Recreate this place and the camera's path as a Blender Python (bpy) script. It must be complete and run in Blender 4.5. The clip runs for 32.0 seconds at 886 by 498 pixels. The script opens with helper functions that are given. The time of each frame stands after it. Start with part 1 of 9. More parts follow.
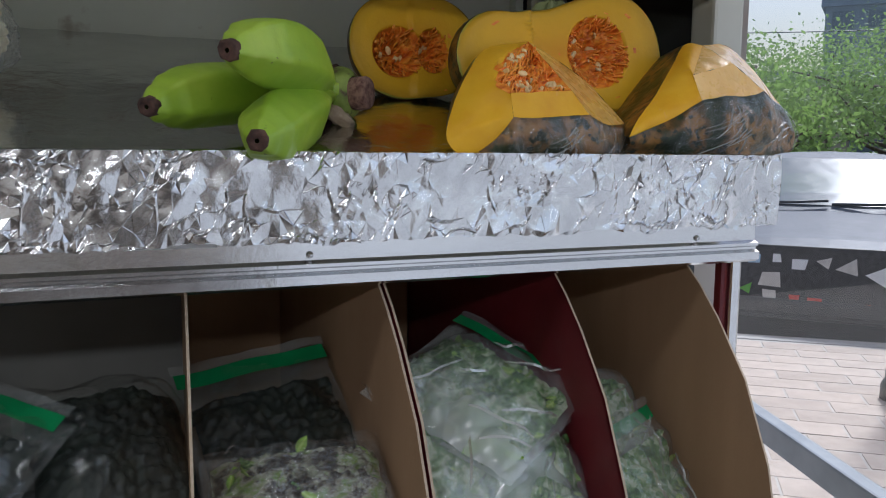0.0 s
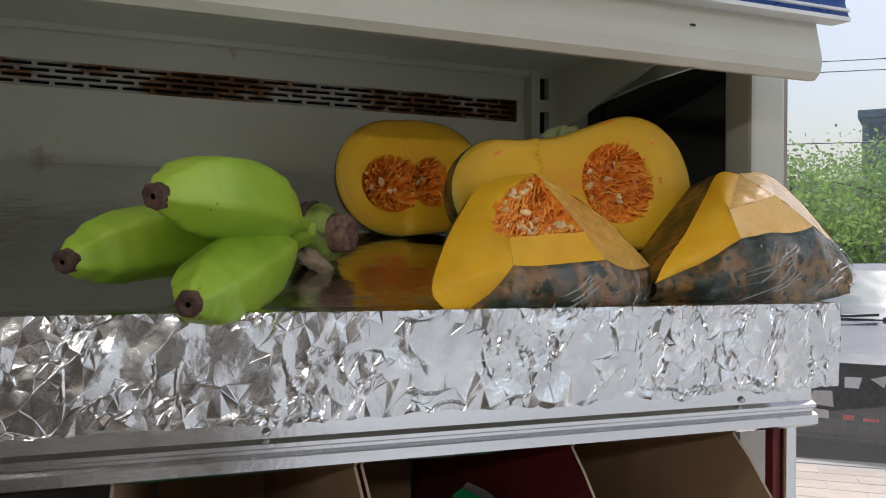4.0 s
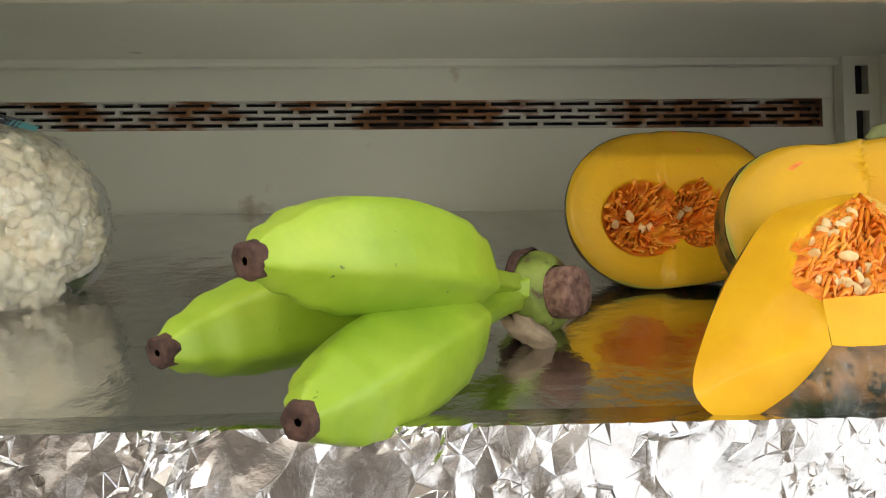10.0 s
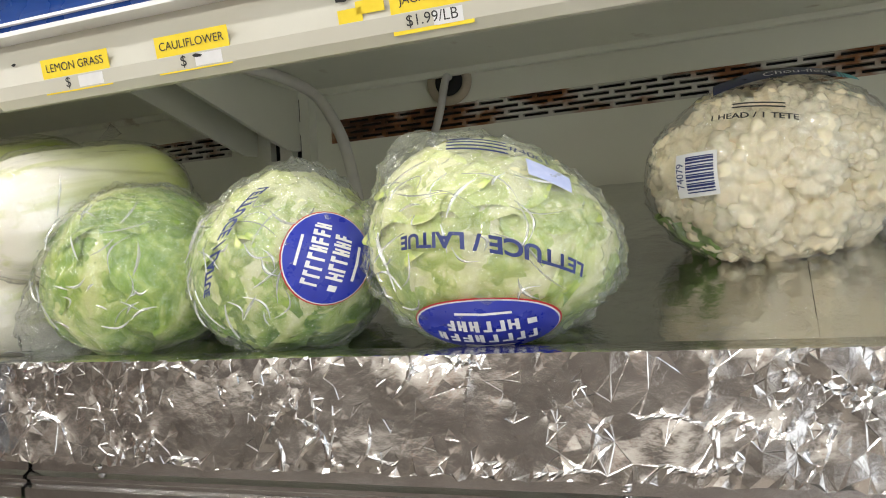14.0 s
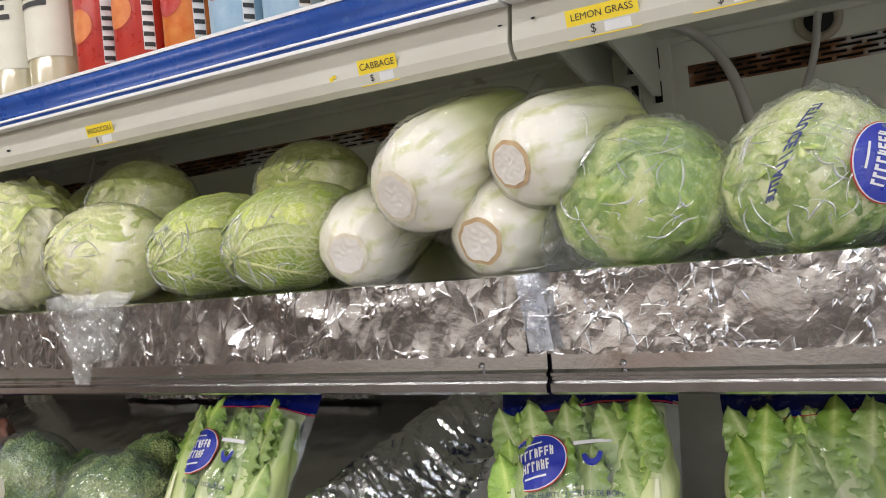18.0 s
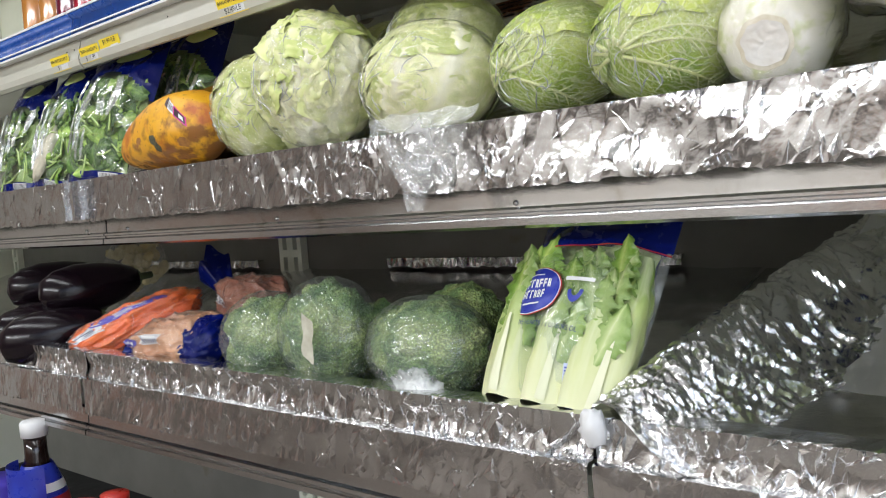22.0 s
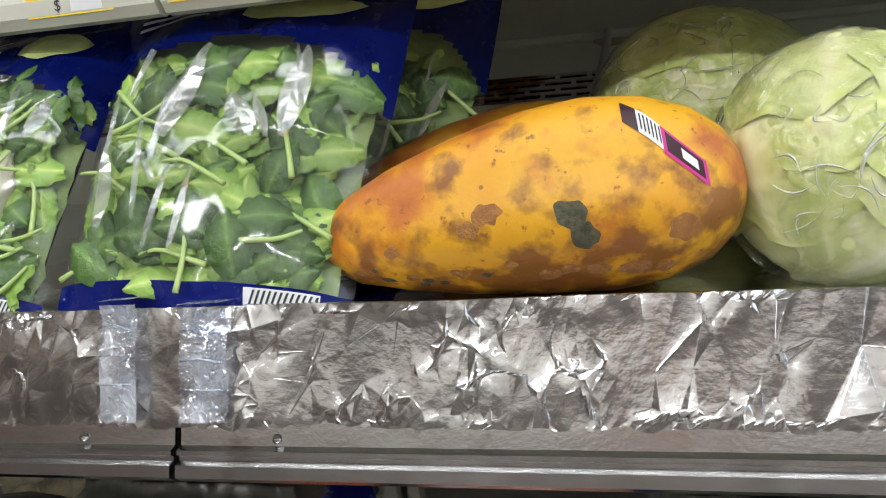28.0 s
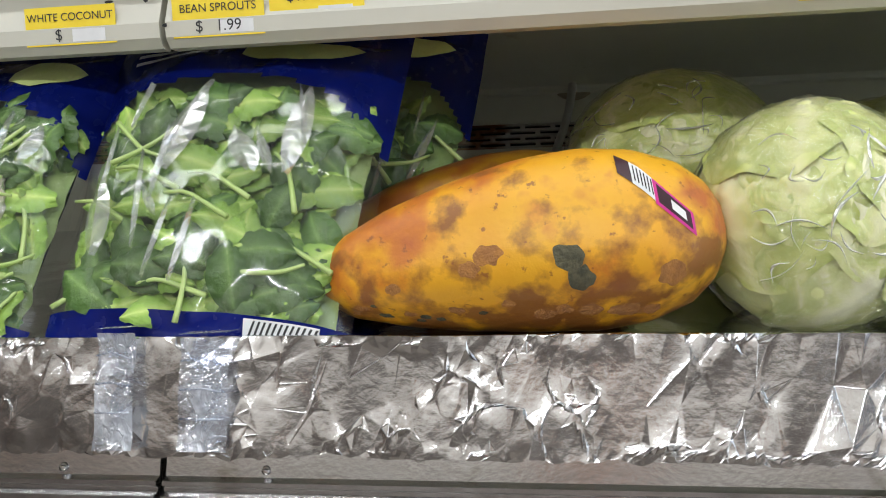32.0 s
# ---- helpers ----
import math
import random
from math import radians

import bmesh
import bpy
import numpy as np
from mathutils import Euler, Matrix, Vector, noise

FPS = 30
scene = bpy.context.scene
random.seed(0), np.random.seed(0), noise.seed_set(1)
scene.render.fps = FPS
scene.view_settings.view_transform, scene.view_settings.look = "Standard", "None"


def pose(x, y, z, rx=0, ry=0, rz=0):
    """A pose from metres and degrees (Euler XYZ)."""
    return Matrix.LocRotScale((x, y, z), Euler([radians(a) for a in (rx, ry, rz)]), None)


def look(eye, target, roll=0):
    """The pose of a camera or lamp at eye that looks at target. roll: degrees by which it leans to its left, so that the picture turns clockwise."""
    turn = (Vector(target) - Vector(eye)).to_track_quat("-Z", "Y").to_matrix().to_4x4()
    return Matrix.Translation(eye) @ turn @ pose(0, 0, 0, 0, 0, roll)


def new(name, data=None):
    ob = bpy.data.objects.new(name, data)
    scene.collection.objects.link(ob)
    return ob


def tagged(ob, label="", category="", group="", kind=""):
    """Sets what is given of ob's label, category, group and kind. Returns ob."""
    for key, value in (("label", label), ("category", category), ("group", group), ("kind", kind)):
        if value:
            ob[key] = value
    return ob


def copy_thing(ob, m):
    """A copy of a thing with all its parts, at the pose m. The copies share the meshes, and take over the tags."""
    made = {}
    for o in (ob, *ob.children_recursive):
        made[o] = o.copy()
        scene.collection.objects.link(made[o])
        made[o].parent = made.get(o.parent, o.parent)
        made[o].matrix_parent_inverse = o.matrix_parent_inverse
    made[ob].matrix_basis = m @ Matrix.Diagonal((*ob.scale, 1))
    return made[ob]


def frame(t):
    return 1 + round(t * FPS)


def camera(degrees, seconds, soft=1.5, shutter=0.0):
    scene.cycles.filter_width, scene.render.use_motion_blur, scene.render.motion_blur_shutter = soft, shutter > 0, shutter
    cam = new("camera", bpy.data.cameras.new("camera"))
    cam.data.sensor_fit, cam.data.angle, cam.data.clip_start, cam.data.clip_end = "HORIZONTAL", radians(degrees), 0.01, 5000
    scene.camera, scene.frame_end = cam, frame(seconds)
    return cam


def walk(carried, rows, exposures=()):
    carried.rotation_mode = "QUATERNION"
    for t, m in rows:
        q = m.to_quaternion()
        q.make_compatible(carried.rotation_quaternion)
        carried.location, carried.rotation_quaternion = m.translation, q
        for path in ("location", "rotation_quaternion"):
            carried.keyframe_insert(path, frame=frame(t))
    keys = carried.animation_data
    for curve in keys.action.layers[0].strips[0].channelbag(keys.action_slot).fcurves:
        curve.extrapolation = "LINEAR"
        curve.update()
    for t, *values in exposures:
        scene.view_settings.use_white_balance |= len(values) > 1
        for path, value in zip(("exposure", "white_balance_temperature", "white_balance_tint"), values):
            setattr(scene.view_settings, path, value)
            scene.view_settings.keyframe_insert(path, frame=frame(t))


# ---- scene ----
cam = camera(55.7, 32.0, 1.0)
PATH = [
    (0, (-0.599, -0.581, 1.341), (0.22, 1.227, 1.096), 0.7),
    (0.5, (-0.61, -0.589, 1.35), (0.207, 1.232, 1.216), 0.9),
    (1, (-0.605, -0.593, 1.347), (0.192, 1.241, 1.3), 0.8),
    (1.5, (-0.605, -0.592, 1.347), (0.187, 1.244, 1.342), 1.3),
    (2, (-0.602, -0.589, 1.346), (0.178, 1.253, 1.366), 1.4),
    (2.5, (-0.577, -0.565, 1.353), (0.17, 1.29, 1.384), 1.7),
    (4.5, (-0.506, -0.476, 1.37), (0.228, 1.384, 1.37), 0.0),
    (5, (-0.49, -0.461, 1.368), (0.235, 1.403, 1.328), -0.6),
    (5.5, (-0.493, -0.455, 1.357), (0.219, 1.411, 1.255), -1.4),
    (6, (-0.488, -0.42, 1.363), (0.224, 1.443, 1.216), -2.0),
    (6.5, (-0.476, -0.39, 1.376), (0.235, 1.474, 1.226), -2.0),
    (7, (-0.444, -0.346, 1.387), (0.241, 1.529, 1.262), -1.6),
    (7.5, (-0.413, -0.322, 1.386), (0.211, 1.577, 1.316), -0.9),
    (8, (-0.389, -0.318, 1.389), (0.156, 1.606, 1.368), -0.2),
    (8.5, (-0.374, -0.31, 1.387), (0.075, 1.638, 1.407), -0.3),
    (9, (-0.382, -0.315, 1.387), (-0.049, 1.656, 1.448), -0.5),
    (9.5, (-0.403, -0.326, 1.386), (-0.195, 1.661, 1.467), -0.5),
    (10, (-0.447, -0.335, 1.387), (-0.372, 1.661, 1.483), -0.8),
    (10.5, (-0.498, -0.345, 1.386), (-0.533, 1.653, 1.477), -0.9),
    (11, (-0.542, -0.355, 1.39), (-0.628, 1.641, 1.48), -1.0),
    (11.5, (-0.59, -0.362, 1.389), (-0.723, 1.631, 1.474), -1.6),
    (12, (-0.633, -0.363, 1.38), (-0.841, 1.624, 1.472), -1.7),
    (12.5, (-0.677, -0.376, 1.38), (-1.024, 1.592, 1.459), -2.1),
    (13, (-0.699, -0.384, 1.383), (-1.185, 1.554, 1.459), -2.6),
    (13.5, (-0.709, -0.403, 1.382), (-1.344, 1.492, 1.45), -3.1),
    (14, (-0.717, -0.42, 1.378), (-1.457, 1.437, 1.435), -3.4),
    (14.5, (-0.736, -0.435, 1.373), (-1.523, 1.403, 1.421), -3.5),
    (16.5, (-0.848, -0.537, 1.363), (-1.639, 1.3, 1.391), -5.4),
    (17, (-0.883, -0.571, 1.358), (-1.701, 1.255, 1.377), -5.6),
    (17.5, (-0.923, -0.599, 1.352), (-1.819, 1.189, 1.375), -5.4),
    (18, (-0.951, -0.619, 1.356), (-1.933, 1.123, 1.374), -5.4),
    (18.5, (-0.966, -0.628, 1.353), (-2.027, 1.067, 1.365), -5.4),
    (19, (-0.981, -0.643, 1.345), (-2.108, 1.009, 1.351), -5.4),
    (19.5, (-0.989, -0.651, 1.341), (-2.176, 0.959, 1.335), -5.4),
    (20, (-1.01, -0.665, 1.333), (-2.247, 0.906, 1.311), -5.2),
    (20.5, (-1.033, -0.675, 1.326), (-2.304, 0.868, 1.283), -5.0),
    (21, (-1.068, -0.684, 1.304), (-2.36, 0.84, 1.226), -4.8),
    (21.5, (-1.11, -0.676, 1.282), (-2.408, 0.842, 1.182), -4.4),
    (22, (-1.186, -0.638, 1.264), (-2.482, 0.88, 1.152), -4.1),
    (22.5, (-1.276, -0.592, 1.262), (-2.565, 0.933, 1.148), -4.2),
    (23, (-1.388, -0.542, 1.277), (-2.66, 0.996, 1.144), -4.8),
    (23.5, (-1.491, -0.532, 1.286), (-2.73, 1.031, 1.138), -5.3),
    (24, (-1.62, -0.533, 1.274), (-2.777, 1.091, 1.124), -6.0),
    (24.5, (-1.747, -0.538, 1.297), (-2.818, 1.145, 1.153), -6.3),
    (25, (-1.857, -0.544, 1.302), (-2.808, 1.211, 1.174), -6.0),
    (25.5, (-1.934, -0.511, 1.305), (-2.818, 1.28, 1.2), -5.5),
    (27.5, (-2.149, -0.415, 1.333), (-2.674, 1.513, 1.421), -2.1),
    (28, (-2.18, -0.422, 1.337), (-2.648, 1.519, 1.452), -1.7),
    (28.5, (-2.208, -0.433, 1.338), (-2.632, 1.516, 1.476), -1.1),
    (29, (-2.219, -0.437, 1.339), (-2.622, 1.515, 1.496), -0.7),
    (29.5, (-2.231, -0.441, 1.339), (-2.624, 1.512, 1.514), -0.3),
    (30, (-2.238, -0.446, 1.34), (-2.621, 1.508, 1.529), 0.1),
    (30.5, (-2.235, -0.45, 1.341), (-2.605, 1.504, 1.554), 0.3),
    (31, (-2.225, -0.451, 1.341), (-2.57, 1.506, 1.563), 0.1),
    (31.5, (-2.218, -0.451, 1.339), (-2.532, 1.512, 1.564), -0.2),
    (32, (-2.215, -0.449, 1.334), (-2.506, 1.519, 1.547), -0.3),
]
walk(cam, [(t, look(eye, target, roll)) for t, eye, target, roll in PATH],
     [(0, -0.36, 5650, 12), (2, -0.15, 6200, 13), (4.5, -0.3, 6150, 11), (6, -0.36, 6250, 10), (8, 0.4, 6700, 10), (9.5, 0.85, 6700, 10), (12, 1.12, 6650, 10), (15, 0.7, 6500, 11), (18, 0.5, 6350, 15),
      (21, 0.64, 6200, 12), (23, 0.75, 5850, 10), (26, 0.8, 5950, 10), (32, 0.66, 6000, 10)])

# ---- world, sun, lamps ----
world = bpy.data.worlds.new("world")
scene.world = world
world.use_nodes = True
wn = world.node_tree
wn.nodes.clear()
sky = wn.nodes.new("ShaderNodeTexSky")
sky.sky_type, sky.sun_disc = "NISHITA", False
sky.sun_elevation, sky.sun_rotation = radians(55), radians(60)
sky.air_density, sky.dust_density = 1.2, 4.0
bg = wn.nodes.new("ShaderNodeBackground")
bg.inputs["Strength"].default_value = 0.15
wout = wn.nodes.new("ShaderNodeOutputWorld")
wn.links.new(sky.outputs[0], bg.inputs[0])
wn.links.new(bg.outputs[0], wout.inputs[0])

sun_data = bpy.data.lights.new("sun", "SUN")
sun_data.energy, sun_data.angle, sun_data.color = 5.0, radians(6), (1.0, 0.97, 0.92)
sun = new("sun", sun_data)
sun.matrix_world = pose(6, 4, 12, 35, 0, 120)


def area(name, x, y, z, w, d, watts, color, rx=0.0):
    la = bpy.data.lights.new(name, "AREA")
    la.shape, la.size, la.size_y, la.energy, la.color = "RECTANGLE", w, d, watts, color
    ob = new(name, la)
    ob.matrix_world = pose(x, y, z, rx)
    return ob


COOL = (1.0, 0.985, 0.93)
area("tube_lamp_near", -2.7, -0.95, 2.64, 3.6, 0.16, 15, COOL)
# Added low lamp, out of view, that throws light under the upper shelf.
area("low_fill_lamp", -2.6, -3.0, 2.24, 4.0, 0.16, 56, COOL, 20)
area("case_lamp", -1.9, -0.14, 2.05, 3.4, 0.07, 2.0, COOL, 14)
area("window_daylight", 0.0, -1.6, 1.5, 1.5, 1.7, 6.4, (0.98, 0.99, 1.0)).matrix_world = look((0.25, -0.98, 1.45), (-0.72, -0.40, 1.42))

# ---- materials ----


def nodes_of(name):
    m = bpy.data.materials.new(name)
    m.use_nodes = True
    nt = m.node_tree
    return m, nt, nt.nodes["Principled BSDF"]


def noise_node(nt, scale, detail=4.0, stretch=(1, 1, 1), rough=0.55):
    tc = nt.nodes.new("ShaderNodeTexCoord")
    mp = nt.nodes.new("ShaderNodeMapping")
    mp.inputs["Scale"].default_value = stretch
    nz = nt.nodes.new("ShaderNodeTexNoise")
    nz.inputs["Scale"].default_value, nz.inputs["Detail"].default_value = scale, detail
    nz.inputs["Roughness"].default_value = rough
    nt.links.new(tc.outputs["Object"], mp.inputs[0])
    nt.links.new(mp.outputs[0], nz.inputs["Vector"])
    return nz


def ramp_node(nt, stops):
    r = nt.nodes.new("ShaderNodeValToRGB")
    e = r.color_ramp.elements
    while len(e) < len(stops):
        e.new(0.5)
    for k, (p, c) in enumerate(stops):
        e[k].position, e[k].color = p, (*c, 1)
    return r


def mat(name, stops, scale=30.0, rough=0.5, metal=0.0, bump=0.0, bscale=120.0, spots=None, stretch=(1, 1, 1),
        detail=4.0, coat=0.0, sub=0.0, rough_var=0.12, island=0.0, spec=0.5, trans=0.0):
    """Noise-driven colour over a ramp, a second noise for spots or stains, bump and uneven gloss."""
    m, nt, b = nodes_of(name)
    n1 = noise_node(nt, scale, detail, stretch)
    r = ramp_node(nt, stops)
    nt.links.new(n1.outputs[0], r.inputs[0])
    col = r.outputs[0]
    if spots:
        sc, lo, hi, sc_col = spots
        n2 = noise_node(nt, sc, 5.0)
        r2 = ramp_node(nt, [(lo, (0, 0, 0)), (hi, (1, 1, 1))])
        nt.links.new(n2.outputs[0], r2.inputs[0])
        mx = nt.nodes.new("ShaderNodeMix")
        mx.data_type = "RGBA"
        nt.links.new(r2.outputs[0], mx.inputs[0])
        nt.links.new(col, mx.inputs[6])
        mx.inputs[7].default_value = (*sc_col, 1)
        col = mx.outputs[2]
    if island:
        oi = nt.nodes.new("ShaderNodeObjectInfo")
        mr = nt.nodes.new("ShaderNodeMapRange")
        mr.inputs[3].default_value, mr.inputs[4].default_value = 1 - island, 1 + island
        nt.links.new(oi.outputs["Random"], mr.inputs[0])
        hs = nt.nodes.new("ShaderNodeHueSaturation")
        nt.links.new(mr.outputs[0], hs.inputs["Value"])
        nt.links.new(col, hs.inputs["Color"])
        col = hs.outputs[0]
    nt.links.new(col, b.inputs["Base Color"])
    b.inputs["Metallic"].default_value = metal
    b.inputs["Specular IOR Level"].default_value = spec
    b.inputs["Coat Weight"].default_value = coat
    b.inputs["Coat Roughness"].default_value = 0.12
    b.inputs["Transmission Weight"].default_value = trans
    if sub:
        b.inputs["Subsurface Weight"].default_value = sub
        b.inputs["Subsurface Radius"].default_value = (0.01, 0.006, 0.003)
    n3 = noise_node(nt, scale * 2.7, 3.0)
    mr = nt.nodes.new("ShaderNodeMapRange")
    mr.inputs[3].default_value, mr.inputs[4].default_value = max(0.03, rough - rough_var), min(1, rough + rough_var)
    nt.links.new(n3.outputs[0], mr.inputs[0])
    nt.links.new(mr.outputs[0], b.inputs["Roughness"])
    if bump:
        n4 = noise_node(nt, bscale, 5.0)
        bp = nt.nodes.new("ShaderNodeBump")
        bp.inputs["Strength"].default_value, bp.inputs["Distance"].default_value = bump, 0.002
        nt.links.new(n4.outputs[0], bp.inputs["Height"])
        nt.links.new(bp.outputs[0], b.inputs["Normal"])
    return m


def film_mat(name, tint=(1, 1, 1), haze=0.045, gloss=0.2, bscale=40.0, rough=0.07, strength=0.55):
    """Clear crinkled plastic: see-through, a little milky, with sharp highlights on its creases."""
    m, nt, b = nodes_of(name)
    nt.nodes.remove(b)
    out = nt.nodes["Material Output"]
    tr = nt.nodes.new("ShaderNodeBsdfTransparent")
    tr.inputs[0].default_value = (*tint, 1)
    df = nt.nodes.new("ShaderNodeBsdfDiffuse")
    df.inputs[0].default_value = (0.85 * tint[0], 0.87 * tint[1], 0.86 * tint[2], 1)
    gl = nt.nodes.new("ShaderNodeBsdfGlossy")
    gl.inputs["Roughness"].default_value = rough
    nz = noise_node(nt, bscale, 3.0, (1, 1.6, 0.7))
    cr = ramp_node(nt, [(0.30, (0, 0, 0)), (0.48, (1, 1, 1)), (0.52, (0.15, 0.15, 0.15)), (0.75, (0.9, 0.9, 0.9))])
    nt.links.new(nz.outputs[0], cr.inputs[0])
    bp = nt.nodes.new("ShaderNodeBump")
    bp.inputs["Strength"].default_value, bp.inputs["Distance"].default_value = strength, 0.003
    nt.links.new(cr.outputs[0], bp.inputs["Height"])
    for s in (df, gl):
        nt.links.new(bp.outputs[0], s.inputs["Normal"])
    n2 = noise_node(nt, bscale * 0.35, 4.0)
    mr = nt.nodes.new("ShaderNodeMapRange")
    mr.inputs[1].default_value, mr.inputs[2].default_value = 0.35, 0.7
    mr.inputs[3].default_value, mr.inputs[4].default_value = haze * 0.2, haze * 2.2
    nt.links.new(n2.outputs[0], mr.inputs[0])
    m1 = nt.nodes.new("ShaderNodeMixShader")
    nt.links.new(mr.outputs[0], m1.inputs[0])
    nt.links.new(tr.outputs[0], m1.inputs[1])
    nt.links.new(df.outputs[0], m1.inputs[2])
    lf = nt.nodes.new("ShaderNodeLayerWeight")
    lf.inputs[0].default_value = 0.5
    lw = nt.nodes.new("ShaderNodeMath")
    lw.operation = "POWER"
    lw.inputs[1].default_value = 3.0
    nt.links.new(lf.outputs["Facing"], lw.inputs[0])
    mg = nt.nodes.new("ShaderNodeMath")
    mg.operation = "MULTIPLY_ADD"
    mg.inputs[1].default_value, mg.inputs[2].default_value = 0.5, min(0.35, gloss * 0.42)
    nt.links.new(lw.outputs[0], mg.inputs[0])
    m2 = nt.nodes.new("ShaderNodeMixShader")
    nt.links.new(mg.outputs[0], m2.inputs[0])
    nt.links.new(m1.outputs[0], m2.inputs[1])
    nt.links.new(gl.outputs[0], m2.inputs[2])
    nt.links.new(m2.outputs[0], out.inputs[0])
    return m


def grad_mat(name, stops, axis=2, lo=0.0, hi=0.1, wob=0.3, wscale=25.0, rough=0.45, bump=0.3, bscale=90.0, streak=None,
             sub=0.0, coat=0.0, stretch=(1, 1, 1)):
    """Colour that changes along one axis of the thing, broken up by noise, with optional streaks."""
    m, nt, b = nodes_of(name)
    tc = nt.nodes.new("ShaderNodeTexCoord")
    sp = nt.nodes.new("ShaderNodeSeparateXYZ")
    nt.links.new(tc.outputs["Object"], sp.inputs[0])
    mr = nt.nodes.new("ShaderNodeMapRange")
    mr.inputs[1].default_value, mr.inputs[2].default_value = lo, hi
    nt.links.new(sp.outputs[axis], mr.inputs[0])
    nz = noise_node(nt, wscale, 5.0, stretch)
    ma = nt.nodes.new("ShaderNodeMath")
    ma.operation = "MULTIPLY_ADD"
    ma.inputs[1].default_value = wob * 2
    nt.links.new(nz.outputs[0], ma.inputs[0])
    ad = nt.nodes.new("ShaderNodeMath")
    ad.operation = "SUBTRACT"
    ad.inputs[1].default_value = wob
    nt.links.new(mr.outputs[0], ad.inputs[0])
    nt.links.new(ad.outputs[0], ma.inputs[2])
    r = ramp_node(nt, stops)
    nt.links.new(ma.outputs[0], r.inputs[0])
    col = r.outputs[0]
    if streak:
        sscale, sstretch, amount, scol = streak
        n2 = noise_node(nt, sscale, 3.0, sstretch)
        r2 = ramp_node(nt, [(0.5, (0, 0, 0)), (0.66, (amount,) * 3)])
        nt.links.new(n2.outputs[0], r2.inputs[0])
        mx = nt.nodes.new("ShaderNodeMix")
        mx.data_type = "RGBA"
        nt.links.new(r2.outputs[0], mx.inputs[0])
        nt.links.new(col, mx.inputs[6])
        mx.inputs[7].default_value = (*scol, 1)
        col = mx.outputs[2]
    nt.links.new(col, b.inputs["Base Color"])
    b.inputs["Roughness"].default_value = rough
    b.inputs["Coat Weight"].default_value = coat
    b.inputs["Coat Roughness"].default_value = 0.15
    if sub:
        b.inputs["Subsurface Weight"].default_value = sub
        b.inputs["Subsurface Radius"].default_value = (0.012, 0.012, 0.006)
    n4 = noise_node(nt, bscale, 5.0, stretch)
    bp = nt.nodes.new("ShaderNodeBump")
    bp.inputs["Strength"].default_value, bp.inputs["Distance"].default_value = bump, 0.002
    nt.links.new(n4.outputs[0], bp.inputs["Height"])
    nt.links.new(bp.outputs[0], b.inputs["Normal"])
    return m


def leaf_mat(name, stops, wob=0.24, wscale=38.0, rough=0.38, bump=0.5, bscale=110.0, island=0.12, coat=0.2, sub=0.05, foot=0.0):
    """Leaf tissue: pale at ribs and veins, greener to the rim, by the leaf's own tone, mottled by noise."""
    m, nt, b = nodes_of(name)
    at = nt.nodes.new("ShaderNodeAttribute")
    at.attribute_name = "tone"
    nz = noise_node(nt, wscale, 6.0)
    ma = nt.nodes.new("ShaderNodeMath")
    ma.operation = "MULTIPLY_ADD"
    ma.inputs[1].default_value = wob * 2
    nt.links.new(nz.outputs[0], ma.inputs[0])
    su = nt.nodes.new("ShaderNodeMath")
    su.operation = "SUBTRACT"
    su.inputs[1].default_value = wob
    nt.links.new(at.outputs["Fac"], su.inputs[0])
    last = su.outputs[0]
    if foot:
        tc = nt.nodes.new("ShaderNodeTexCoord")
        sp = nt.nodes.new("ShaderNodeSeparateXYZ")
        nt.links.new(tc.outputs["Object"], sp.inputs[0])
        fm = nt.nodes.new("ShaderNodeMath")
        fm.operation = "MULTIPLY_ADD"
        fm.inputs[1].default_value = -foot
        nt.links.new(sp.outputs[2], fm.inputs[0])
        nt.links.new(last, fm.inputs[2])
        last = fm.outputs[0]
    nt.links.new(last, ma.inputs[2])
    r = ramp_node(nt, stops)
    nt.links.new(ma.outputs[0], r.inputs[0])
    oi = nt.nodes.new("ShaderNodeObjectInfo")
    mr = nt.nodes.new("ShaderNodeMapRange")
    mr.inputs[3].default_value, mr.inputs[4].default_value = 1 - island, 1 + island
    nt.links.new(oi.outputs["Random"], mr.inputs[0])
    hs = nt.nodes.new("ShaderNodeHueSaturation")
    nt.links.new(mr.outputs[0], hs.inputs["Value"])
    nt.links.new(r.outputs[0], hs.inputs["Color"])
    nt.links.new(hs.outputs[0], b.inputs["Base Color"])
    b.inputs["Roughness"].default_value = rough
    b.inputs["Coat Weight"].default_value = coat
    b.inputs["Coat Roughness"].default_value = 0.2
    b.inputs["Subsurface Weight"].default_value = sub
    b.inputs["Subsurface Radius"].default_value = (0.006, 0.008, 0.003)
    n4 = noise_node(nt, bscale, 5.0)
    bp = nt.nodes.new("ShaderNodeBump")
    bp.inputs["Strength"].default_value, bp.inputs["Distance"].default_value = bump, 0.003
    nt.links.new(n4.outputs[0], bp.inputs["Height"])
    nt.links.new(bp.outputs[0], b.inputs["Normal"])
    return m


def g(v):
    return (v, v, v)


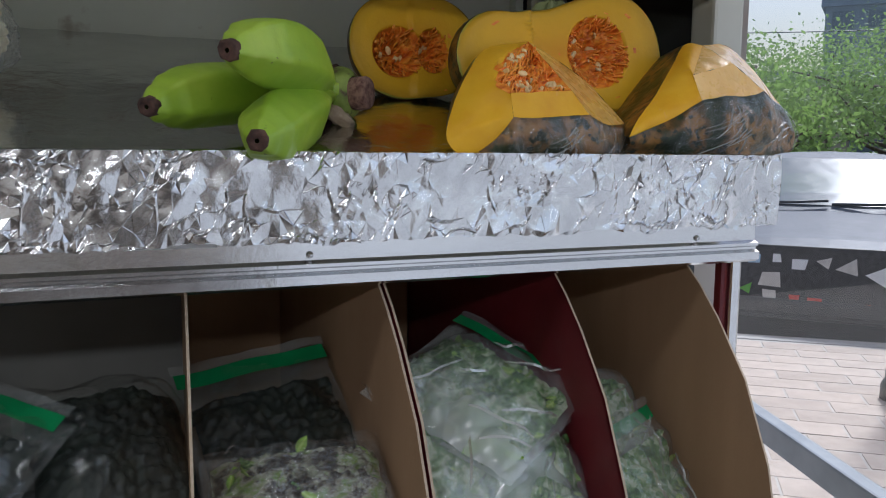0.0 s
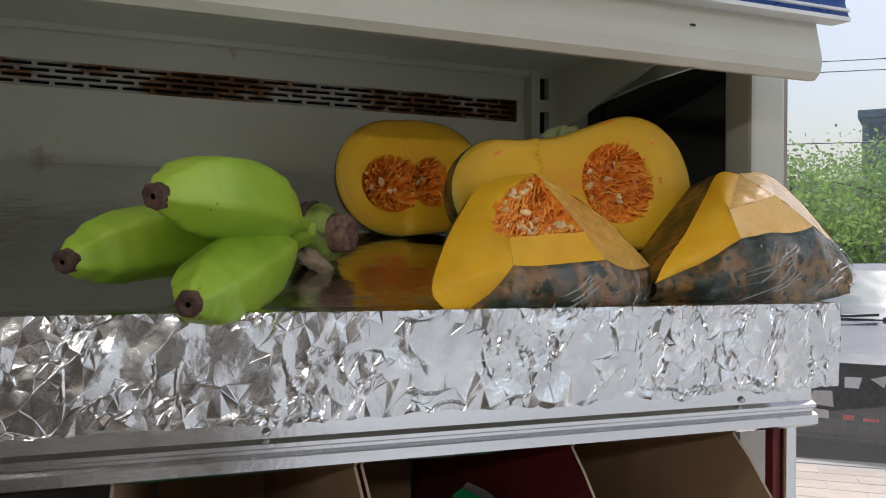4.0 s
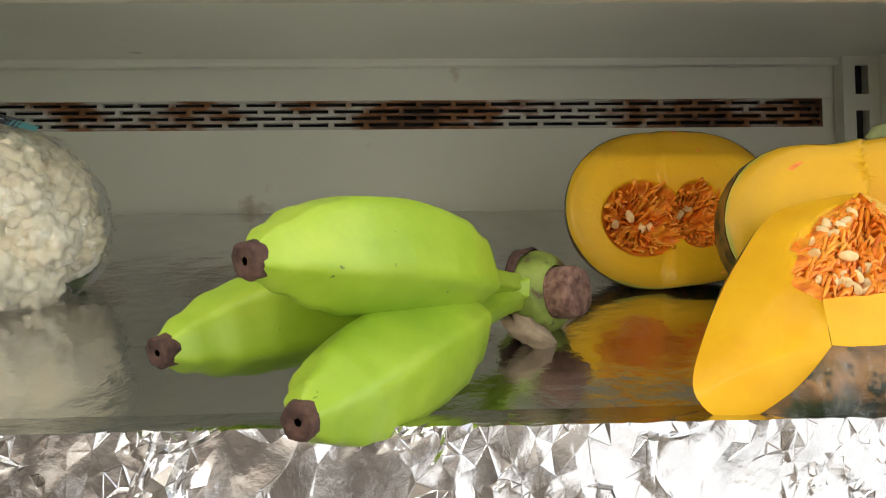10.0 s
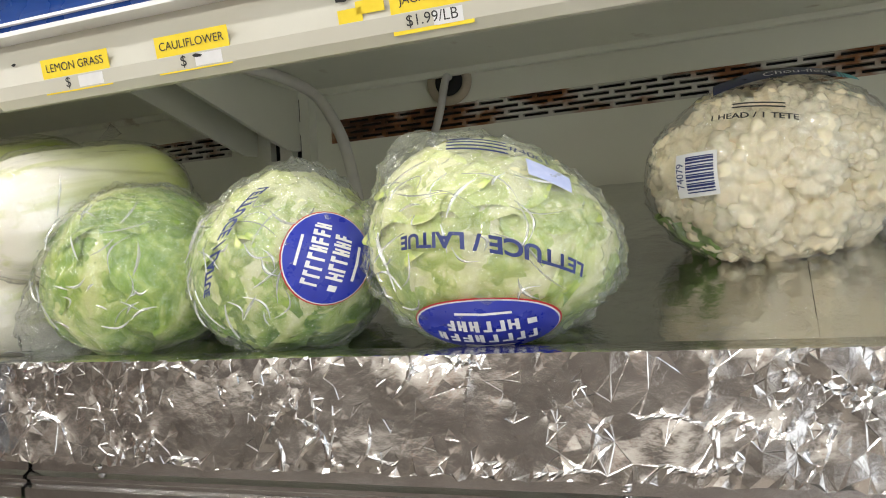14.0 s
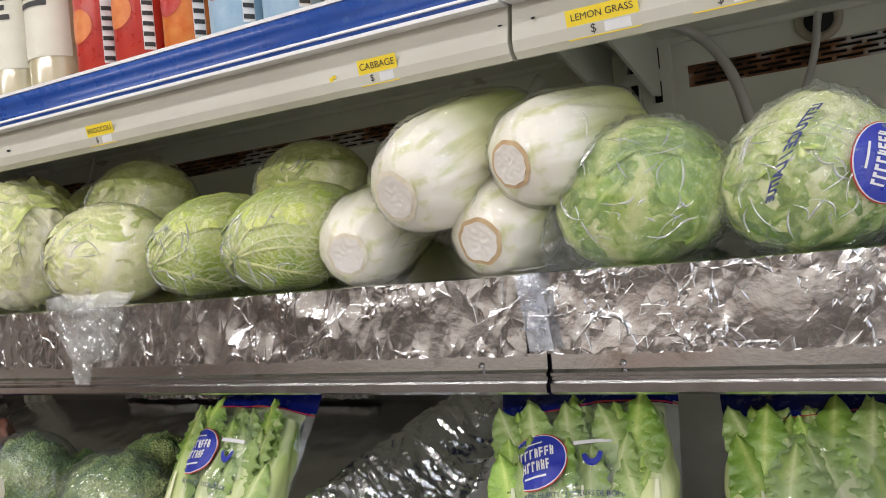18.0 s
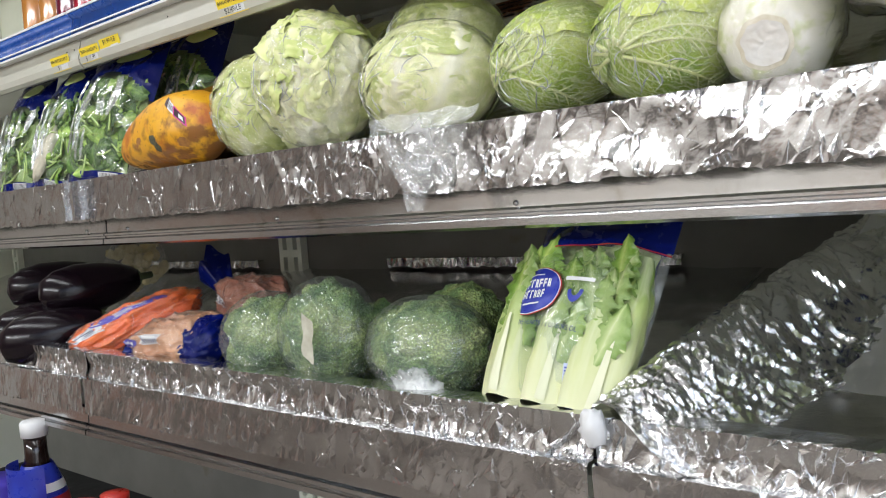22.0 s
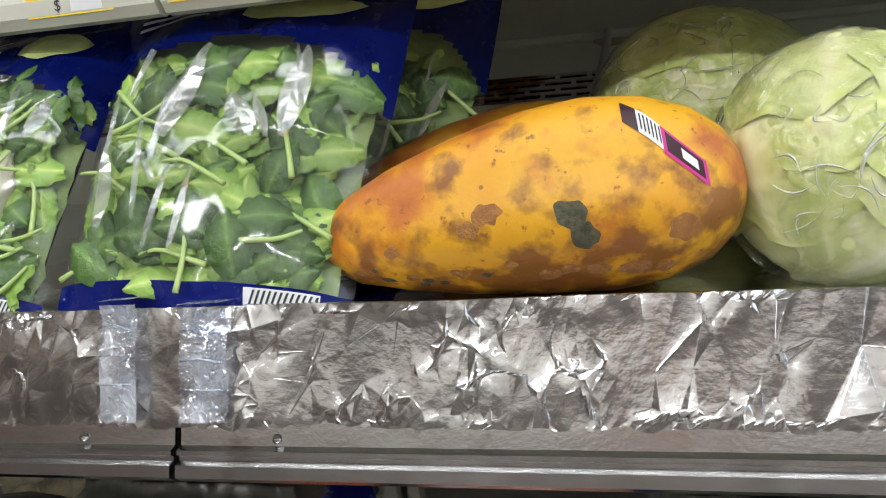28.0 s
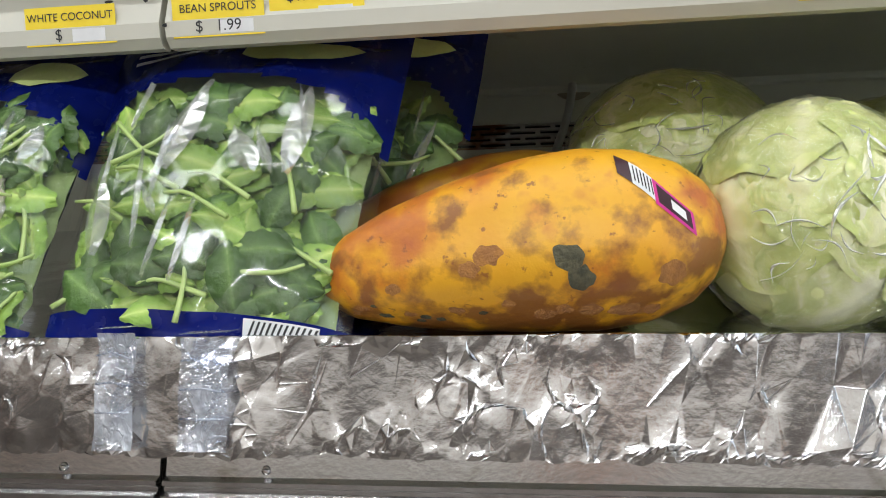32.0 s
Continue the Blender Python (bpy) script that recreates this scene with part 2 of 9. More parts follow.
FOIL = mat("foil", [(0.3, g(0.54)), (0.7, g(0.66))], 30, 0.17, 1.0, 0.20, 160, rough_var=0.08, detail=3)
FOIL_FLAT = mat("foil_sheet", [(0.3, g(0.62)), (0.7, g(0.74))], 12, 0.14, 1.0, 0.6, 45, rough_var=0.07)
FOIL_DULL = mat("foil_dull_side", [(0.3, g(0.80)), (0.7, g(0.88))], 14, 0.46, 1.0, 0.25, 60, rough_var=0.1)
FOIL_DARK = mat("foil_worn", [(0.3, g(0.62)), (0.7, g(0.74))], 30, 0.18, 1.0, 0.12, 420, rough_var=0.07, detail=3)
ALU = mat("brushed_aluminium", [(0.3, g(0.60)), (0.7, g(0.70))], 20, 0.17, 1.0, 0.06, 300, stretch=(0.05, 1, 1), spots=(25, 0.62, 0.75, (0.45, 0.43, 0.39)))
WHITE = mat("white_enamel", [(0.3, (0.52, 0.50, 0.42)), (0.7, (0.58, 0.57, 0.49))], 9, 0.36, 0, 0.05, 80, spots=(16, 0.66, 0.75, (0.62, 0.58, 0.47)))
# Cream enamel taken down to grey: the shade under the shelf.
LOWPANEL = mat("shaded_lower_panel", [(0.3, (0.15, 0.145, 0.13)), (0.7, (0.20, 0.195, 0.175))], 7, 0.5, 0, 0.05, 60, spots=(14, 0.66, 0.74, (0.16, 0.14, 0.11)))
PANEL = mat("case_panel_enamel", [(0.3, (0.76, 0.77, 0.66)), (0.7, (0.82, 0.83, 0.72))], 7, 0.42, 0, 0.05, 60, spots=(14, 0.68, 0.74, (0.55, 0.50, 0.40)))
RUSTY = mat("rusted_enamel", [(0.42, (0.60, 0.59, 0.53)), (0.52, (0.30, 0.13, 0.05)), (0.62, (0.10, 0.045, 0.02))], 26, 0.6, 0, 0.5, 200, stretch=(0.5, 1, 1))
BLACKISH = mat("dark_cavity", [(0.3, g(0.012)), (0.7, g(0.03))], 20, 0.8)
GLASSDARK = mat("smoked_end_glass", [(0.3, (0.012, 0.012, 0.014)), (0.7, (0.02, 0.02, 0.022))], 5, 0.10, 0, 0, rough_var=0.03)
BLUE = mat("blue_plastic", [(0.3, (0.012, 0.06, 0.30)), (0.7, (0.016, 0.08, 0.36))], 14, 0.28, spots=(60, 0.64, 0.72, (0.05, 0.12, 0.36)))
WHITEPL = mat("white_plastic", [(0.3, g(0.74)), (0.7, g(0.82))], 20, 0.35)
YELLOW = mat("yellow_label_paper", [(0.3, (0.85, 0.62, 0.02)), (0.7, (0.90, 0.70, 0.04))], 60, 0.6)
INK = mat("black_ink", [(0.3, g(0.02)), (0.7, g(0.04))], 60, 0.6)
NAVYINK = mat("navy_ink", [(0.3, (0.02, 0.03, 0.13)), (0.7, (0.03, 0.05, 0.2))], 60, 0.4)
WHITEINK = mat("white_ink", [(0.3, g(0.75)), (0.7, g(0.82))], 60, 0.5)
PAPER = mat("torn_paper", [(0.3, g(0.66)), (0.7, g(0.76))], 60, 0.8)
LOGOBLUE = mat("logo_blue", [(0.3, (0.02, 0.03, 0.33)), (0.7, (0.03, 0.05, 0.42))], 40, 0.3)
REDINK = mat("red_print", [(0.3, (0.45, 0.02, 0.03)), (0.7, (0.55, 0.03, 0.04))], 40, 0.4)
TAPE = film_mat("clear_tape", (0.86, 0.9, 1.0), 0.30, 0.5, 90)
FILM = film_mat("cling_film", (1, 1, 1), 0.03, 0.18, 55, 0.11, 1.0)
FILM_WET = film_mat("misted_bag_film", (0.98, 1, 0.99), 0.10, 0.24, 46, 0.12, 0.9)
FILM_THIN = film_mat("thin_bag_film", (1, 1, 1), 0.06, 0.26, 60, 0.11, 1.0)
CARDBOARD = mat("brown_cardboard", [(0.3, (0.30, 0.185, 0.10)), (0.7, (0.36, 0.225, 0.125))], 18, 0.8, 0, 0.15, 250, stretch=(1, 1, 0.15))
CARDRED = mat("red_printed_card", [(0.3, (0.10, 0.006, 0.010)), (0.7, (0.13, 0.009, 0.014))], 18, 0.5)
CARDEDGE = mat("cardboard_edge", [(0.3, (0.40, 0.30, 0.20)), (0.7, (0.50, 0.40, 0.29))], 200, 0.85)

# ---- mesh helpers ----


def part(name, bm, material, parent=None, label="", smooth=True, tone=None, crisp=0):
    me = bpy.data.meshes.new(name)
    if isinstance(bm, tuple):
        me.from_pydata(bm[0], [], bm[1])
    else:
        bm.to_mesh(me)
        bm.free()
    me.materials.append(material)
    me.polygons.foreach_set("use_smooth", [smooth] * len(me.polygons))
    if crisp:
        me.set_sharp_from_angle(angle=radians(crisp))
    if tone is not None:
        me.attributes.new("tone", "FLOAT", "POINT").data.foreach_set("value", tone)
    ob = new(name, me)
    if parent is not None:
        ob.parent = parent
    if label:
        ob["label"] = label
    return ob


def share(name, ob, parent, m, material=None):
    o = bpy.data.objects.new(name, ob.data)
    scene.collection.objects.link(o)
    o.parent = parent
    o.matrix_basis = m
    return o


def thing(name, label, category, m=None, group="", kind=""):
    ob = new(name)
    ob.empty_display_size = 0.05
    if m is not None:
        ob.matrix_basis = m
    return tagged(ob, label, category, group, kind)


def box(x0, x1, y0, y1, z0, z1, bevel=0.0, bm=None):
    own = bm is None
    bm = bm or bmesh.new()
    r = bmesh.ops.create_cube(bm, size=1.0)
    vs = r["verts"]
    for v in vs:
        v.co = Vector(((x0 + x1) / 2 + v.co.x * (x1 - x0), (y0 + y1) / 2 + v.co.y * (y1 - y0), (z0 + z1) / 2 + v.co.z * (z1 - z0)))
    if bevel:
        es = list({e for v in vs for e in v.link_edges})
        bmesh.ops.bevel(bm, geom=es, offset=bevel, segments=2, affect="EDGES", profile=0.6)
    return bm


def extrude_profile(pts, x0, x1, closed=True):
    """A (y, z) outline drawn along x."""
    n = len(pts)
    vs = [(x0, y, z) for y, z in pts] + [(x1, y, z) for y, z in pts]
    fs = [(i, (i + 1) % n, n + (i + 1) % n, n + i) for i in range(n if closed else n - 1)]
    if closed:
        fs += [tuple(range(n - 1, -1, -1)), tuple(range(n, 2 * n))]
    return vs, fs


def grid(nu, nv, fn, wrap=False):
    vs = [fn(i / (nu if wrap else nu - 1), j / (nv - 1)) for i in range(nu) for j in range(nv)]
    fs = []
    for i in range(nu if wrap else nu - 1):
        for j in range(nv - 1):
            a, b2 = i * nv + j, ((i + 1) % nu) * nv + j
            fs.append((a, b2, b2 + 1, a + 1))
    return vs, fs


def lathe(profile, n=28):
    """(radius, z) rings about z; the ends are closed when their radius is near zero."""
    return grid(n, len(profile), lambda u, v: (
        profile[round(v * (len(profile) - 1))][0] * math.cos(2 * math.pi * u),
        profile[round(v * (len(profile) - 1))][0] * math.sin(2 * math.pi * u),
        profile[round(v * (len(profile) - 1))][1]), True)


def blob(rx, ry, rz, fn=None, nu=56, nv=34):
    """A closed round body; fn(direction) scales its radius."""
    def at(u, v):
        th, ph = 2 * math.pi * u, math.pi * (0.004 + 0.992 * v)
        d = Vector((math.sin(ph) * math.cos(th), math.sin(ph) * math.sin(th), -math.cos(ph)))
        k = fn(d) if fn else 1.0
        return (d.x * rx * k, d.y * ry * k, d.z * rz * k)
    return grid(nu, nv, at, True)


def tube(points, radii, n=10):
    pts = [Vector(p) for p in points]
    vs, fs = [], []
    for i, p in enumerate(pts):
        d = (pts[min(i + 1, len(pts) - 1)] - pts[max(i - 1, 0)]).normalized()
        a = d.cross(Vector((0.31, 0.17, 0.93))).normalized()
        b2 = d.cross(a)
        r = radii[i] if isinstance(radii, (list, tuple)) else radii
        vs += [tuple(p + a * (r * math.cos(2 * math.pi * k / n)) + b2 * (r * math.sin(2 * math.pi * k / n))) for k in range(n)]
    for i in range(len(pts) - 1):
        for k in range(n):
            fs.append((i * n + k, i * n + (k + 1) % n, (i + 1) * n + (k + 1) % n, (i + 1) * n + k))
    fs += [tuple(range(n - 1, -1, -1)), tuple(range((len(pts) - 1) * n, len(pts) * n))]
    return vs, fs


def curve_points(ctrl, n):
    """A smooth line through control points."""
    c = [Vector(p) for p in ctrl]
    out = []
    for k in range(n):
        s = k / (n - 1) * (len(c) - 1)
        i = min(int(s), len(c) - 2)
        f = s - i
        p0, p1, p2, p3 = c[max(i - 1, 0)], c[i], c[i + 1], c[min(i + 2, len(c) - 1)]
        out.append(0.5 * ((2 * p1) + (p2 - p0) * f + (2 * p0 - 5 * p1 + 4 * p2 - p3) * f * f + (3 * p1 - p0 - 3 * p2 + p3) * f ** 3))
    return out


def merge(*meshes):
    vs, fs = [], []
    for v, f in meshes:
        k = len(vs)
        vs += list(v)
        fs += [tuple(i + k for i in q) for q in f]
    return vs, fs


def moved(mesh, m):
    return [tuple(m @ Vector(v)) for v in mesh[0]], mesh[1]


def fold(p, seed, size=0.03):
    """Crumpled-sheet height: sharp triangular folds in several directions, about -1 to 1."""
    rnd = random.Random(seed)
    q = Vector(p)
    w = Vector((noise.noise(q * (0.5 / size)), noise.noise(q * (0.5 / size) + Vector((9, 3, 1))), 0)) * size * 0.8
    s = 0.0
    for k in range(5):
        a = rnd.uniform(0, math.pi)
        f = (1.0 if k < 2 else 2.1) / size * rnd.uniform(0.45, 0.9)
        d = Vector((math.cos(a), math.sin(a), 0))
        x = (q + w).dot(d) * f + rnd.random()
        tri = abs((x % 1.0) * 2 - 1) * 2 - 1
        s += tri * (0.30 if k < 2 else 0.16) * (0.5 + noise.noise(q * (0.8 / size) + Vector((k * 5.1, 2, 7))))
    return s


def words(text, size, material, parent, m, name="lettering", wrap=None, align="CENTER", bold=0.0):
    """Flat built-in lettering turned to a mesh; wrap bends each of its points."""
    cu = bpy.data.curves.new(name, "FONT")
    cu.body, cu.size, cu.align_x, cu.align_y = text, size, align, "CENTER"
    cu.offset = bold
    tmp = bpy.data.objects.new("tmp", cu)
    me = bpy.data.meshes.new_from_object(tmp)
    bpy.data.objects.remove(tmp)
    if wrap:
        for v in me.vertices:
            v.co = wrap(v.co.x, v.co.y)
    me.materials.append(material)
    ob = new(name, me)
    ob.parent = parent
    if m is not None:
        ob.matrix_basis = m
    return ob


SLOPE = 0.345


def top_z(y):
    return 1.318 + SLOPE * y


def low_z(y):
    return 1.036 + 0.30 * y

# ---- the place: floor, walls, ceiling, street ----


FLOORM = mat("worn_floor_tile", [(0.3, (0.13, 0.11, 0.09)), (0.7, (0.20, 0.17, 0.145))], 3, 0.5, 0, 0.05)
# Red-brown and pale patches on unseen walls, put there for the foil to reflect.
WALLM = mat("dim_store_wall", [(0.36, (0.34, 0.19, 0.14)), (0.48, (0.44, 0.39, 0.34)), (0.62, (0.58, 0.55, 0.51))], 1.4, 0.7)
CEILM = mat("ceiling_board", [(0.3, g(0.6)), (0.7, g(0.68))], 5, 0.8)


def flat(name, x0, x1, y0, y1, z0, z1, material, label, category):
    ob = part(name, box(x0, x1, y0, y1, z0, z1), material, smooth=False)
    return tagged(ob, label, category, kind="structure")


flat("floor", -6.2, 0.6, -3.4, 0.62, -0.1, 0.0, FLOORM, "worn brown tiled shop floor", "floor")
flat("ceiling", -6.2, 0.9, -3.4, 0.62, 2.79, 2.89, CEILM, "white ceiling boards", "ceiling")
flat("wall_front", -6.2, 0.2, -3.5, -3.4, 0.0, 3.0, WALLM, "plain grey shop wall", "wall")
# Dark band added out of view to give the foil dark reflections.
part("foil_reflect_band", box(-6.19, 0.19, -3.398, -3.385, 0.002, 1.0, 0.003), mat("dark_reflect_band", [(0.38, (0.17, 0.155, 0.145)), (0.52, (0.22, 0.185, 0.165)), (0.62, (0.25, 0.23, 0.215))], 1.6, 0.6), bpy.data.objects["wall_front"], "unseen dark band added for the foil to reflect", smooth=False)
flat("wall_left", -6.3, -6.2, -3.4, 0.62, 0.0, 3.0, WALLM, "plain grey shop wall", "wall")
flat("wall_back", -6.2, 0.55, 0.62, 0.72, 0.0, 3.0, WALLM, "plain wall behind the cold case", "wall")

for n, (lx, ly, lz) in enumerate(((-2.7, -0.95, 2.66), (-3.0, -3.0, 2.27))):
    lamp = thing("ceiling_light", "long white fluorescent ceiling light, out of view", "lamp", pose(lx, ly, lz), "ceiling lights")
    part("housing", box(-1.9, 1.9, -0.13, 0.13, 0.0, 0.12, 0.01), WHITE, lamp, smooth=False)
    for rx in (-1.2, 1.2):
        part("rod", box(rx - 0.008, rx + 0.008, -0.008, 0.008, 0.12, 2.79 - lz), WHITE, lamp, smooth=False)

# ---- the cold case ----
from mathutils import geometry

JOINTS = (0.0, -1.228, -2.457, -3.686)


def slotted(x0, x1, z0, rows, pitch, slot_h, row_gap, web, y, t=0.006):
    """A strip with real slots in a staggered pattern: the metal left between them, as one mesh."""
    bm = bmesh.new()
    for r in range(rows + 1):
        z = z0 + r * (slot_h + row_gap)
        box(x0, x1, y, y + t, z - row_gap, z, bm=bm)
        if r == rows:
            break
        off = (pitch / 2 if r % 2 else 0)
        k = x0 + off
        box(x0, x0 + 0.004 + off * 0.9, y, y + t, z, z + slot_h, bm=bm) if off else None
        while k < x1:
            box(max(k, x0), min(k + web, x1), y, y + t, z, z + slot_h, bm=bm)
            k += pitch
        box(x1 - 0.003, x1 + 0.001, y, y + t, z, z + slot_h, bm=bm)
    return bm


back = tagged(new("wall_case_back"), "cream enamelled metal back wall of the cold case, rust on its air slots", "case wall", kind="structure")
PZ0, PZ1 = 1.5285, 1.5545
for a, b in ((-3.70, 0.03),):
    part("panel", box(a, b, 0.40, 0.41, 0.25, 1.26), LOWPANEL, back, "lower back panel, shade put into its grey", smooth=False)
    part("panel", box(a, b, 0.40, 0.41, 1.2605, PZ0), PANEL, back, smooth=False)
    part("panel", box(a, b, 0.40, 0.41, PZ1, 2.25), PANEL, back, smooth=False)
    part("ledge", box(a, b, 0.388, 0.3985, 1.582, 1.60, 0.003), PANEL, back, smooth=False)
    # Near-black sheet in place of the shade behind the air slots.
    part("slot_shade_sheet", box(a, b, 0.416, 0.42, PZ0 - 0.02, PZ1 + 0.02), BLACKISH, back, smooth=False)
for k in range(3):
    hi, lo = JOINTS[k] - 0.075, JOINTS[k + 1] + 0.058
    part("slotted_strip", slotted(lo, hi, PZ0 + 0.003, 4, 0.031, 0.0034, 0.0026, 0.0048, 0.402), RUSTY, back, "rusty slotted air strip", smooth=False)
    if k < 3:
        part("panel", box(JOINTS[k + 1] - 0.075, lo, 0.401, 0.409, PZ0, PZ1), PANEL, back, smooth=False)
part("panel", box(-0.075, 0.03, 0.401, 0.409, PZ0, PZ1), PANEL, back, smooth=False)

# slotted uprights beside each module joint
upright = thing("slotted_upright", "cream steel upright with a column of bracket slots", "upright", pose(-1.232, 0.383, 0.3), "case uprights")
bm = bmesh.new()
box(-0.017, -0.006, 0, 0.016, 0, 1.9, bm=bm)
box(0.006, 0.017, 0, 0.016, 0, 1.9, bm=bm)
for k in range(46):
    box(-0.006, 0.006, 0, 0.004, k * 0.04, k * 0.04 + 0.014, bm=bm)
part("channel", bm, PANEL, upright, smooth=False)
# Near-black strip stands for the shade inside the bracket slots.
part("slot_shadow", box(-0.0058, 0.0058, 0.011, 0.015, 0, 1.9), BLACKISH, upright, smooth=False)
for x in (-1.204, -0.048, -0.012, -2.454, -2.424, -3.65):
    copy_thing(upright, pose(x, 0.383, 0.3))


def shelf_rail(z, y, x0, x1, parent):
    """An extruded aluminium nosing with its grooves."""
    pr = [(0.030, 0.002), (0.000, 0.0), (-0.006, 0.003), (-0.006, 0.010), (-0.001, 0.0125), (-0.001, 0.0145), (-0.004, 0.016), (-0.004, 0.0185),
          (0.001, 0.021), (0.002, 0.044), (0.006, 0.048), (0.030, 0.048)]
    ob = part("nosing", extrude_profile([(y + a, z + b) for a, b in pr], x0, x1), ALU, parent, "brushed aluminium nosing", smooth=False)
    return ob


SCREWS = (0.062, 0.432, 0.800, 1.163)
for k in range(3):
    x1, x0 = JOINTS[k], JOINTS[k + 1] + 0.004
    sh = thing("produce_shelf", "tilted cream metal shelf with an aluminium nosing", "shelf", group="produce shelves")
    part("tray", extrude_profile([(0.0, 1.290), (0.0, 1.308), (0.392, 1.308 + SLOPE * 0.392), (0.392, 1.294 + SLOPE * 0.392), (0.02, 1.290)], x0, x1), PANEL, sh, smooth=False)
    shelf_rail(1.233, 0.030, x0, x1 + (0.010 if k == 0 else 0), sh)
    for s in SCREWS:
        bm = bmesh.new()
        bmesh.ops.create_cone(bm, cap_ends=True, segments=14, radius1=0.0032, radius2=0.0022, depth=0.003,
                              matrix=pose(x1 - s, 0.0305, 1.258, 90))
        sc = part("screw", bm, ALU, sh)
    low = thing("lower_deck_shelf", "tilted lower deck with a dull metal nosing", "shelf", group="lower deck shelves")
    xl = -0.912 if k == 0 else x1
    part("tray", extrude_profile([(-0.02, 0.985), (-0.02, 1.018), (0.395, 1.028 + 0.3 * 0.395), (0.395, 0.985)], x0, xl), PANEL, low, smooth=False)
    shelf_rail(0.940, -0.028, x0, xl, low)
    up = thing("upper_shelf", "cream upper shelf with a price rail and blue strip", "shelf", group="upper shelves")
    part("deck", box(x0, x1, 0.036, 0.388, 1.588, 1.601, 0.002), PANEL, up, smooth=False)
    pr = [(0.034, 1.588), (0.034, 1.520), (0.028, 1.513), (0.020, 1.512), (0.014, 1.517), (0.012, 1.526), (0.020, 1.562), (0.020, 1.598), (0.034, 1.601)]
    part("price_rail", extrude_profile(pr, x0, x1), WHITE, up, "chipped cream price rail", smooth=False)
    xb1, xb0 = x1 + (0.017 if k == 0 else 0.0), x0
    pr = [(0.016, 1.5625), (0.002, 1.5600), (0.006, 1.572), (0.006, 1.584), (-0.001, 1.592), (0.003, 1.593), (0.0165, 1.594)]
    part("blue_strip", extrude_profile(pr, xb0, xb1), BLUE, up, "glossy blue plastic strip")
    part("strip_edge", extrude_profile([(0.0005, 1.5565), (0.0005, 1.5598), (0.019, 1.5618), (0.019, 1.5575)], xb0, xb1), WHITEPL, up, "white strip edge", smooth=False)
    part("strip_edge", extrude_profile([(-0.0025, 1.5925), (-0.0025, 1.596), (0.019, 1.599), (0.019, 1.5945)], xb0, xb1), WHITEPL, up, "white strip edge", smooth=False)
    part("strip_line", extrude_profile([(0.0010, 1.5645), (0.0022, 1.567), (0.0040, 1.5668), (0.0028, 1.5640)], xb0, xb1), WHITEPL, up, "thin white line", smooth=False)
    for bx in (x1 - 0.03, x0 + 0.022):
        br = part("bracket", ([(bx + d, y, z) for d in (-0.002, 0.002) for y, z in ((0.06, 1.588), (0.385, 1.588), (0.385, 1.522), (0.36, 1.520))],
                              [(0, 1, 2, 3), (7, 6, 5, 4), (0, 4, 5, 1), (1, 5, 6, 2), (2, 6, 7, 3), (3, 7, 4, 0)]), PANEL, up, "cream steel shelf bracket", smooth=False)

# end of the case: smoked glass side, white post, red-grey lower post
end = thing("case_end_panel", "smoked glass end panel of the cold case with a white post", "end panel")
part("smoked_glass", box(0.022, 0.030, 0.137, 0.40, 1.02, 1.56), GLASSDARK, end, smooth=False)
part("frame_rail", box(0.018, 0.038, 0.1365, 0.40, 1.563, 2.25, 0.003), PANEL, end, smooth=False)
part("post", box(0.008, 0.047, 0.100, 0.136, 1.30, 2.25, 0.004), WHITE, end, "white enamelled corner post", smooth=False)
part("lower_post", box(0.012, 0.024, 0.060, 0.072, 0.2, 1.298, 0.003), ALU, end, "grey metal lower post", smooth=False)
part("red_edge", box(0.003, 0.010, 0.066, 0.076, 0.2, 1.298, 0.002), CARDRED, end, "dark red edge strip", smooth=False)
part("lower_side", box(0.014, 0.022, 0.101, 0.40, 0.2, 1.018), PANEL, end, smooth=False)
part("post_clip", box(0.048, 0.051, 0.106, 0.130, 1.395, 1.41), BLACKISH, end, smooth=False)
part("end_bracket", ([(-0.010 + d, y, z) for d in (0, 0.006) for y, z in ((0.02, 1.585), (0.38, 1.585), (0.38, 1.540), (0.10, 1.560), (0.02, 1.560))],
                     [(4, 3, 2, 1, 0), (5, 6, 7, 8, 9), (0, 1, 6, 5), (1, 2, 7, 6), (2, 3, 8, 7), (3, 4, 9, 8), (4, 0, 5, 9)]), PANEL, end, "cream bracket with screws", smooth=False)

bin_deck = thing("bin_deck", "deck under the cardboard bins, coloured dark as in shade", "shelf")
# The shade behind the bins is put into the deck's colour too.
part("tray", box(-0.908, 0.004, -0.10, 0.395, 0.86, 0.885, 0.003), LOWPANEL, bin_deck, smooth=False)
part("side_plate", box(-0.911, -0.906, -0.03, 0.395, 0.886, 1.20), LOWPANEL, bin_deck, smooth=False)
# base deck and canopy close the case above and below
base = thing("cold_case_body", "cream lower body of the cold case", "cold case")
part("base_body", box(-3.7, 0.03, -0.30, 0.41, 0.0, 0.58, 0.01), PANEL, base, smooth=False)
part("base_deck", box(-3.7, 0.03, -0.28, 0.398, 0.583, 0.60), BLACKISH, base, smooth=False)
canopy = thing("case_canopy", "white canopy of the cold case", "cold case")
part("hood", box(-3.7, 0.03, -0.06, 0.398, 2.16, 2.26, 0.01), WHITE, canopy, smooth=False)
part("left_side", box(-3.72, -3.702, -0.05, 0.41, 0.60, 2.159), PANEL, canopy, smooth=False)
part("top_deck", box(-3.69, 0.008, 0.06, 0.386, 1.93, 1.945), WHITE, canopy, smooth=False)

# ---- foil ----


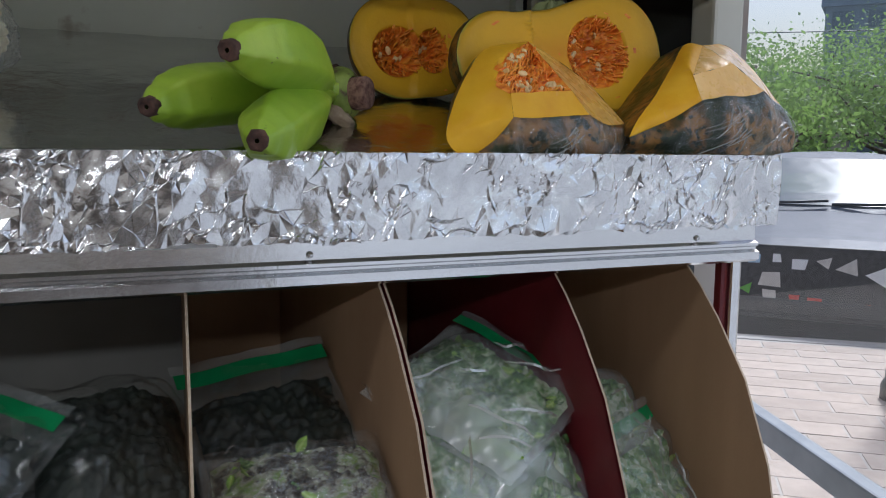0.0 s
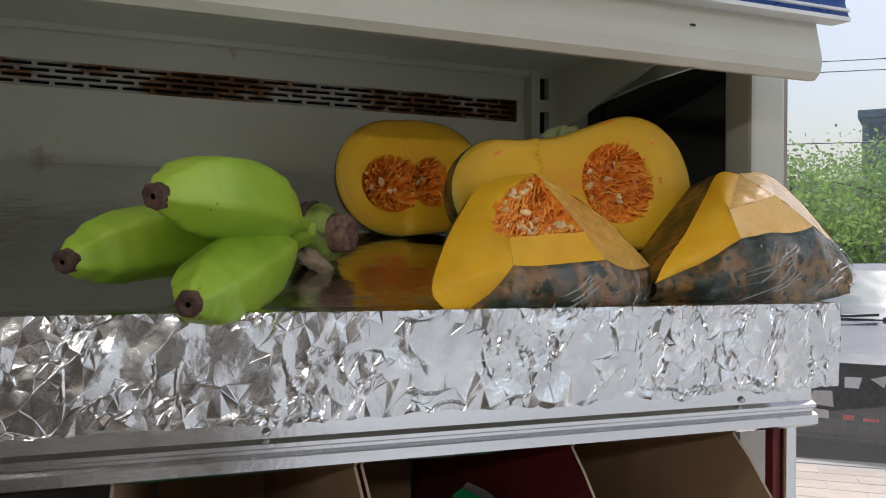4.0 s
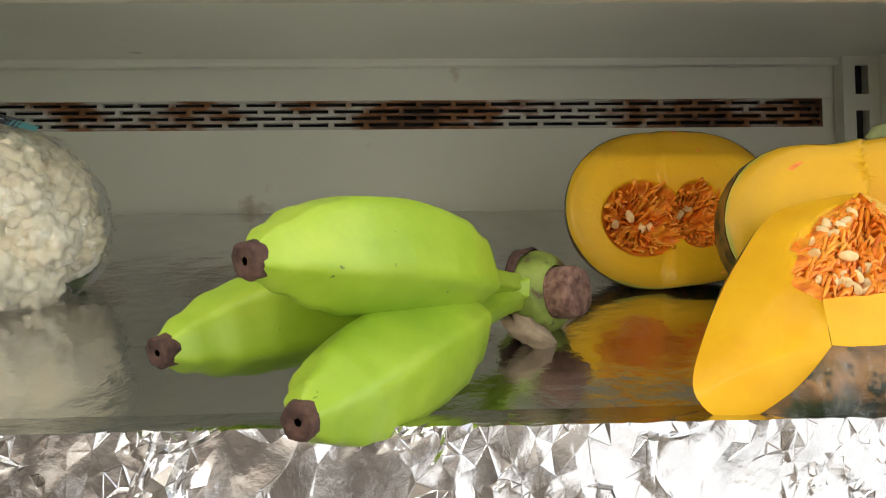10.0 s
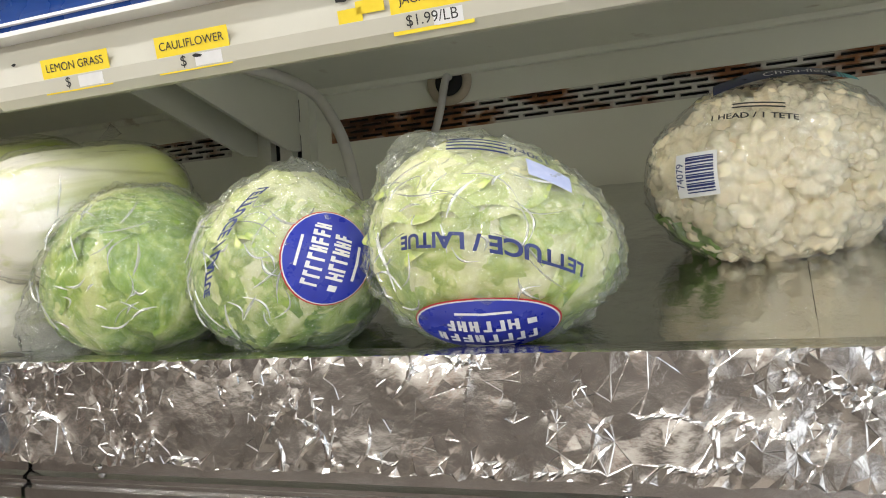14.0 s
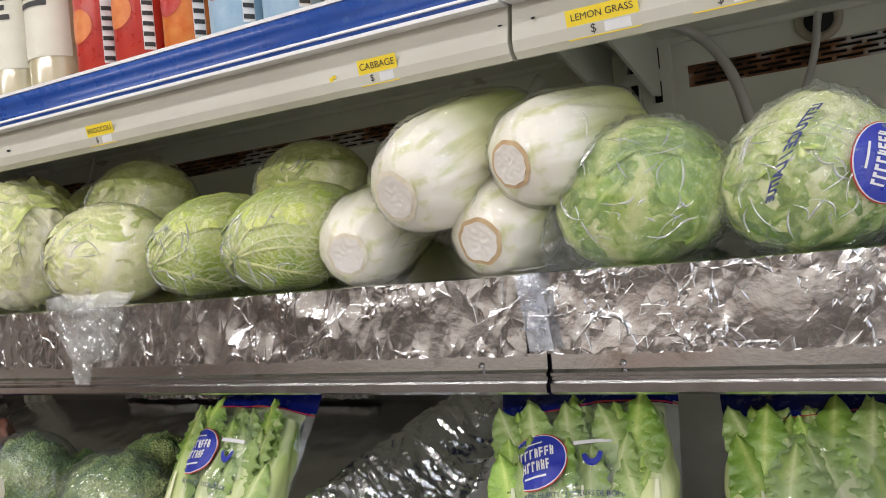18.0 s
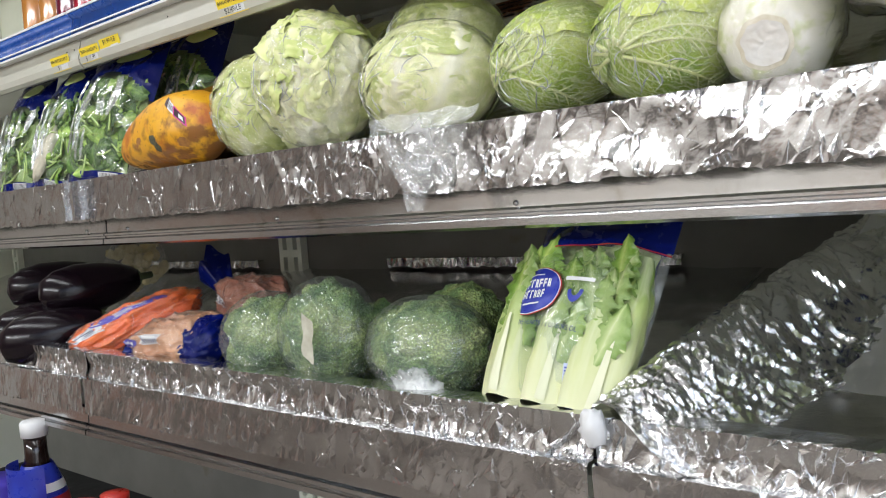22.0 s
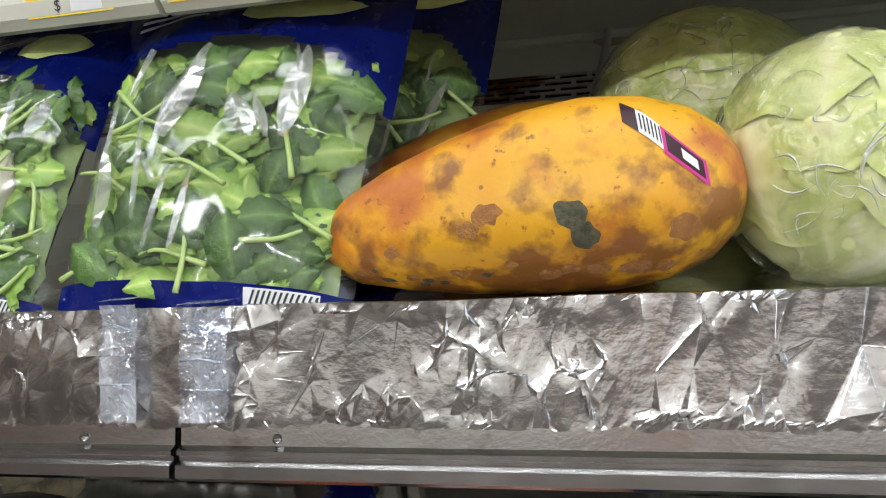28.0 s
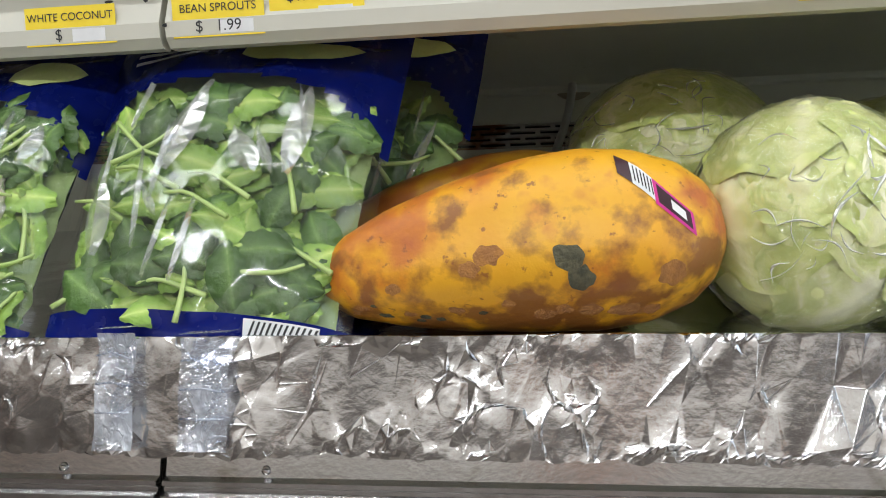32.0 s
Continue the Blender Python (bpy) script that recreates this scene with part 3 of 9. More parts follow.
def crumple(Xa, Wa, seed, area, dense=1.0, amp=1.0):
    """Heights of a crumpled sheet: pyramids with flat sides at three sizes, calm and busy stretches, and thin pinched ridges."""
    rng = np.random.default_rng(seed)
    xs, ws = Xa[:, 0], Wa[0, :]
    xa, xb, wa, wb = xs.min(), xs.max(), ws.min(), ws.max()
    lx = np.linspace(xa, xb, max(4, int((xb - xa) / 0.03)))
    busy = np.interp(xs, lx, rng.uniform(0.35, 1.25, len(lx)))[:, None] * np.interp(ws, np.linspace(wa, wb, 4), rng.uniform(0.7, 1.2, 4))[None, :]
    H = np.zeros_like(Xa)
    for size, slope, keep in ((0.026, 0.15, 0.0), (0.012, 0.17, 0.5), (0.0055, 0.15, 0.9)):
        F = np.full_like(Xa, 9.0)
        n = int((xb - xa + 2 * size) * (wb - wa + 2 * size) / size ** 2 * 1.25 * dense)
        for _ in range(n):
            cx, cw = rng.uniform(xa - size, xb + size), rng.uniform(wa - size, wb + size)
            a, st = rng.normal(1.3, 0.7), rng.uniform(1.2, 2.6)
            i0, i1 = np.searchsorted(xs, (cx - size * 3.4, cx + size * 3.4))
            if i1 <= i0:
                continue
            dx, dw = Xa[i0:i1] - cx, Wa[i0:i1] - cw
            u, v = (dx * math.cos(a) + dw * math.sin(a)) / st, -dx * math.sin(a) + dw * math.cos(a)
            t0 = rng.uniform(0, 6.28)
            d = np.full_like(u, -1.0)
            for q in range(3):
                t = t0 + q * 2.094 + rng.uniform(-0.5, 0.5)
                d = np.maximum(d, u * math.cos(t) + v * math.sin(t))
            F[i0:i1] = np.minimum(F[i0:i1], d + rng.uniform(-0.25, 0.25) * size)
        F = np.minimum(F, size)
        H += slope * amp * (F - F.mean()) * (1 - keep + keep * np.clip(busy * 1.4 - 0.35, 0, 1.3))
    for k in range(int(area / 3.2e-4 * dense)):
        c = rng.uniform((xa, wa), (xb, wb))
        ln = rng.uniform(0.008, 0.034)
        a = rng.normal(math.pi / 2, 0.8) if rng.random() < 0.6 else rng.uniform(0, math.pi)
        w1, w2 = rng.uniform(0.0012, 0.0042, 2)
        h = rng.uniform(0.0004, 0.0013) * amp * (1 if rng.random() < 0.7 else -0.8)
        i0, i1 = np.searchsorted(xs, (c[0] - ln * 1.2 - 0.01, c[0] + ln * 1.2 + 0.01))
        dx, dw = Xa[i0:i1] - c[0], Wa[i0:i1] - c[1]
        u = dx * math.cos(a) + dw * math.sin(a)
        v = -dx * math.sin(a) + dw * math.cos(a) + rng.uniform(-6, 6) * u * u
        H[i0:i1] += h * np.clip(1.15 - np.abs(u) / ln, 0, 1) * np.clip(1 - np.where(v > 0, v / w1, -v / w2), 0, 1)
    return H


def foil_front(x0, x1, ztop, zbot, y, seed, dense=1.0, amp=1.0, back_y=0.02, bulge=0.0, fine=1.0, ST=1.8, ease=None):
    """Foil folded over a shelf edge and down its front: flat shards of mixed size, pinched ridges, a tight hem, a ragged bottom edge."""
    rnd = random.Random(seed * 13 + 5)
    h, top, ln = ztop - zbot, abs(back_y - y), x1 - x0
    pts, hs = [], []

    def put(x, w, d):
        if x0 <= x <= x1 and -top <= w <= h:
            pts.append(Vector(((x - x0 + 0.25 * w) * ST, w)))
            hs.append((x, w, d))
    n = int(ln / 0.004)
    for k in range(n + 1):
        x = x0 + ln * k / n
        put(x, -top, 0.0)
        put(x, h, rnd.uniform(-0.0010, 0.0006) * amp)
        if 0 < k < n:
            put(x + rnd.uniform(-0.0015, 0.0015), rnd.uniform(-0.0004, 0.0004), rnd.uniform(-0.0006, 0.0008) * amp)
    for w in np.linspace(-top, h, int((h + top) / 0.004))[1:-1]:
        put(x0, float(w), 0.0)
        put(x1, float(w), 0.0)
    cell, used = 0.003, {}
    for k in range(int(ln * (h + top) / 3.0e-6 * dense)):
        x, w = rnd.uniform(x0, x1), rnd.uniform(-top * 0.95, h * 0.985)
        b = 0.55 + 0.95 * noise.noise(Vector((x * 16, w * 26, seed))) + 0.35 * noise.noise(Vector((x * 50, w * 50, seed + 4)))
        r = (0.0022 + 0.0135 * min(1, max(0, b)) ** 1.3) / fine
        i, j = int((x - x0) / cell), int((w + top) / cell)
        m = int(r / cell) + 1
        if any((x - px) ** 2 + (w - pw) ** 2 < r * r for ii in range(i - m, i + m + 1) for jj in range(j - m, j + m + 1) for px, pw in used.get((ii, jj), ())):
            continue
        used.setdefault((i, j), []).append((x, w))
        q = Vector((x * 38, w * 22, seed * 3))
        soft = 1.0 if not ease else ease[2] + (1 - ease[2]) * min(1, max(0, (x - ease[0]) / (ease[1] - ease[0])))
        put(x, w, soft * (rnd.gauss(0, 0.048 * r) + 0.0042 * (abs(noise.noise(q)) + 0.5 * abs(noise.noise(q * 2.3)) - 0.3)) * amp * (1.0 if w > 0 else 0.4))
    for k in range(int(ln * h / 5.0e-4 * dense)):
        cx, cw, le = rnd.uniform(x0, x1), rnd.uniform(0.004, h - 0.004), rnd.uniform(0.008, 0.030)
        a = rnd.gauss(math.pi / 2, 0.8)
        if rnd.random() < 0.25:
            cw, a = rnd.choice((rnd.uniform(0.002, 0.006), h - rnd.uniform(0.002, 0.007))), rnd.gauss(0, 0.12)
        d, q = rnd.uniform(0.0005, 0.0015) * amp, rnd.uniform(0.0008, 0.0020)
        m, bend = max(2, int(le / 0.004)), rnd.uniform(-0.9, 0.9)
        for i in range(m + 1):
            t = i / m
            b = a + bend * (t - 0.5)
            px, pw = cx + math.cos(b) * le * (t - 0.5), cw + math.sin(b) * le * (t - 0.5)
            f = 0.35 + 0.65 * math.sin(math.pi * t)
            put(px, pw, d * f)
            put(px - math.sin(b) * q, pw + math.cos(b) * q, rnd.gauss(0, 0.0002))
            put(px + math.sin(b) * q, pw - math.cos(b) * q, rnd.gauss(0, 0.0002))
    tri = geometry.delaunay_2d_cdt(pts, [], [], 0, 1e-6)
    vs = []
    for p, src in zip(tri[0], tri[3]):
        x, w, d = hs[src[0]] if src else (p[0] / ST - 0.25 * p[1] + x0, p[1], 0.0)
        sag = 0.0020 * noise.noise(Vector((x * 9, seed, 5)))
        if w < -0.0008:
            vs.append((x, y - w, ztop - 0.0012 + d * 0.5 * min(1, (w + top) * 200) + sag * 0.4))
        else:
            w = max(0.0, w)
            t = w / h
            rag = 0.0035 * noise.noise(Vector((x * 22, seed, 0))) + 0.0030 * noise.noise(Vector((x * 75, seed, 3))) + 0.0016 * noise.noise(Vector((x * 190, seed, 3)))
            vs.append((x, y - d - 0.003 * noise.noise(Vector((x * 14, w * 20, seed))) * min(1, t * 5) - bulge * math.sin(t * math.pi) ** 2, ztop - 0.0016 - w - rag * t * t + sag * 0.4 * (1 - t)))
    fs = []
    for f in tri[2]:
        a, b, c = (Vector(vs[q]) for q in f)
        e = [(b - a).length, (c - b).length, (a - c).length]
        n = (b - a).cross(c - a)
        if max(e) > 0.06 or n.length < 2e-7:
            continue
        inr = n.length / sum(e)
        if rnd.random() < 0.55:
            fs.append(tuple(f))
            continue
        o = (a * e[1] + b * e[2] + c * e[0]) / sum(e)
        k = max(0.30, 1 - rnd.uniform(0.0003, 0.0008) / inr)
        n = n.normalized() * (rnd.uniform(0.0001, 0.00042) * (rnd.random() < 0.5) * min(1.0, inr / 0.0012) * amp)
        n = n if n.y > 0 else -n
        if (a.y + b.y + c.y) / 3 > y + 0.004:
            n = Vector((0, 0, -n.length * 0.6))
        i = len(vs)
        vs += [tuple(o + (p - o) * k + n) for p in (a, b, c)]
        fs += [(i, i + 1, i + 2), (f[0], f[1], i + 1, i), (f[1], f[2], i + 2, i + 1), (f[2], f[0], i, i + 2)]
    return vs, fs


def foil_sheet(x0, x1, y0, y1, zf, seed, amp=0.0012, nx=120, ny=40, size=0.05):
    def at(u, v):
        x, y = x0 + u * (x1 - x0), y0 + v * (y1 - y0)
        return (x, y, zf(y) + amp * fold((x, y, 0), seed, size) + 0.0006 * noise.noise(Vector((x * 60, y * 60, seed))))
    return grid(nx, ny, at)


for k, (a, b) in enumerate(((-1.228, -0.012), (-2.452, -1.222), (-3.655, -2.440))):
    fl = thing("foil_lining", "crumpled aluminium foil wrapped over the shelf and its front lip", "foil", group="shelf foil")
    part("front_strip", foil_front(a, b, 1.3375, 1.2745, -0.018 - 0.002 * (k % 2), 3 + k, 1.0, (1.0, 0.60, 0.46)[k], fine=(1.35, 0.75, 0.9)[k], ST=(1.3, 1.5, 1.3)[k], ease=(-0.88, -0.66, 0.32) if k == 0 else None), FOIL, fl, crisp=24)
    if k == 0:
        part("sheet", foil_sheet(a, -0.695, 0.018, 0.392, top_z, 12), FOIL_FLAT, fl, "smoothed foil sheet")
        part("sheet", foil_sheet(-0.700, b, 0.018, 0.392, lambda y: top_z(y) + 0.0015, 15), FOIL_FLAT, fl, "smoothed foil sheet")
    else:
        part("sheet", foil_sheet(a, b, 0.018, 0.392, top_z, 12 + k), FOIL_FLAT, fl, "smoothed foil sheet")
for k, (a, b) in enumerate(((-1.55, -0.915), (-2.437, -1.555), (-3.655, -2.443))):
    fl = thing("deck_foil", "crumpled foil over the lip and bed of the lower deck", "foil", group="lower deck foil")
    part("lip_strip", foil_front(a, b, 1.076, 1.034, -0.030, 23 + k, 1.5, 0.9, 0.0, -0.004, 1.3), FOIL_DARK, fl, crisp=24)
    part("apron_strip", foil_front(a, b, 1.037, 0.982, -0.040, 33 + k, 0.9, 0.5, -0.020, 0.0, 1.0), FOIL_DARK, fl, crisp=24)
    part("bed_sheet", foil_sheet(a, b, -0.004, 0.393, lambda y: low_z(y) + 0.002, 43 + k, 0.004, 130, 34, 0.06), FOIL_DARK, fl)
    if k > 0:
        part("back_strip", moved(foil_front(a + 0.25, b - 0.1, 0.016, 0.001, 0.0, 53 + k, 1.4, 1.6), Matrix.Translation((0, 0.385, 1.16))), FOIL_DARK, fl, "torn foil edge", crisp=7)

liner = thing("foil_liner", "foil-lined tray with a crumpled raised rim on the lower deck", "foil tray")


def liner_edge(y):
    return -1.528 + 0.40 * max(0, y)


def liner_at(u, v):
    y = 0.30 * v
    x = liner_edge(y) + u * (-0.93 - liner_edge(y))
    z = 1.040 + 0.02 * v + 0.15 * v * v
    return (x, y, z + 0.0030 * fold((x, y + z, 0), 71, 0.09) * (0.3 + v) + 0.012 * max(0, 1 - u * 9) ** 2)


def crumpled_grid(nu, nv, lu, lv, seed, dense, amp, fn):
    """A grid pushed out along its normal by crumpling; fn(u, v) gives the plain place and the way out."""
    U, V = np.meshgrid(np.linspace(0, lu, nu), np.linspace(0, lv, nv), indexing="ij")
    H = crumple(U, V, seed, lu * lv, dense, amp)
    k = iter(H.ravel())

    def at(u, v):
        p, n = fn(u, v)
        return tuple(Vector(p) + Vector(n) * float(next(k)))
    return grid(nu, nv, at)


FOIL_WALL = mat("foil_bright_crumpled", [(0.3, g(0.80)), (0.7, g(0.88))], 30, 0.22, 1.0, 0.15, 380, rough_var=0.08)
part("basin", grid(70, 40, liner_at), FOIL_DULL, liner, "smooth dull foil bed")
part("rim", crumpled_grid(260, 40, 0.52, 0.07, 81, 1.3, 2.2, lambda u, v: ((-1.42 + u * 0.50, 0.292 + 0.055 * v, 1.188 + 0.036 * math.sin(min(1, v * 1.2) * math.pi * 0.6) + 0.006 * noise.noise(Vector((u * 14, v, 2)))), (0, -0.8, 0.6))), FOIL_WALL, liner, "crumpled foil rim")


def side_at(u, v):
    """From the foot on the deck up over a soft ridge and down to the bed of the tray."""
    y = -0.030 + 0.345 * u
    xr = -1.542 + 0.125 * u
    zr = 1.086 + 0.130 * u ** 0.85
    foot, bed = low_z(y) - 0.004, 1.036 + 0.02 * u + 0.145 * u * u
    a = (v - 0.36) / 0.64
    if a < 0:
        q = -a / 0.5625
        return (xr - 0.050 * q - 0.014 * q * q, y - 0.01 * q, zr + (foot - zr) * q ** 1.5), (-0.8, -0.3, 0.5)
    return (xr + 0.085 * a, y - 0.012 * math.sin(a * math.pi), zr + (bed - zr) * (a * a * (3 - 2 * a))), (0.5, -0.4, 0.75)


part("side_wall", crumpled_grid(220, 100, 0.36, 0.16, 91, 1.5, 2.2, side_at), FOIL_WALL, liner, "crumpled foil side wall", crisp=14)
part("knot", blob(0.012, 0.010, 0.016, lambda d: 1 + 0.35 * noise.noise(d * 3.1), 18, 12), WHITEPL, liner, "knotted white plastic scrap").matrix_basis = pose(-1.549, -0.036, 1.066)

# clear tape over the foil seams
for x0, w, z0, z1 in ((-1.213, 0.021, 1.277, 1.337), (-2.455, 0.022, 1.276, 1.338), (-2.405, 0.027, 1.276, 1.335)):
    tp = thing("tape_strip", "strip of clear tape over the foil seam", "tape", group="tape strips")
    part("strip", grid(7, 24, lambda u, v: (x0 - w / 2 + u * w + 0.006 * v * (x0 > -2), -0.0275 + 0.004 * noise.noise(Vector((x0 + u * 0.4, v * 3, 1))), z1 - v * (z1 - z0) - 0.0)), TAPE, tp)
    part("folded_end", grid(7, 6, lambda u, v: (x0 - w / 2 + u * w + 0.002 * v, -0.030 + 0.048 * v, z1 + 0.002 + 0.002 * math.sin(v * 3) + 0.001 * u)), TAPE, tp, "end folded over the lip")
    for q in range(3):
        part("wrinkle", tube([(x0 - w * 0.45, -0.029, z1 - 0.012 - q * 0.015), (x0, -0.0305, z1 - 0.010 - q * 0.016), (x0 + w * 0.45, -0.029, z1 - 0.014 - q * 0.014)], 0.0006, 5), TAPE, tp)

# scrap of white film hanging over the lip and a paper remnant on the nosing
rag = thing("film_scrap", "torn scrap of white cling film hanging over the foil lip", "plastic film")
SCRAPM = film_mat("milky_scrap", (1, 1, 1), 0.20, 0.4, 50)
part("draped_sheet", grid(26, 30, lambda u, v: (-1.80 + u * 0.145 * (1 - 0.55 * v) + 0.05 * v, -0.034 + 0.008 * fold((u * 0.15, v * 0.08, 0), 5, 0.03) + (0.04 * max(0, 0.25 - v)), 1.352 - v * 0.070 + 0.004 * noise.noise(Vector((u * 6, v * 5, 4))))), SCRAPM, rag)
part("hanging_tail", grid(12, 18, lambda u, v: (-1.752 + u * 0.05 * (1 - 0.6 * v) + 0.012 * v, -0.037 + 0.005 * fold((u * 0.05, v * 0.05, 0), 6, 0.02), 1.305 - v * 0.048)), SCRAPM, rag, "thin torn tail of film")
rem = thing("paper_remnant", "white remnant of a paper label on the nosing", "label")
part("paper", box(-0.565, -0.505, -0.0005, 0.0015, 1.270, 1.281, 0.0004), PAPER, rem, smooth=False)

# ---- price labels on the upper rail ----


def label(x, w, lines, h=0.0235, torn=False, z=1.5275):
    """A yellow paper label stuck on the leaning price rail."""
    lb = thing("price_label", "yellow paper price label" + (" torn to scraps" if torn else " reading " + lines[0].lower() if lines and lines[0] else ""), "label",
               pose(x + 0.005, 0.0122, z, 90 + 12.5), "price labels")
    if torn:
        for a, b, c, d in ((-w / 2, -w / 5, -h / 2, -h / 6), (-w / 8, w / 5, -h / 5, h / 3), (w / 8, w / 2, h / 8, h / 2)):
            part("scrap", box(a, b, c, d, 0.0, 0.0004), YELLOW, lb, smooth=False)
        return lb
    part("sheet", box(-w / 2, w / 2, -h / 2, h / 2, 0.0, 0.0004), YELLOW, lb, smooth=False)
    for i, s in enumerate(lines):
        if s:
            size = min(0.0095, 1.45 * w / max(4, len(s)))
            words(s, size, INK, lb, pose(0, h * 0.22 - i * h * 0.46, 0.0008))
    part("rubbed_patch", box(w * 0.02, w * 0.38, -h * 0.42, -h * 0.10, 0.0005, 0.0007), PAPER, lb, smooth=False)
    return lb


label(-1.152, 0.058, ["LEMON GRASS", "$      "])
label(-1.056, 0.056, ["CAULIFLOWER", "$      "])
label(-0.893, 0.049, ["JACK FRUIT", "$1.99/LB"], 0.026)
label(-0.945, 0.048, [], 0.02, True)
label(-1.361, 0.041, ["CABBAGE", "$      "])
label(-1.413, 0.012, [], 0.008, True)
label(-1.733, 0.043, ["BROCCOLI", "$      "])
label(-2.062, 0.060, ["BANANA FLOWER", "$2.49/LB"])
label(-2.520, 0.060, ["WHITE COCONUT", "$      "])
label(-2.424, 0.058, ["BEAN SPROUTS", "$   1.99"])
label(-2.363, 0.058, ["$1.99 /LB", ""], 0.02, False, 1.532)
rk = random.Random(77)
for x in (-1.208, -1.232, -1.225, -2.432, -2.455, -2.47, -0.31, -0.62, -0.95, -1.05, -1.62, -1.9, -2.2, -2.49, -0.12, -0.5):
    ch = thing("paint_chip", "dark chip knocked out of the price rail enamel", "chip", pose(x + rk.uniform(-0.006, 0.006), 0.0124 if x % 0.02 < 0.01 else 0.0134, rk.choice((1.524, 1.541, 1.533)), 90 + 12.5), "paint chips")
    n = 7
    w, h = rk.uniform(0.0015, 0.0045), rk.uniform(0.0008, 0.002)
    ring = [(w * math.cos(6.283 * q / n) * rk.uniform(0.6, 1.2), h * math.sin(6.283 * q / n) * rk.uniform(0.6, 1.2), 0.0006) for q in range(n)]
    part("bare_metal", (ring, [tuple(range(n))]), BLACKISH, ch, smooth=False)
label(-0.42, 0.03, [], 0.012, True)

# hole grommets and cords
CORD = mat("white_cord", [(0.3, (0.55, 0.54, 0.50)), (0.7, (0.64, 0.63, 0.58))], 40, 0.45)
for hx, hz in ((-1.024, 1.577), (-2.204, 1.60)):
    gm = thing("cable_grommet", "cream plastic cable grommet in the back wall", "grommet", pose(hx, 0.399, hz), "cable grommets")
    ring = grid(28, 10, lambda u, v: ((0.020 + 0.005 * math.cos(2 * math.pi * v)) * math.cos(2 * math.pi * u), -0.003 - 0.005 * math.sin(2 * math.pi * v), (0.020 + 0.005 * math.cos(2 * math.pi * v)) * math.sin(2 * math.pi * u)), True)
    part("ring", ring, mat("aged_cream_plastic", [(0.3, (0.42, 0.36, 0.26)), (0.7, (0.5, 0.44, 0.33))], 40, 0.5), gm)
    # Near-black disc stands for the dark of the open hole.
    part("hole", grid(24, 2, lambda u, v: (0.0155 * v * math.cos(2 * math.pi * u), -0.0045, 0.0155 * v * math.sin(2 * math.pi * u)), True), BLACKISH, gm)
    cd = thing("cord", "white electric cord coming out of the back wall", "cable", group="cords")
    part("cable", tube(curve_points([(hx, 0.40, hz + 0.004), (hx, 0.385, hz), (hx - 0.008, 0.372, hz - 0.05), (hx - 0.035, 0.35, hz - 0.13), (hx - 0.05, 0.33, hz - 0.185)], 20), 0.0042), CORD, cd)
cd = thing("cord", "thick white electric cord looping down from the shelf", "cable", group="cords")
part("cable", tube(curve_points([(-1.205, 0.20, 1.586), (-1.17, 0.27, 1.584), (-1.135, 0.30, 1.565), (-1.112, 0.30, 1.535), (-1.098, 0.30, 1.50), (-1.085, 0.295, 1.44), (-1.075, 0.27, 1.416)], 26), 0.0058), CORD, cd)

# ---- produce: shared shapes ----


def local(pts, b):
    return [(p[0] - b[0], p[1] - b[1], p[2] - b[2]) for p in pts]


def ridge(d, seed):
    return (1 - min(1, abs(noise.noise(d + Vector((seed, seed * 0.7, 0)))) * 2.6)) ** 2


def lobed(lobes):
    """A change of radius with direction: (direction, amount, sharpness) for each bulge or dent."""
    ls = [(Vector(a).normalized(), b, c) for a, b, c in lobes]
    return lambda d: 1 + sum(b * max(0.0, d.dot(a)) ** c for a, b, c in ls)


def leaf_cap(r, d0, amax, seed, lift=0.02, ruffle=0.05, nu=60, nv=24, rib=0.03, crumple=0.02, form=None):
    """A leaf wrapped over a round head: raised rib and branching veins, crumpled blade, wavy lifted rim. Gives mesh and tone."""
    d0 = Vector(d0).normalized()
    t1 = d0.cross(Vector((0.2, 0.3, 0.93))).normalized()
    t2 = d0.cross(t1)
    rnd = random.Random(seed)
    ph = rnd.uniform(0, 6.28)
    tone = []

    def at(u, v):
        f = 2 * math.pi * u
        a = amax * max(v, 0.01) * (1 + 0.13 * math.sin(3 * f + ph) + 0.07 * math.sin(7 * f + 2 * ph))
        d = d0 * math.cos(a) + (t1 * math.cos(f) + t2 * math.sin(f)) * math.sin(a)
        w, s = d.dot(t1), d.dot(t2)
        mid = math.exp(-(w * (7 + 5 * v)) ** 2)
        vein = max(0, 1 - abs(((s * 4.2 + abs(w) * 3.0 + 0.4 * noise.noise(d * 3 + Vector((seed, 0, 0)))) % 1.0) - 0.5) * 9) * (1 - mid)
        net = ridge(d * 7, seed)
        k = 1 + lift + rib * mid * (1 - v * 0.5) + 0.012 * vein
        k += crumple * (ridge(d * 4, seed + 3) - 0.4) + 0.6 * crumple * noise.noise(d * 9 + Vector((seed, 4, 0)))
        k += ruffle * v ** 4 * (math.sin(9 * f + ph) * 0.5 + math.sin(21 * f + ph) * 0.25 + noise.noise(d * 7 + Vector((seed, 0, 0))) + 0.5)
        tone.append(0.42 + 0.34 * v - 0.40 * mid - 0.38 * vein - 0.22 * net)
        k *= form(d) if form else 1.0
        return (d.x * r[0] * k, d.y * r[1] * k, d.z * r[2] * k)
    mesh = grid(nu, nv, at, True)
    return mesh, tone


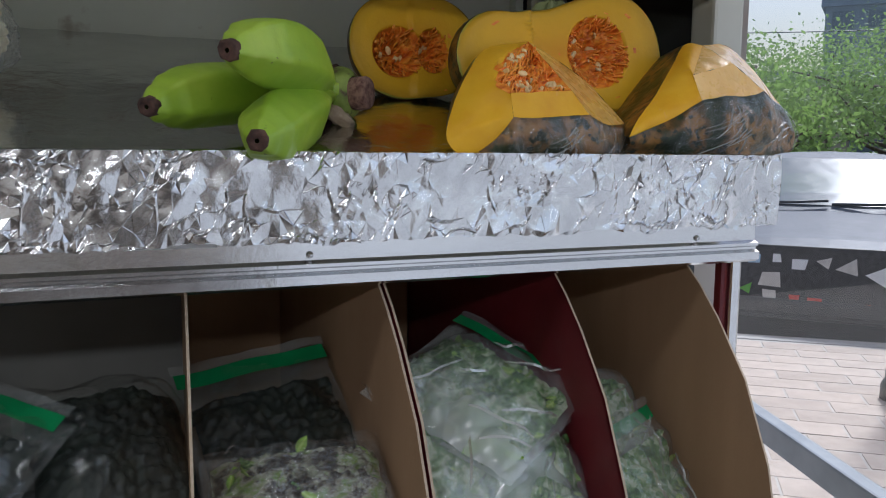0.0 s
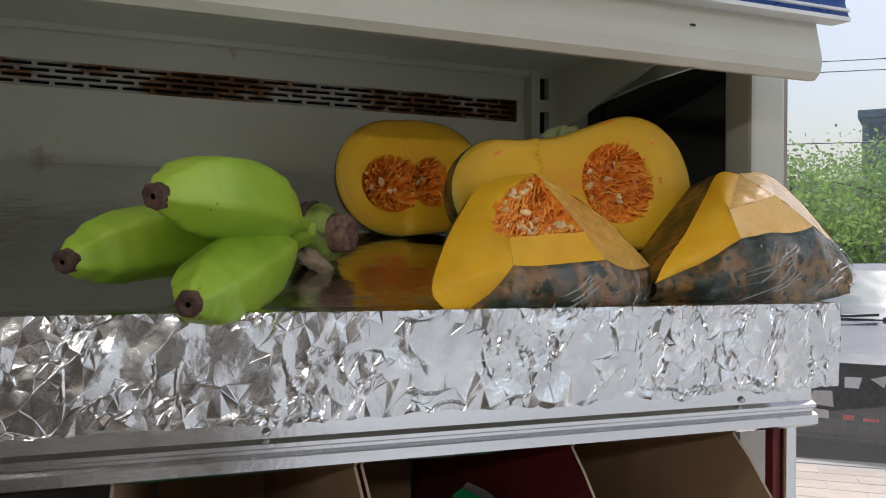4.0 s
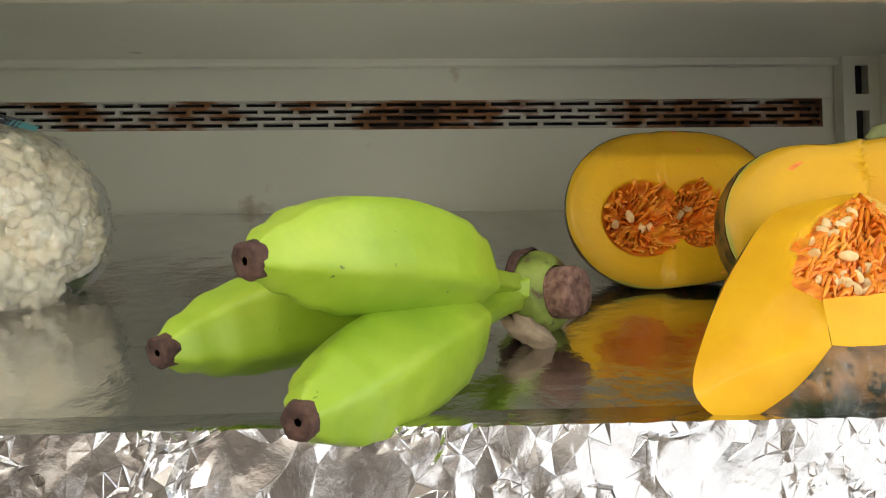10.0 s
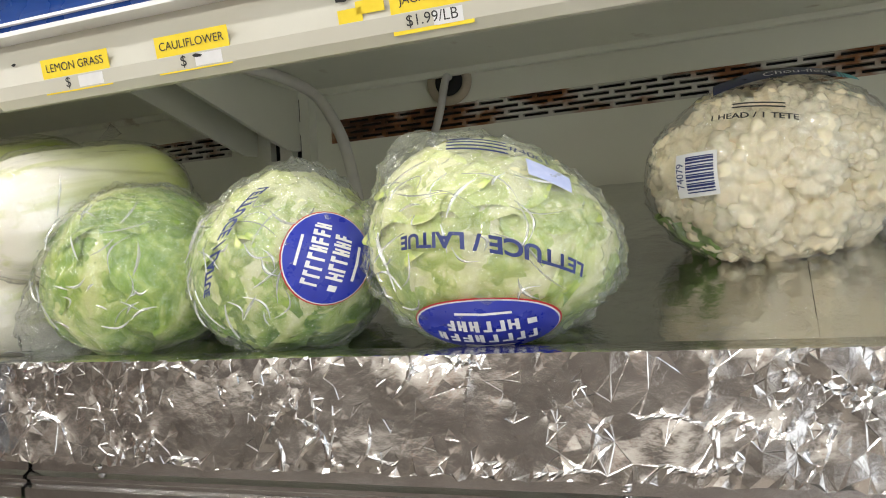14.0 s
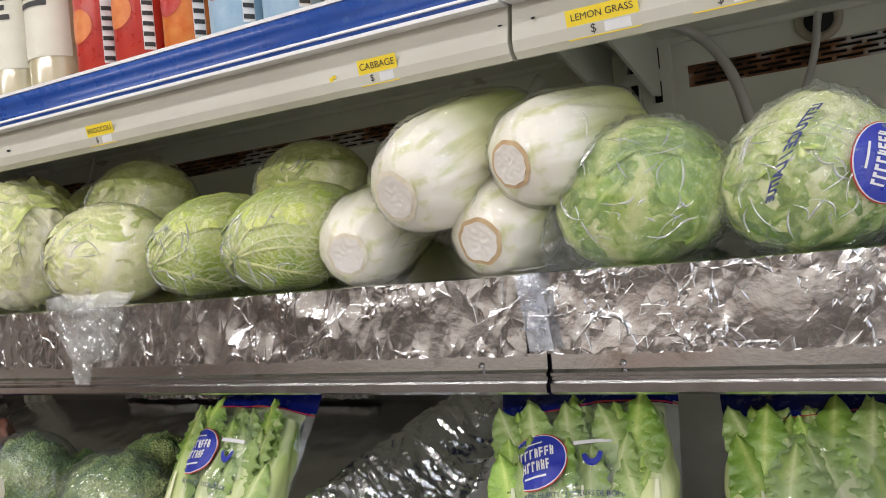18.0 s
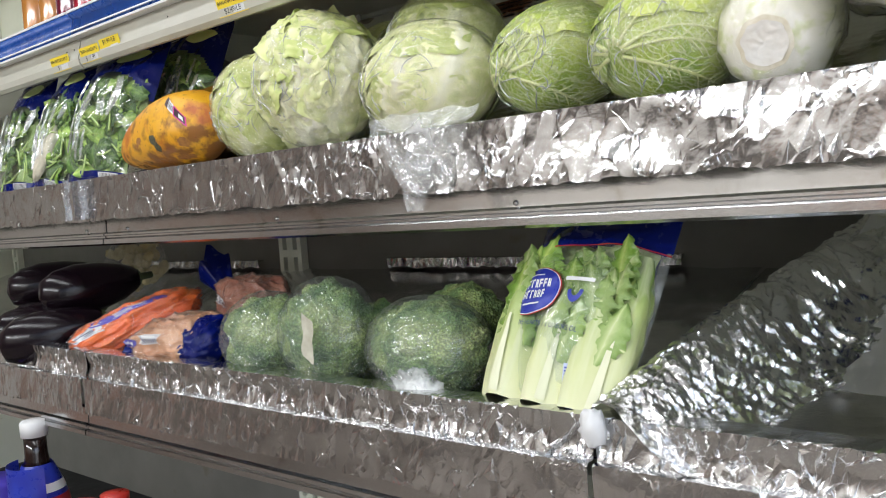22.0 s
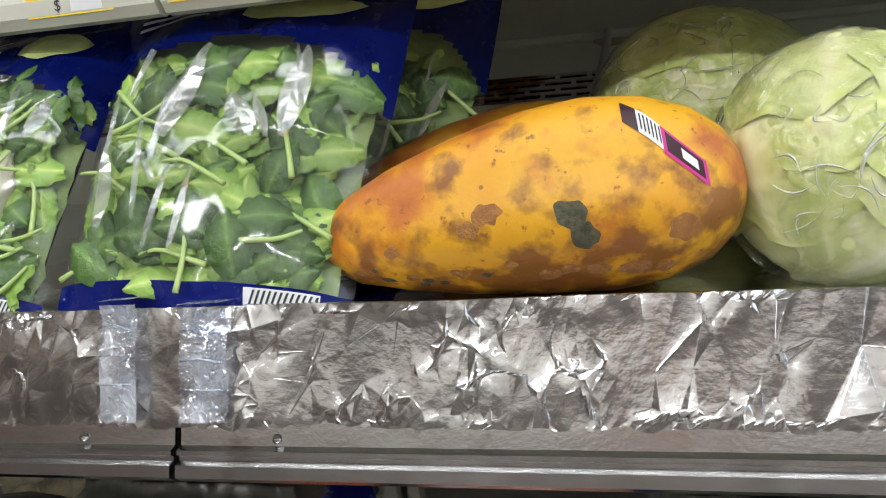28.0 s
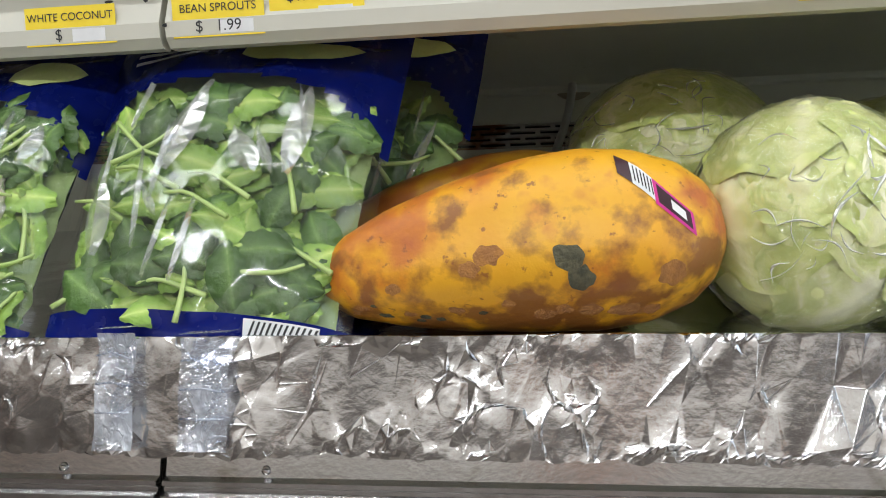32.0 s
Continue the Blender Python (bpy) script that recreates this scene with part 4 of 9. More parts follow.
def film_shell(r, seed, k0=1.05, crease=0.03, tail=None, nu=170, nv=104, form=None):
    """A loose bag round a head: sharply creased, gathered into a tail where one is given."""
    def fn(d):
        s = (k0 + crease * (ridge(d * 2.2, seed) * 0.8 + ridge(d * 5.5, seed + 2) * 0.55 + ridge(d * 12, seed + 5) * 0.28 - 0.5) + crease * 0.3 * noise.noise(d * 16 + Vector((seed, 0, 0)))) * (form(d) if form else 1.0)
        if tail:
            td, ln = tail
            c = max(0, d.dot(Vector(td).normalized()))
            s += ln * c ** 14 + 0.04 * c ** 5 * ridge(Vector((math.atan2(d.z, d.x) * 3, c * 2, 0)), seed)
        return s
    return blob(r[0], r[1], r[2], fn, nu, nv)


def head(name, label, category, c, r, leaf_mats, core_mat, film, seed, caps, group, rot=(0, 0, 0), tail=None, ruffle=0.05, k0=1.09, lift0=0.0, crease=0.035, crumple=0.014, lobes=(), flush=1.0):
    """A leafy head: solid core, overlapping leaves and, if any, its plastic."""
    th = thing(name, label, category, pose(c[0], c[1], c[2], *rot), group)
    form = lobed(lobes)
    part("core", blob(r[0], r[1], r[2], lambda d: form(d) * 0.985 + 0.03 * noise.noise(d * 3 + Vector((seed, 5, 0))), 48, 30), core_mat, th, tone=[0.45] * (48 * 30))
    for i, (d0, a) in enumerate(caps):
        mesh, tone = leaf_cap(r, d0, a, seed * 10 + i, flush * 0.016 * (i % 4) + 0.004 + lift0, ruffle, crumple=crumple, form=form)
        part("leaf", mesh, leaf_mats[i % len(leaf_mats)], th, tone=tone)
    if film:
        part("film", film_shell(r, seed, k0, crease, tail, form=form), film, th, "clear crinkled plastic")
        rs = random.Random(seed * 3 + 1)
        # Whitened fold strips imitate glints on the bag.
        for k in range(34):
            q = on_ellipsoid(r, (rs.uniform(-0.9, 0.9), -1, rs.uniform(-0.7, 0.9)), (0, 0, 1), k0 + crease * 0.4, form)
            a, le, w = rs.uniform(-1.5, 1.5), rs.uniform(0.006, 0.030), rs.uniform(0.0005, 0.0020)
            bw = rs.uniform(-0.006, 0.006)
            part("glint_fold", grid(3, 9, lambda u, v: tuple(q(
                math.cos(a) * le * (v - 0.5) - math.sin(a) * ((u - 0.5) * w * math.sin(math.pi * (0.06 + 0.9 * v)) + bw * math.sin(v * math.pi)),
                math.sin(a) * le * (v - 0.5) + math.cos(a) * ((u - 0.5) * w * math.sin(math.pi * (0.06 + 0.9 * v)) + bw * math.sin(v * math.pi))) * (1.0 + 0.012 * (1 - abs(2 * u - 1))))), GLINTFILM, th, "film fold whitened to look like a glint", smooth=False)
    return th


def flat_patch(w, h, outline, project, nu=40, nv=10, bm=None):
    """A thin printed patch laid on a curved body; outline(angle) is its radius."""
    return grid(nu, nv, lambda u, v: project(w * outline(2 * math.pi * u) * v * math.cos(2 * math.pi * u), h * outline(2 * math.pi * u) * v * math.sin(2 * math.pi * u)), True)


def on_ellipsoid(r, d0, up, k, form=None):
    """A map from flat (x, y) in metres to the skin of an ellipsoid round direction d0."""
    d0 = Vector(d0).normalized()
    right = d0.cross(Vector(up)).normalized() * -1
    upv = right.cross(d0).normalized() * -1
    rm = (r[0] + r[1] + r[2]) / 3

    def f(x, y):
        d = (d0 + right * (x / rm) + upv * (y / rm)).normalized()
        q = k * (form(d) if form else 1.0)
        return Vector((d.x * r[0] * q, d.y * r[1] * q, d.z * r[2] * q))
    return f


def emblem(th, proj_at, w, h, turn=0.0):
    """A round brand mark as plain shapes: red rim, white ring, blue field, pale bars."""
    ca, sa = math.cos(radians(turn)), math.sin(radians(turn))
    for k, (s, m) in enumerate(((1.0, REDINK), (0.965, WHITEINK), (0.935, LOGOBLUE))):
        p = proj_at(1.0 + 0.006 * k)
        em = part("print", flat_patch(w * s, h * s, lambda a: 1.0, lambda x, y, p=p: tuple(p(x * ca - y * sa, x * sa + y * ca))), m, th, "round blue printed mark with a red rim" if k == 2 else "")
    p = proj_at(1.022)
    rk = random.Random(5)
    glyphs = []
    for x, y, n, hgt in ((-0.60, 0.10, 8, 0.34), (-0.40, -0.36, 6, 0.36)):
        for i in range(n):
            w0 = rk.uniform(0.09, 0.13)
            t = 0.05
            glyphs.append((x, x + t, y, y + hgt))
            kind = rk.randrange(3)
            if kind != 1:
                glyphs.append((x + t, x + w0, y + hgt * 0.76, y + hgt))
            if kind != 2:
                glyphs.append((x + t, x + w0, y + hgt * 0.36, y + hgt * 0.58))
            if kind == 1:
                glyphs.append((x + w0 - 0.03, x + w0 + 0.01, y, y + hgt * 0.9))
            x += w0 + 0.045
    glyphs += [(-0.34, 0.34, -0.60, -0.53), (-0.30, 0.30, 0.60, 0.66), (-0.62, -0.5, -0.3, -0.12)]
    mesh = merge(*[grid(3, 4, lambda u, v: tuple(p(*[(q[0] * ca - q[1] * sa, q[0] * sa + q[1] * ca) for q in [((a + (b - a) * u) * w, (c0 + (c1 - c0) * v) * h)]][0]))) for a, b, c0, c1 in glyphs])
    part("print_mark", mesh, WHITEINK, th, "pale printed strokes")


# ---- green bananas ----
BANANA = mat("green_banana_skin", [(0.25, (0.20, 0.34, 0.020)), (0.5, (0.30, 0.45, 0.030)), (0.75, (0.42, 0.54, 0.055))], 16, 0.40, 0, 0.14, 120, spots=(120, 0.70, 0.73, (0.10, 0.13, 0.02)), stretch=(1, 1, 1.6), sub=0.04)
BROWN = mat("dried_banana_tip", [(0.3, (0.03, 0.014, 0.010)), (0.7, (0.13, 0.065, 0.045))], 120, 0.85, 0, 0.7, 300)
CUT = mat("cut_stem_pulp", [(0.35, (0.13, 0.06, 0.045)), (0.6, (0.30, 0.17, 0.12))], 220, 0.9, 0, 0.8, 320)
bb = (-0.45, 0.03, 1.33)
bunch = thing("banana_bunch", "bunch of three green bananas on the foil", "bananas", pose(*bb))


def banana(ctrl, radii, twist, name="banana"):
    """A stubby cooking banana: thin neck, blunt shoulder, flat sides between soft edges."""
    N = 46
    pts = curve_points(ctrl, N)
    rr = []
    for k in range(N):
        q = k / (N - 1) * (len(radii) - 1)
        i = min(int(q), len(radii) - 2)
        f = q - i
        f = f * f * (3 - 2 * f)
        rr.append(radii[i] * (1 - f) + radii[i + 1] * f)
    vs, fs = [], []
    n = 40
    for i, p in enumerate(pts):
        d = (pts[min(i + 1, N - 1)] - pts[max(i - 1, 0)]).normalized()
        a = d.cross(Vector((0, 0, 1))).normalized()
        b = a.cross(d)
        for k in range(n):
            t = 2 * math.pi * k / n
            w = ((t + twist) % (2 * math.pi / 5)) - math.pi / 5
            side = 0.22 + 0.78 * math.cos(math.pi / 5) / math.cos(w) * 1.07
            ang = side + 0.012 * noise.noise(p * 70 + Vector((math.cos(t), math.sin(t), twist)))
            vs.append(tuple(p + (a * math.cos(t) + b * math.sin(t)) * rr[i] * ang))
    for i in range(N - 1):
        for k in range(n):
            fs.append((i * n + k, i * n + (k + 1) % n, (i + 1) * n + (k + 1) % n, (i + 1) * n + k))
    body = part(name, (local(vs, bb), fs), BANANA, bunch)
    e, d = pts[-1], (pts[-1] - pts[-4]).normalized()
    tip = moved(grid(20, 9, lambda u, v: tuple(Vector((math.cos(6.283 * u), math.sin(6.283 * u), 0)) * (rr[-1] * (1.06 - 0.1 * v - 0.75 * max(0, v - 0.72) / 0.28) * (1 + 0.16 * noise.noise(Vector((math.cos(6.283 * u) * 2, math.sin(6.283 * u) * 2, v * 2 + twist))))) + Vector((0, 0, -0.006 + 0.013 * v - 0.004 * max(0, v - 0.8) / 0.2))), True),
                Matrix.Translation(e) @ d.to_track_quat("Z", "Y").to_matrix().to_4x4())
    part("tip", (local(tip[0], bb), tip[1]), BROWN, body, "dried brown tip")
    return body


RR = [0.0085, 0.0066, 0.0064, 0.0070, 0.0192, 0.0238, 0.0248, 0.0248, 0.0236, 0.0200, 0.0132, 0.0070]
banana([(-0.386, 0.132, 1.388), (-0.400, 0.098, 1.390), (-0.420, 0.058, 1.393), (-0.444, 0.024, 1.399), (-0.466, -0.004, 1.402), (-0.487, -0.028, 1.401), (-0.502, -0.044, 1.398)], RR, 0.3)
banana([(-0.386, 0.130, 1.382), (-0.402, 0.090, 1.379), (-0.424, 0.054, 1.371), (-0.444, 0.026, 1.362), (-0.462, 0.000, 1.354), (-0.476, -0.026, 1.347), (-0.485, -0.043, 1.343)], RR, 0.9)
banana([(-0.384, 0.116, 1.387), (-0.412, 0.102, 1.383), (-0.446, 0.088, 1.381), (-0.476, 0.070, 1.379), (-0.505, 0.048, 1.375), (-0.530, 0.024, 1.369), (-0.546, 0.004, 1.364)], [r * 0.96 for r in RR], 0.1)
CROWN = mat("banana_crown", [(0.3, (0.13, 0.16, 0.03)), (0.5, (0.24, 0.31, 0.05)), (0.7, (0.33, 0.40, 0.08))], 60, 0.6, 0, 0.4, 160, spots=(70, 0.54, 0.64, (0.10, 0.06, 0.03)))
axis = Vector((0.70, -0.70, 0.04)).normalized()
c0 = Vector((-0.381, 0.130, 1.384))
cup = axis.to_track_quat("Z", "Y").to_matrix().to_4x4()


def ringed(prof, seed, rough):
    m = Matrix.Translation(c0 - Vector(bb)) @ cup
    return moved(grid(30, len(prof), lambda u, v: (lambda r, z, w: (r * w * math.cos(6.283 * u), r * w * 1.12 * math.sin(6.283 * u), z))(
        prof[round(v * (len(prof) - 1))][0], prof[round(v * (len(prof) - 1))][1], 1 + rough * noise.noise(Vector((math.cos(6.283 * u) * 1.7, math.sin(6.283 * u) * 1.7, seed + v)))), True), m)


crown = part("crown", ringed([(0.010, -0.014), (0.017, -0.008), (0.0205, 0.0), (0.0212, 0.006), (0.0195, 0.013), (0.0165, 0.017), (0.0135, 0.018)], 3, 0.12), CROWN, bunch, "green-brown crown of the bunch")
part("crown_ring", ringed([(0.0195, -0.005), (0.0228, -0.002), (0.0232, 0.001), (0.0215, 0.003)], 5, 0.16), BROWN, crown, "dark bruised ring")
part("cut_end", ringed([(0.0125, 0.012), (0.0130, 0.022), (0.0128, 0.030), (0.0118, 0.0322), (0.007, 0.0326), (0.0005, 0.0324)], 7, 0.10), CUT, crown, "brown cut stem")
part("dried_bract", merge(blob(0.016, 0.009, 0.006, lambda d: 1 + 0.5 * noise.noise(d * 4), 18, 12), *[tube([(0.008, 0, -0.002), (0.014 + 0.004 * k, -0.004 + 0.003 * k, -0.008 - 0.002 * k)], [0.0012, 0.0004], 5) for k in range(4)]), mat("dried_bract", [(0.3, (0.30, 0.20, 0.12)), (0.7, (0.48, 0.38, 0.25))], 90, 0.9, 0, 0.6), bunch, "dry pale bract").matrix_basis = pose(-0.386 - bb[0], 0.104 - bb[1], 1.364 - bb[2], 0, 30, 20)

# ---- squash ----
FLESHT = leaf_mat("squash_cut_face", [(0.0, (0.72, 0.30, 0.008)), (0.45, (0.77, 0.40, 0.012)), (0.80, (0.75, 0.42, 0.016)), (0.985, (0.56, 0.32, 0.02)), (1.0, (0.34, 0.32, 0.05))], 0.05, 30, 0.42, 0.25, 120, 0.05, 0.06, 0.0)
FLESHT.node_tree.nodes["Principled BSDF"].inputs["Specular IOR Level"].default_value = 0.15
FLESH = mat("squash_flesh", [(0.3, (0.70, 0.34, 0.008)), (0.55, (0.78, 0.42, 0.014)), (0.75, (0.82, 0.48, 0.03))], 22, 0.42, 0, 0.18, 90, spots=(70, 0.66, 0.75, (0.74, 0.38, 0.08)), coat=0.05, spec=0.2)
FLESH_P = mat("squash_flesh_pale", [(0.3, (0.82, 0.44, 0.07)), (0.7, (0.88, 0.55, 0.15))], 30, 0.28, 0, 0.3, 90, spots=(60, 0.60, 0.72, (0.80, 0.36, 0.04)), coat=0.5)
PULP = mat("squash_pulp", [(0.3, (0.50, 0.08, 0.008)), (0.48, (0.82, 0.22, 0.012)), (0.68, (0.92, 0.42, 0.04))], 90, 0.45, 0, 1.0, 140, stretch=(1, 1, 2), sub=0.05)
FIBRE = mat("squash_fibre", [(0.3, (0.82, 0.20, 0.012)), (0.55, (0.92, 0.33, 0.025)), (0.75, (0.95, 0.45, 0.06))], 70, 0.4, sub=0.1, coat=0.3)
SEED = mat("squash_seed", [(0.3, (0.66, 0.42, 0.14)), (0.7, (0.80, 0.60, 0.30))], 120, 0.4, coat=0.3, island=0.15)
RIND = mat("squash_rind", [(0.30, (0.010, 0.018, 0.006)), (0.44, (0.022, 0.034, 0.010)), (0.50, (0.10, 0.052, 0.010)), (0.57, (0.24, 0.115, 0.022)), (0.64, (0.12, 0.075, 0.018)), (0.72, (0.016, 0.024, 0.008))], 26, 0.34, 0, 0.6, 90, spots=(110, 0.52, 0.60, (0.012, 0.020, 0.008)))

seed_src = part("seed", blob(0.0045, 0.0022, 0.0085, lambda d: 1 - 0.25 * max(0, d.z), 14, 9), SEED)
seed_mesh = seed_src.data
bpy.data.objects.remove(seed_src)


def add_seed(parent, co, rnd, size=1.0):
    o = bpy.data.objects.new("seed", seed_mesh)
    scene.collection.objects.link(o)
    o.parent = parent
    o.matrix_basis = pose(*co, rnd.uniform(-40, 40), rnd.uniform(-90, 90), rnd.uniform(-40, 40)) @ Matrix.Scale(rnd.uniform(0.5, 0.72) * size, 4)


def cut_half(name, label, m, circles, cavities, depth, seeds, seed, step=(9.0, 0.0)):
    """A halved squash: a cut face in the x-z plane that looks along -y, pulp hollows with seeds, rind behind."""
    th = thing(name, label, "squash", m, "cut squash")
    cx = sum(c[0] * c[2] for c in circles) / sum(c[2] for c in circles)
    cz = sum(c[1] * c[2] for c in circles) / sum(c[2] for c in circles)

    def outline(a):
        lo, hi = 0.0, 0.3
        for _ in range(26):
            md = (lo + hi) / 2
            x, z = cx + md * math.cos(a), cz + md * math.sin(a)
            s = sum(math.exp(-((math.hypot(x - c[0], z - c[1]) - c[2]) / 0.011)) for c in circles)
            lo, hi = (md, hi) if s > 1 else (lo, md)
        return lo
    N = 96
    rad = [outline(2 * math.pi * k / N) for k in range(N)]

    def hollow(x, z):
        return max(0.0, max(1 - math.hypot((x - c[0]) / c[2], (z - c[1]) / c[3]) for c in cavities))

    tone = []

    def face(u, v):
        k = round(u * N) % N
        tone.append(v)
        a = 2 * math.pi * u
        r = rad[k] * v
        x, z = cx + r * math.cos(a), cz + r * math.sin(a)
        h = hollow(x, z)
        rim = 0.003 * max(0, (v - 0.93) / 0.07) ** 2
        lift = step[1] * min(1.0, max(0.0, (step[0] + 0.003 * noise.noise(Vector((z * 60, seed, 0))) - x) / 0.0035))
        bumpy = 0.010 * h * abs(noise.noise(Vector((x * 130, z * 130, seed)))) * 2 + 0.006 * h * noise.noise(Vector((x * 320, z * 320, seed)))
        return (x, rim - lift + 0.030 * min(1, h * 1.5) ** 0.8 - bumpy * 2.4 + 0.0008 * noise.noise(Vector((x * 60, z * 60, seed))), z)
    vs, fs = grid(N, 70, face, True)
    fl, pu = [], []
    for f in fs:
        x = sum(vs[i][0] for i in f) / 4
        z = sum(vs[i][2] for i in f) / 4
        (pu if hollow(x, z) > 0.03 + 0.05 * noise.noise(Vector((x * 120, z * 120, 2))) else fl).append(f)
    part("flesh", (vs, fl), FLESHT, th, "orange cut flesh", tone=tone)
    pulp = part("pulp", (vs, pu), PULP, th, "stringy deep orange pulp")

    def back(u, v):
        k = round(u * N) % N
        a, b = 2 * math.pi * u, v * math.pi / 2
        r = rad[k] * math.cos(b) * (1.004 + 0.012 * math.cos(9 * a) * math.sin(b))
        lift = step[1] * min(1.0, max(0.0, (step[0] - cx - r * math.cos(a)) / 0.0035)) * max(0.0, 1 - v * 3)
        return (cx + r * math.cos(a), 0.003 - lift + depth * math.sin(b), cz + r * math.sin(a))
    part("rind", grid(N, 22, back, True), RIND, th, "mottled dark green rind")
    rnd = random.Random(seed)
    strands = []
    for _ in range(260):
        c = rnd.choice(cavities)
        a, q0 = rnd.uniform(0, 6.28), rnd.uniform(0.2, 1.02) ** 0.7
        q1, da = max(0.05, q0 - rnd.uniform(0.10, 0.34)), rnd.uniform(-0.35, 0.35)
        pts = []
        for w in (0.0, 0.35, 0.7, 1.0):
            q, b = q0 + (q1 - q0) * w, a + da * w * w
            x, z = c[0] + c[2] * q * math.cos(b), c[1] + c[3] * q * math.sin(b)
            pts.append((x, 0.030 * min(1, hollow(x, z) * 1.5) ** 0.8 - 0.002 - 0.007 * math.sin(w * 3.0) * rnd.uniform(0.2, 1) + rnd.uniform(-0.002, 0.002), z))
        strands.append(tube(pts, [0.0012, 0.0009, 0.0006, 0.0002], 5))
    tagged(part("fibre_tangle", merge(*strands), FIBRE, th), "stringy orange fibres", kind="stuff")
    for _ in range(seeds):
        c = rnd.choice(cavities)
        a, q = rnd.uniform(0, 6.28), rnd.uniform(0.05, 0.85)
        x, z = c[0] + c[2] * q * math.cos(a), c[1] + c[3] * q * math.sin(a) - 0.003
        add_seed(th, (x, 0.030 * min(1, hollow(x, z) * 1.5) ** 0.8 - 0.008, z), rnd)
    return th


cut_half("squash_half", "halved orange squash with a seedy hollow, wrapped in film", pose(-0.290, 0.186, 1.4365, -8, 0, 4),
         [(-0.010, 0.0, 0.049), (0.034, 0.002, 0.046)], [(-0.010, -0.006, 0.027, 0.025), (0.026, -0.004, 0.018, 0.022)], 0.05, 7, 3, (0.006, -0.004))
big = cut_half("squash_half", "large halved squash with a long neck and a stringy hollow", pose(-0.150, 0.096, 1.430, -6, 0, 4),
         [(-0.102, -0.014, 0.040), (-0.052, -0.004, 0.034), (-0.006, 0.000, 0.040), (0.040, 0.002, 0.0565)], [(0.017, 0.0, 0.036, 0.034)], 0.06, 8, 5, (-0.062, 0.012))
part("stem", blob(0.020, 0.012, 0.010, lambda d: 1 + 0.22 * math.cos(6 * math.atan2(d.y, d.x)) + 0.2 * noise.noise(d * 4), 30, 14), mat("dry_stem", [(0.3, (0.28, 0.33, 0.13)), (0.7, (0.42, 0.44, 0.22))], 80, 0.8, 0, 0.6), big, "dry grey-green stem").matrix_basis = pose(-0.012, 0.03, 0.042)


FILM_WRAP = film_mat("stretched_wrap", (1, 1, 1), 0.004, 0.10, 34, 0.08, 1.0)


def line3(ctrl):
    """A smooth line through points, as a function of 0 to 1."""
    pts = curve_points(ctrl, 41)

    def at(u):
        q = min(max(u, 0.0), 1.0) * 40
        i = min(int(q), 39)
        return pts[i].lerp(pts[i + 1], q - i)
    return at


def kinked(*runs):
    """Smooth lines joined end to end at sharp corners, each with an equal share of 0 to 1."""
    fs = [line3(r) for r in runs]

    def at(u):
        q = min(max(u, 0.0), 1.0) * len(fs)
        i = min(int(q), len(fs) - 1)
        return fs[i](q - i)
    return at


def between(f0, f1, nu, nv, bow=(0, 0, 0), rough=0.0007, seed=0):
    """A patch between two lines, bowed in the middle and slightly uneven."""
    bow = Vector(bow)
    return grid(nu, nv, lambda u, v: tuple(f0(u).lerp(f1(u), v) + bow * math.sin(math.pi * u) * math.sin(math.pi * v)
                                           + Vector((1, 1, 1)) * (rough * noise.noise((f0(u).lerp(f1(u), v)) * 75 + Vector((seed, 0, 0))))))


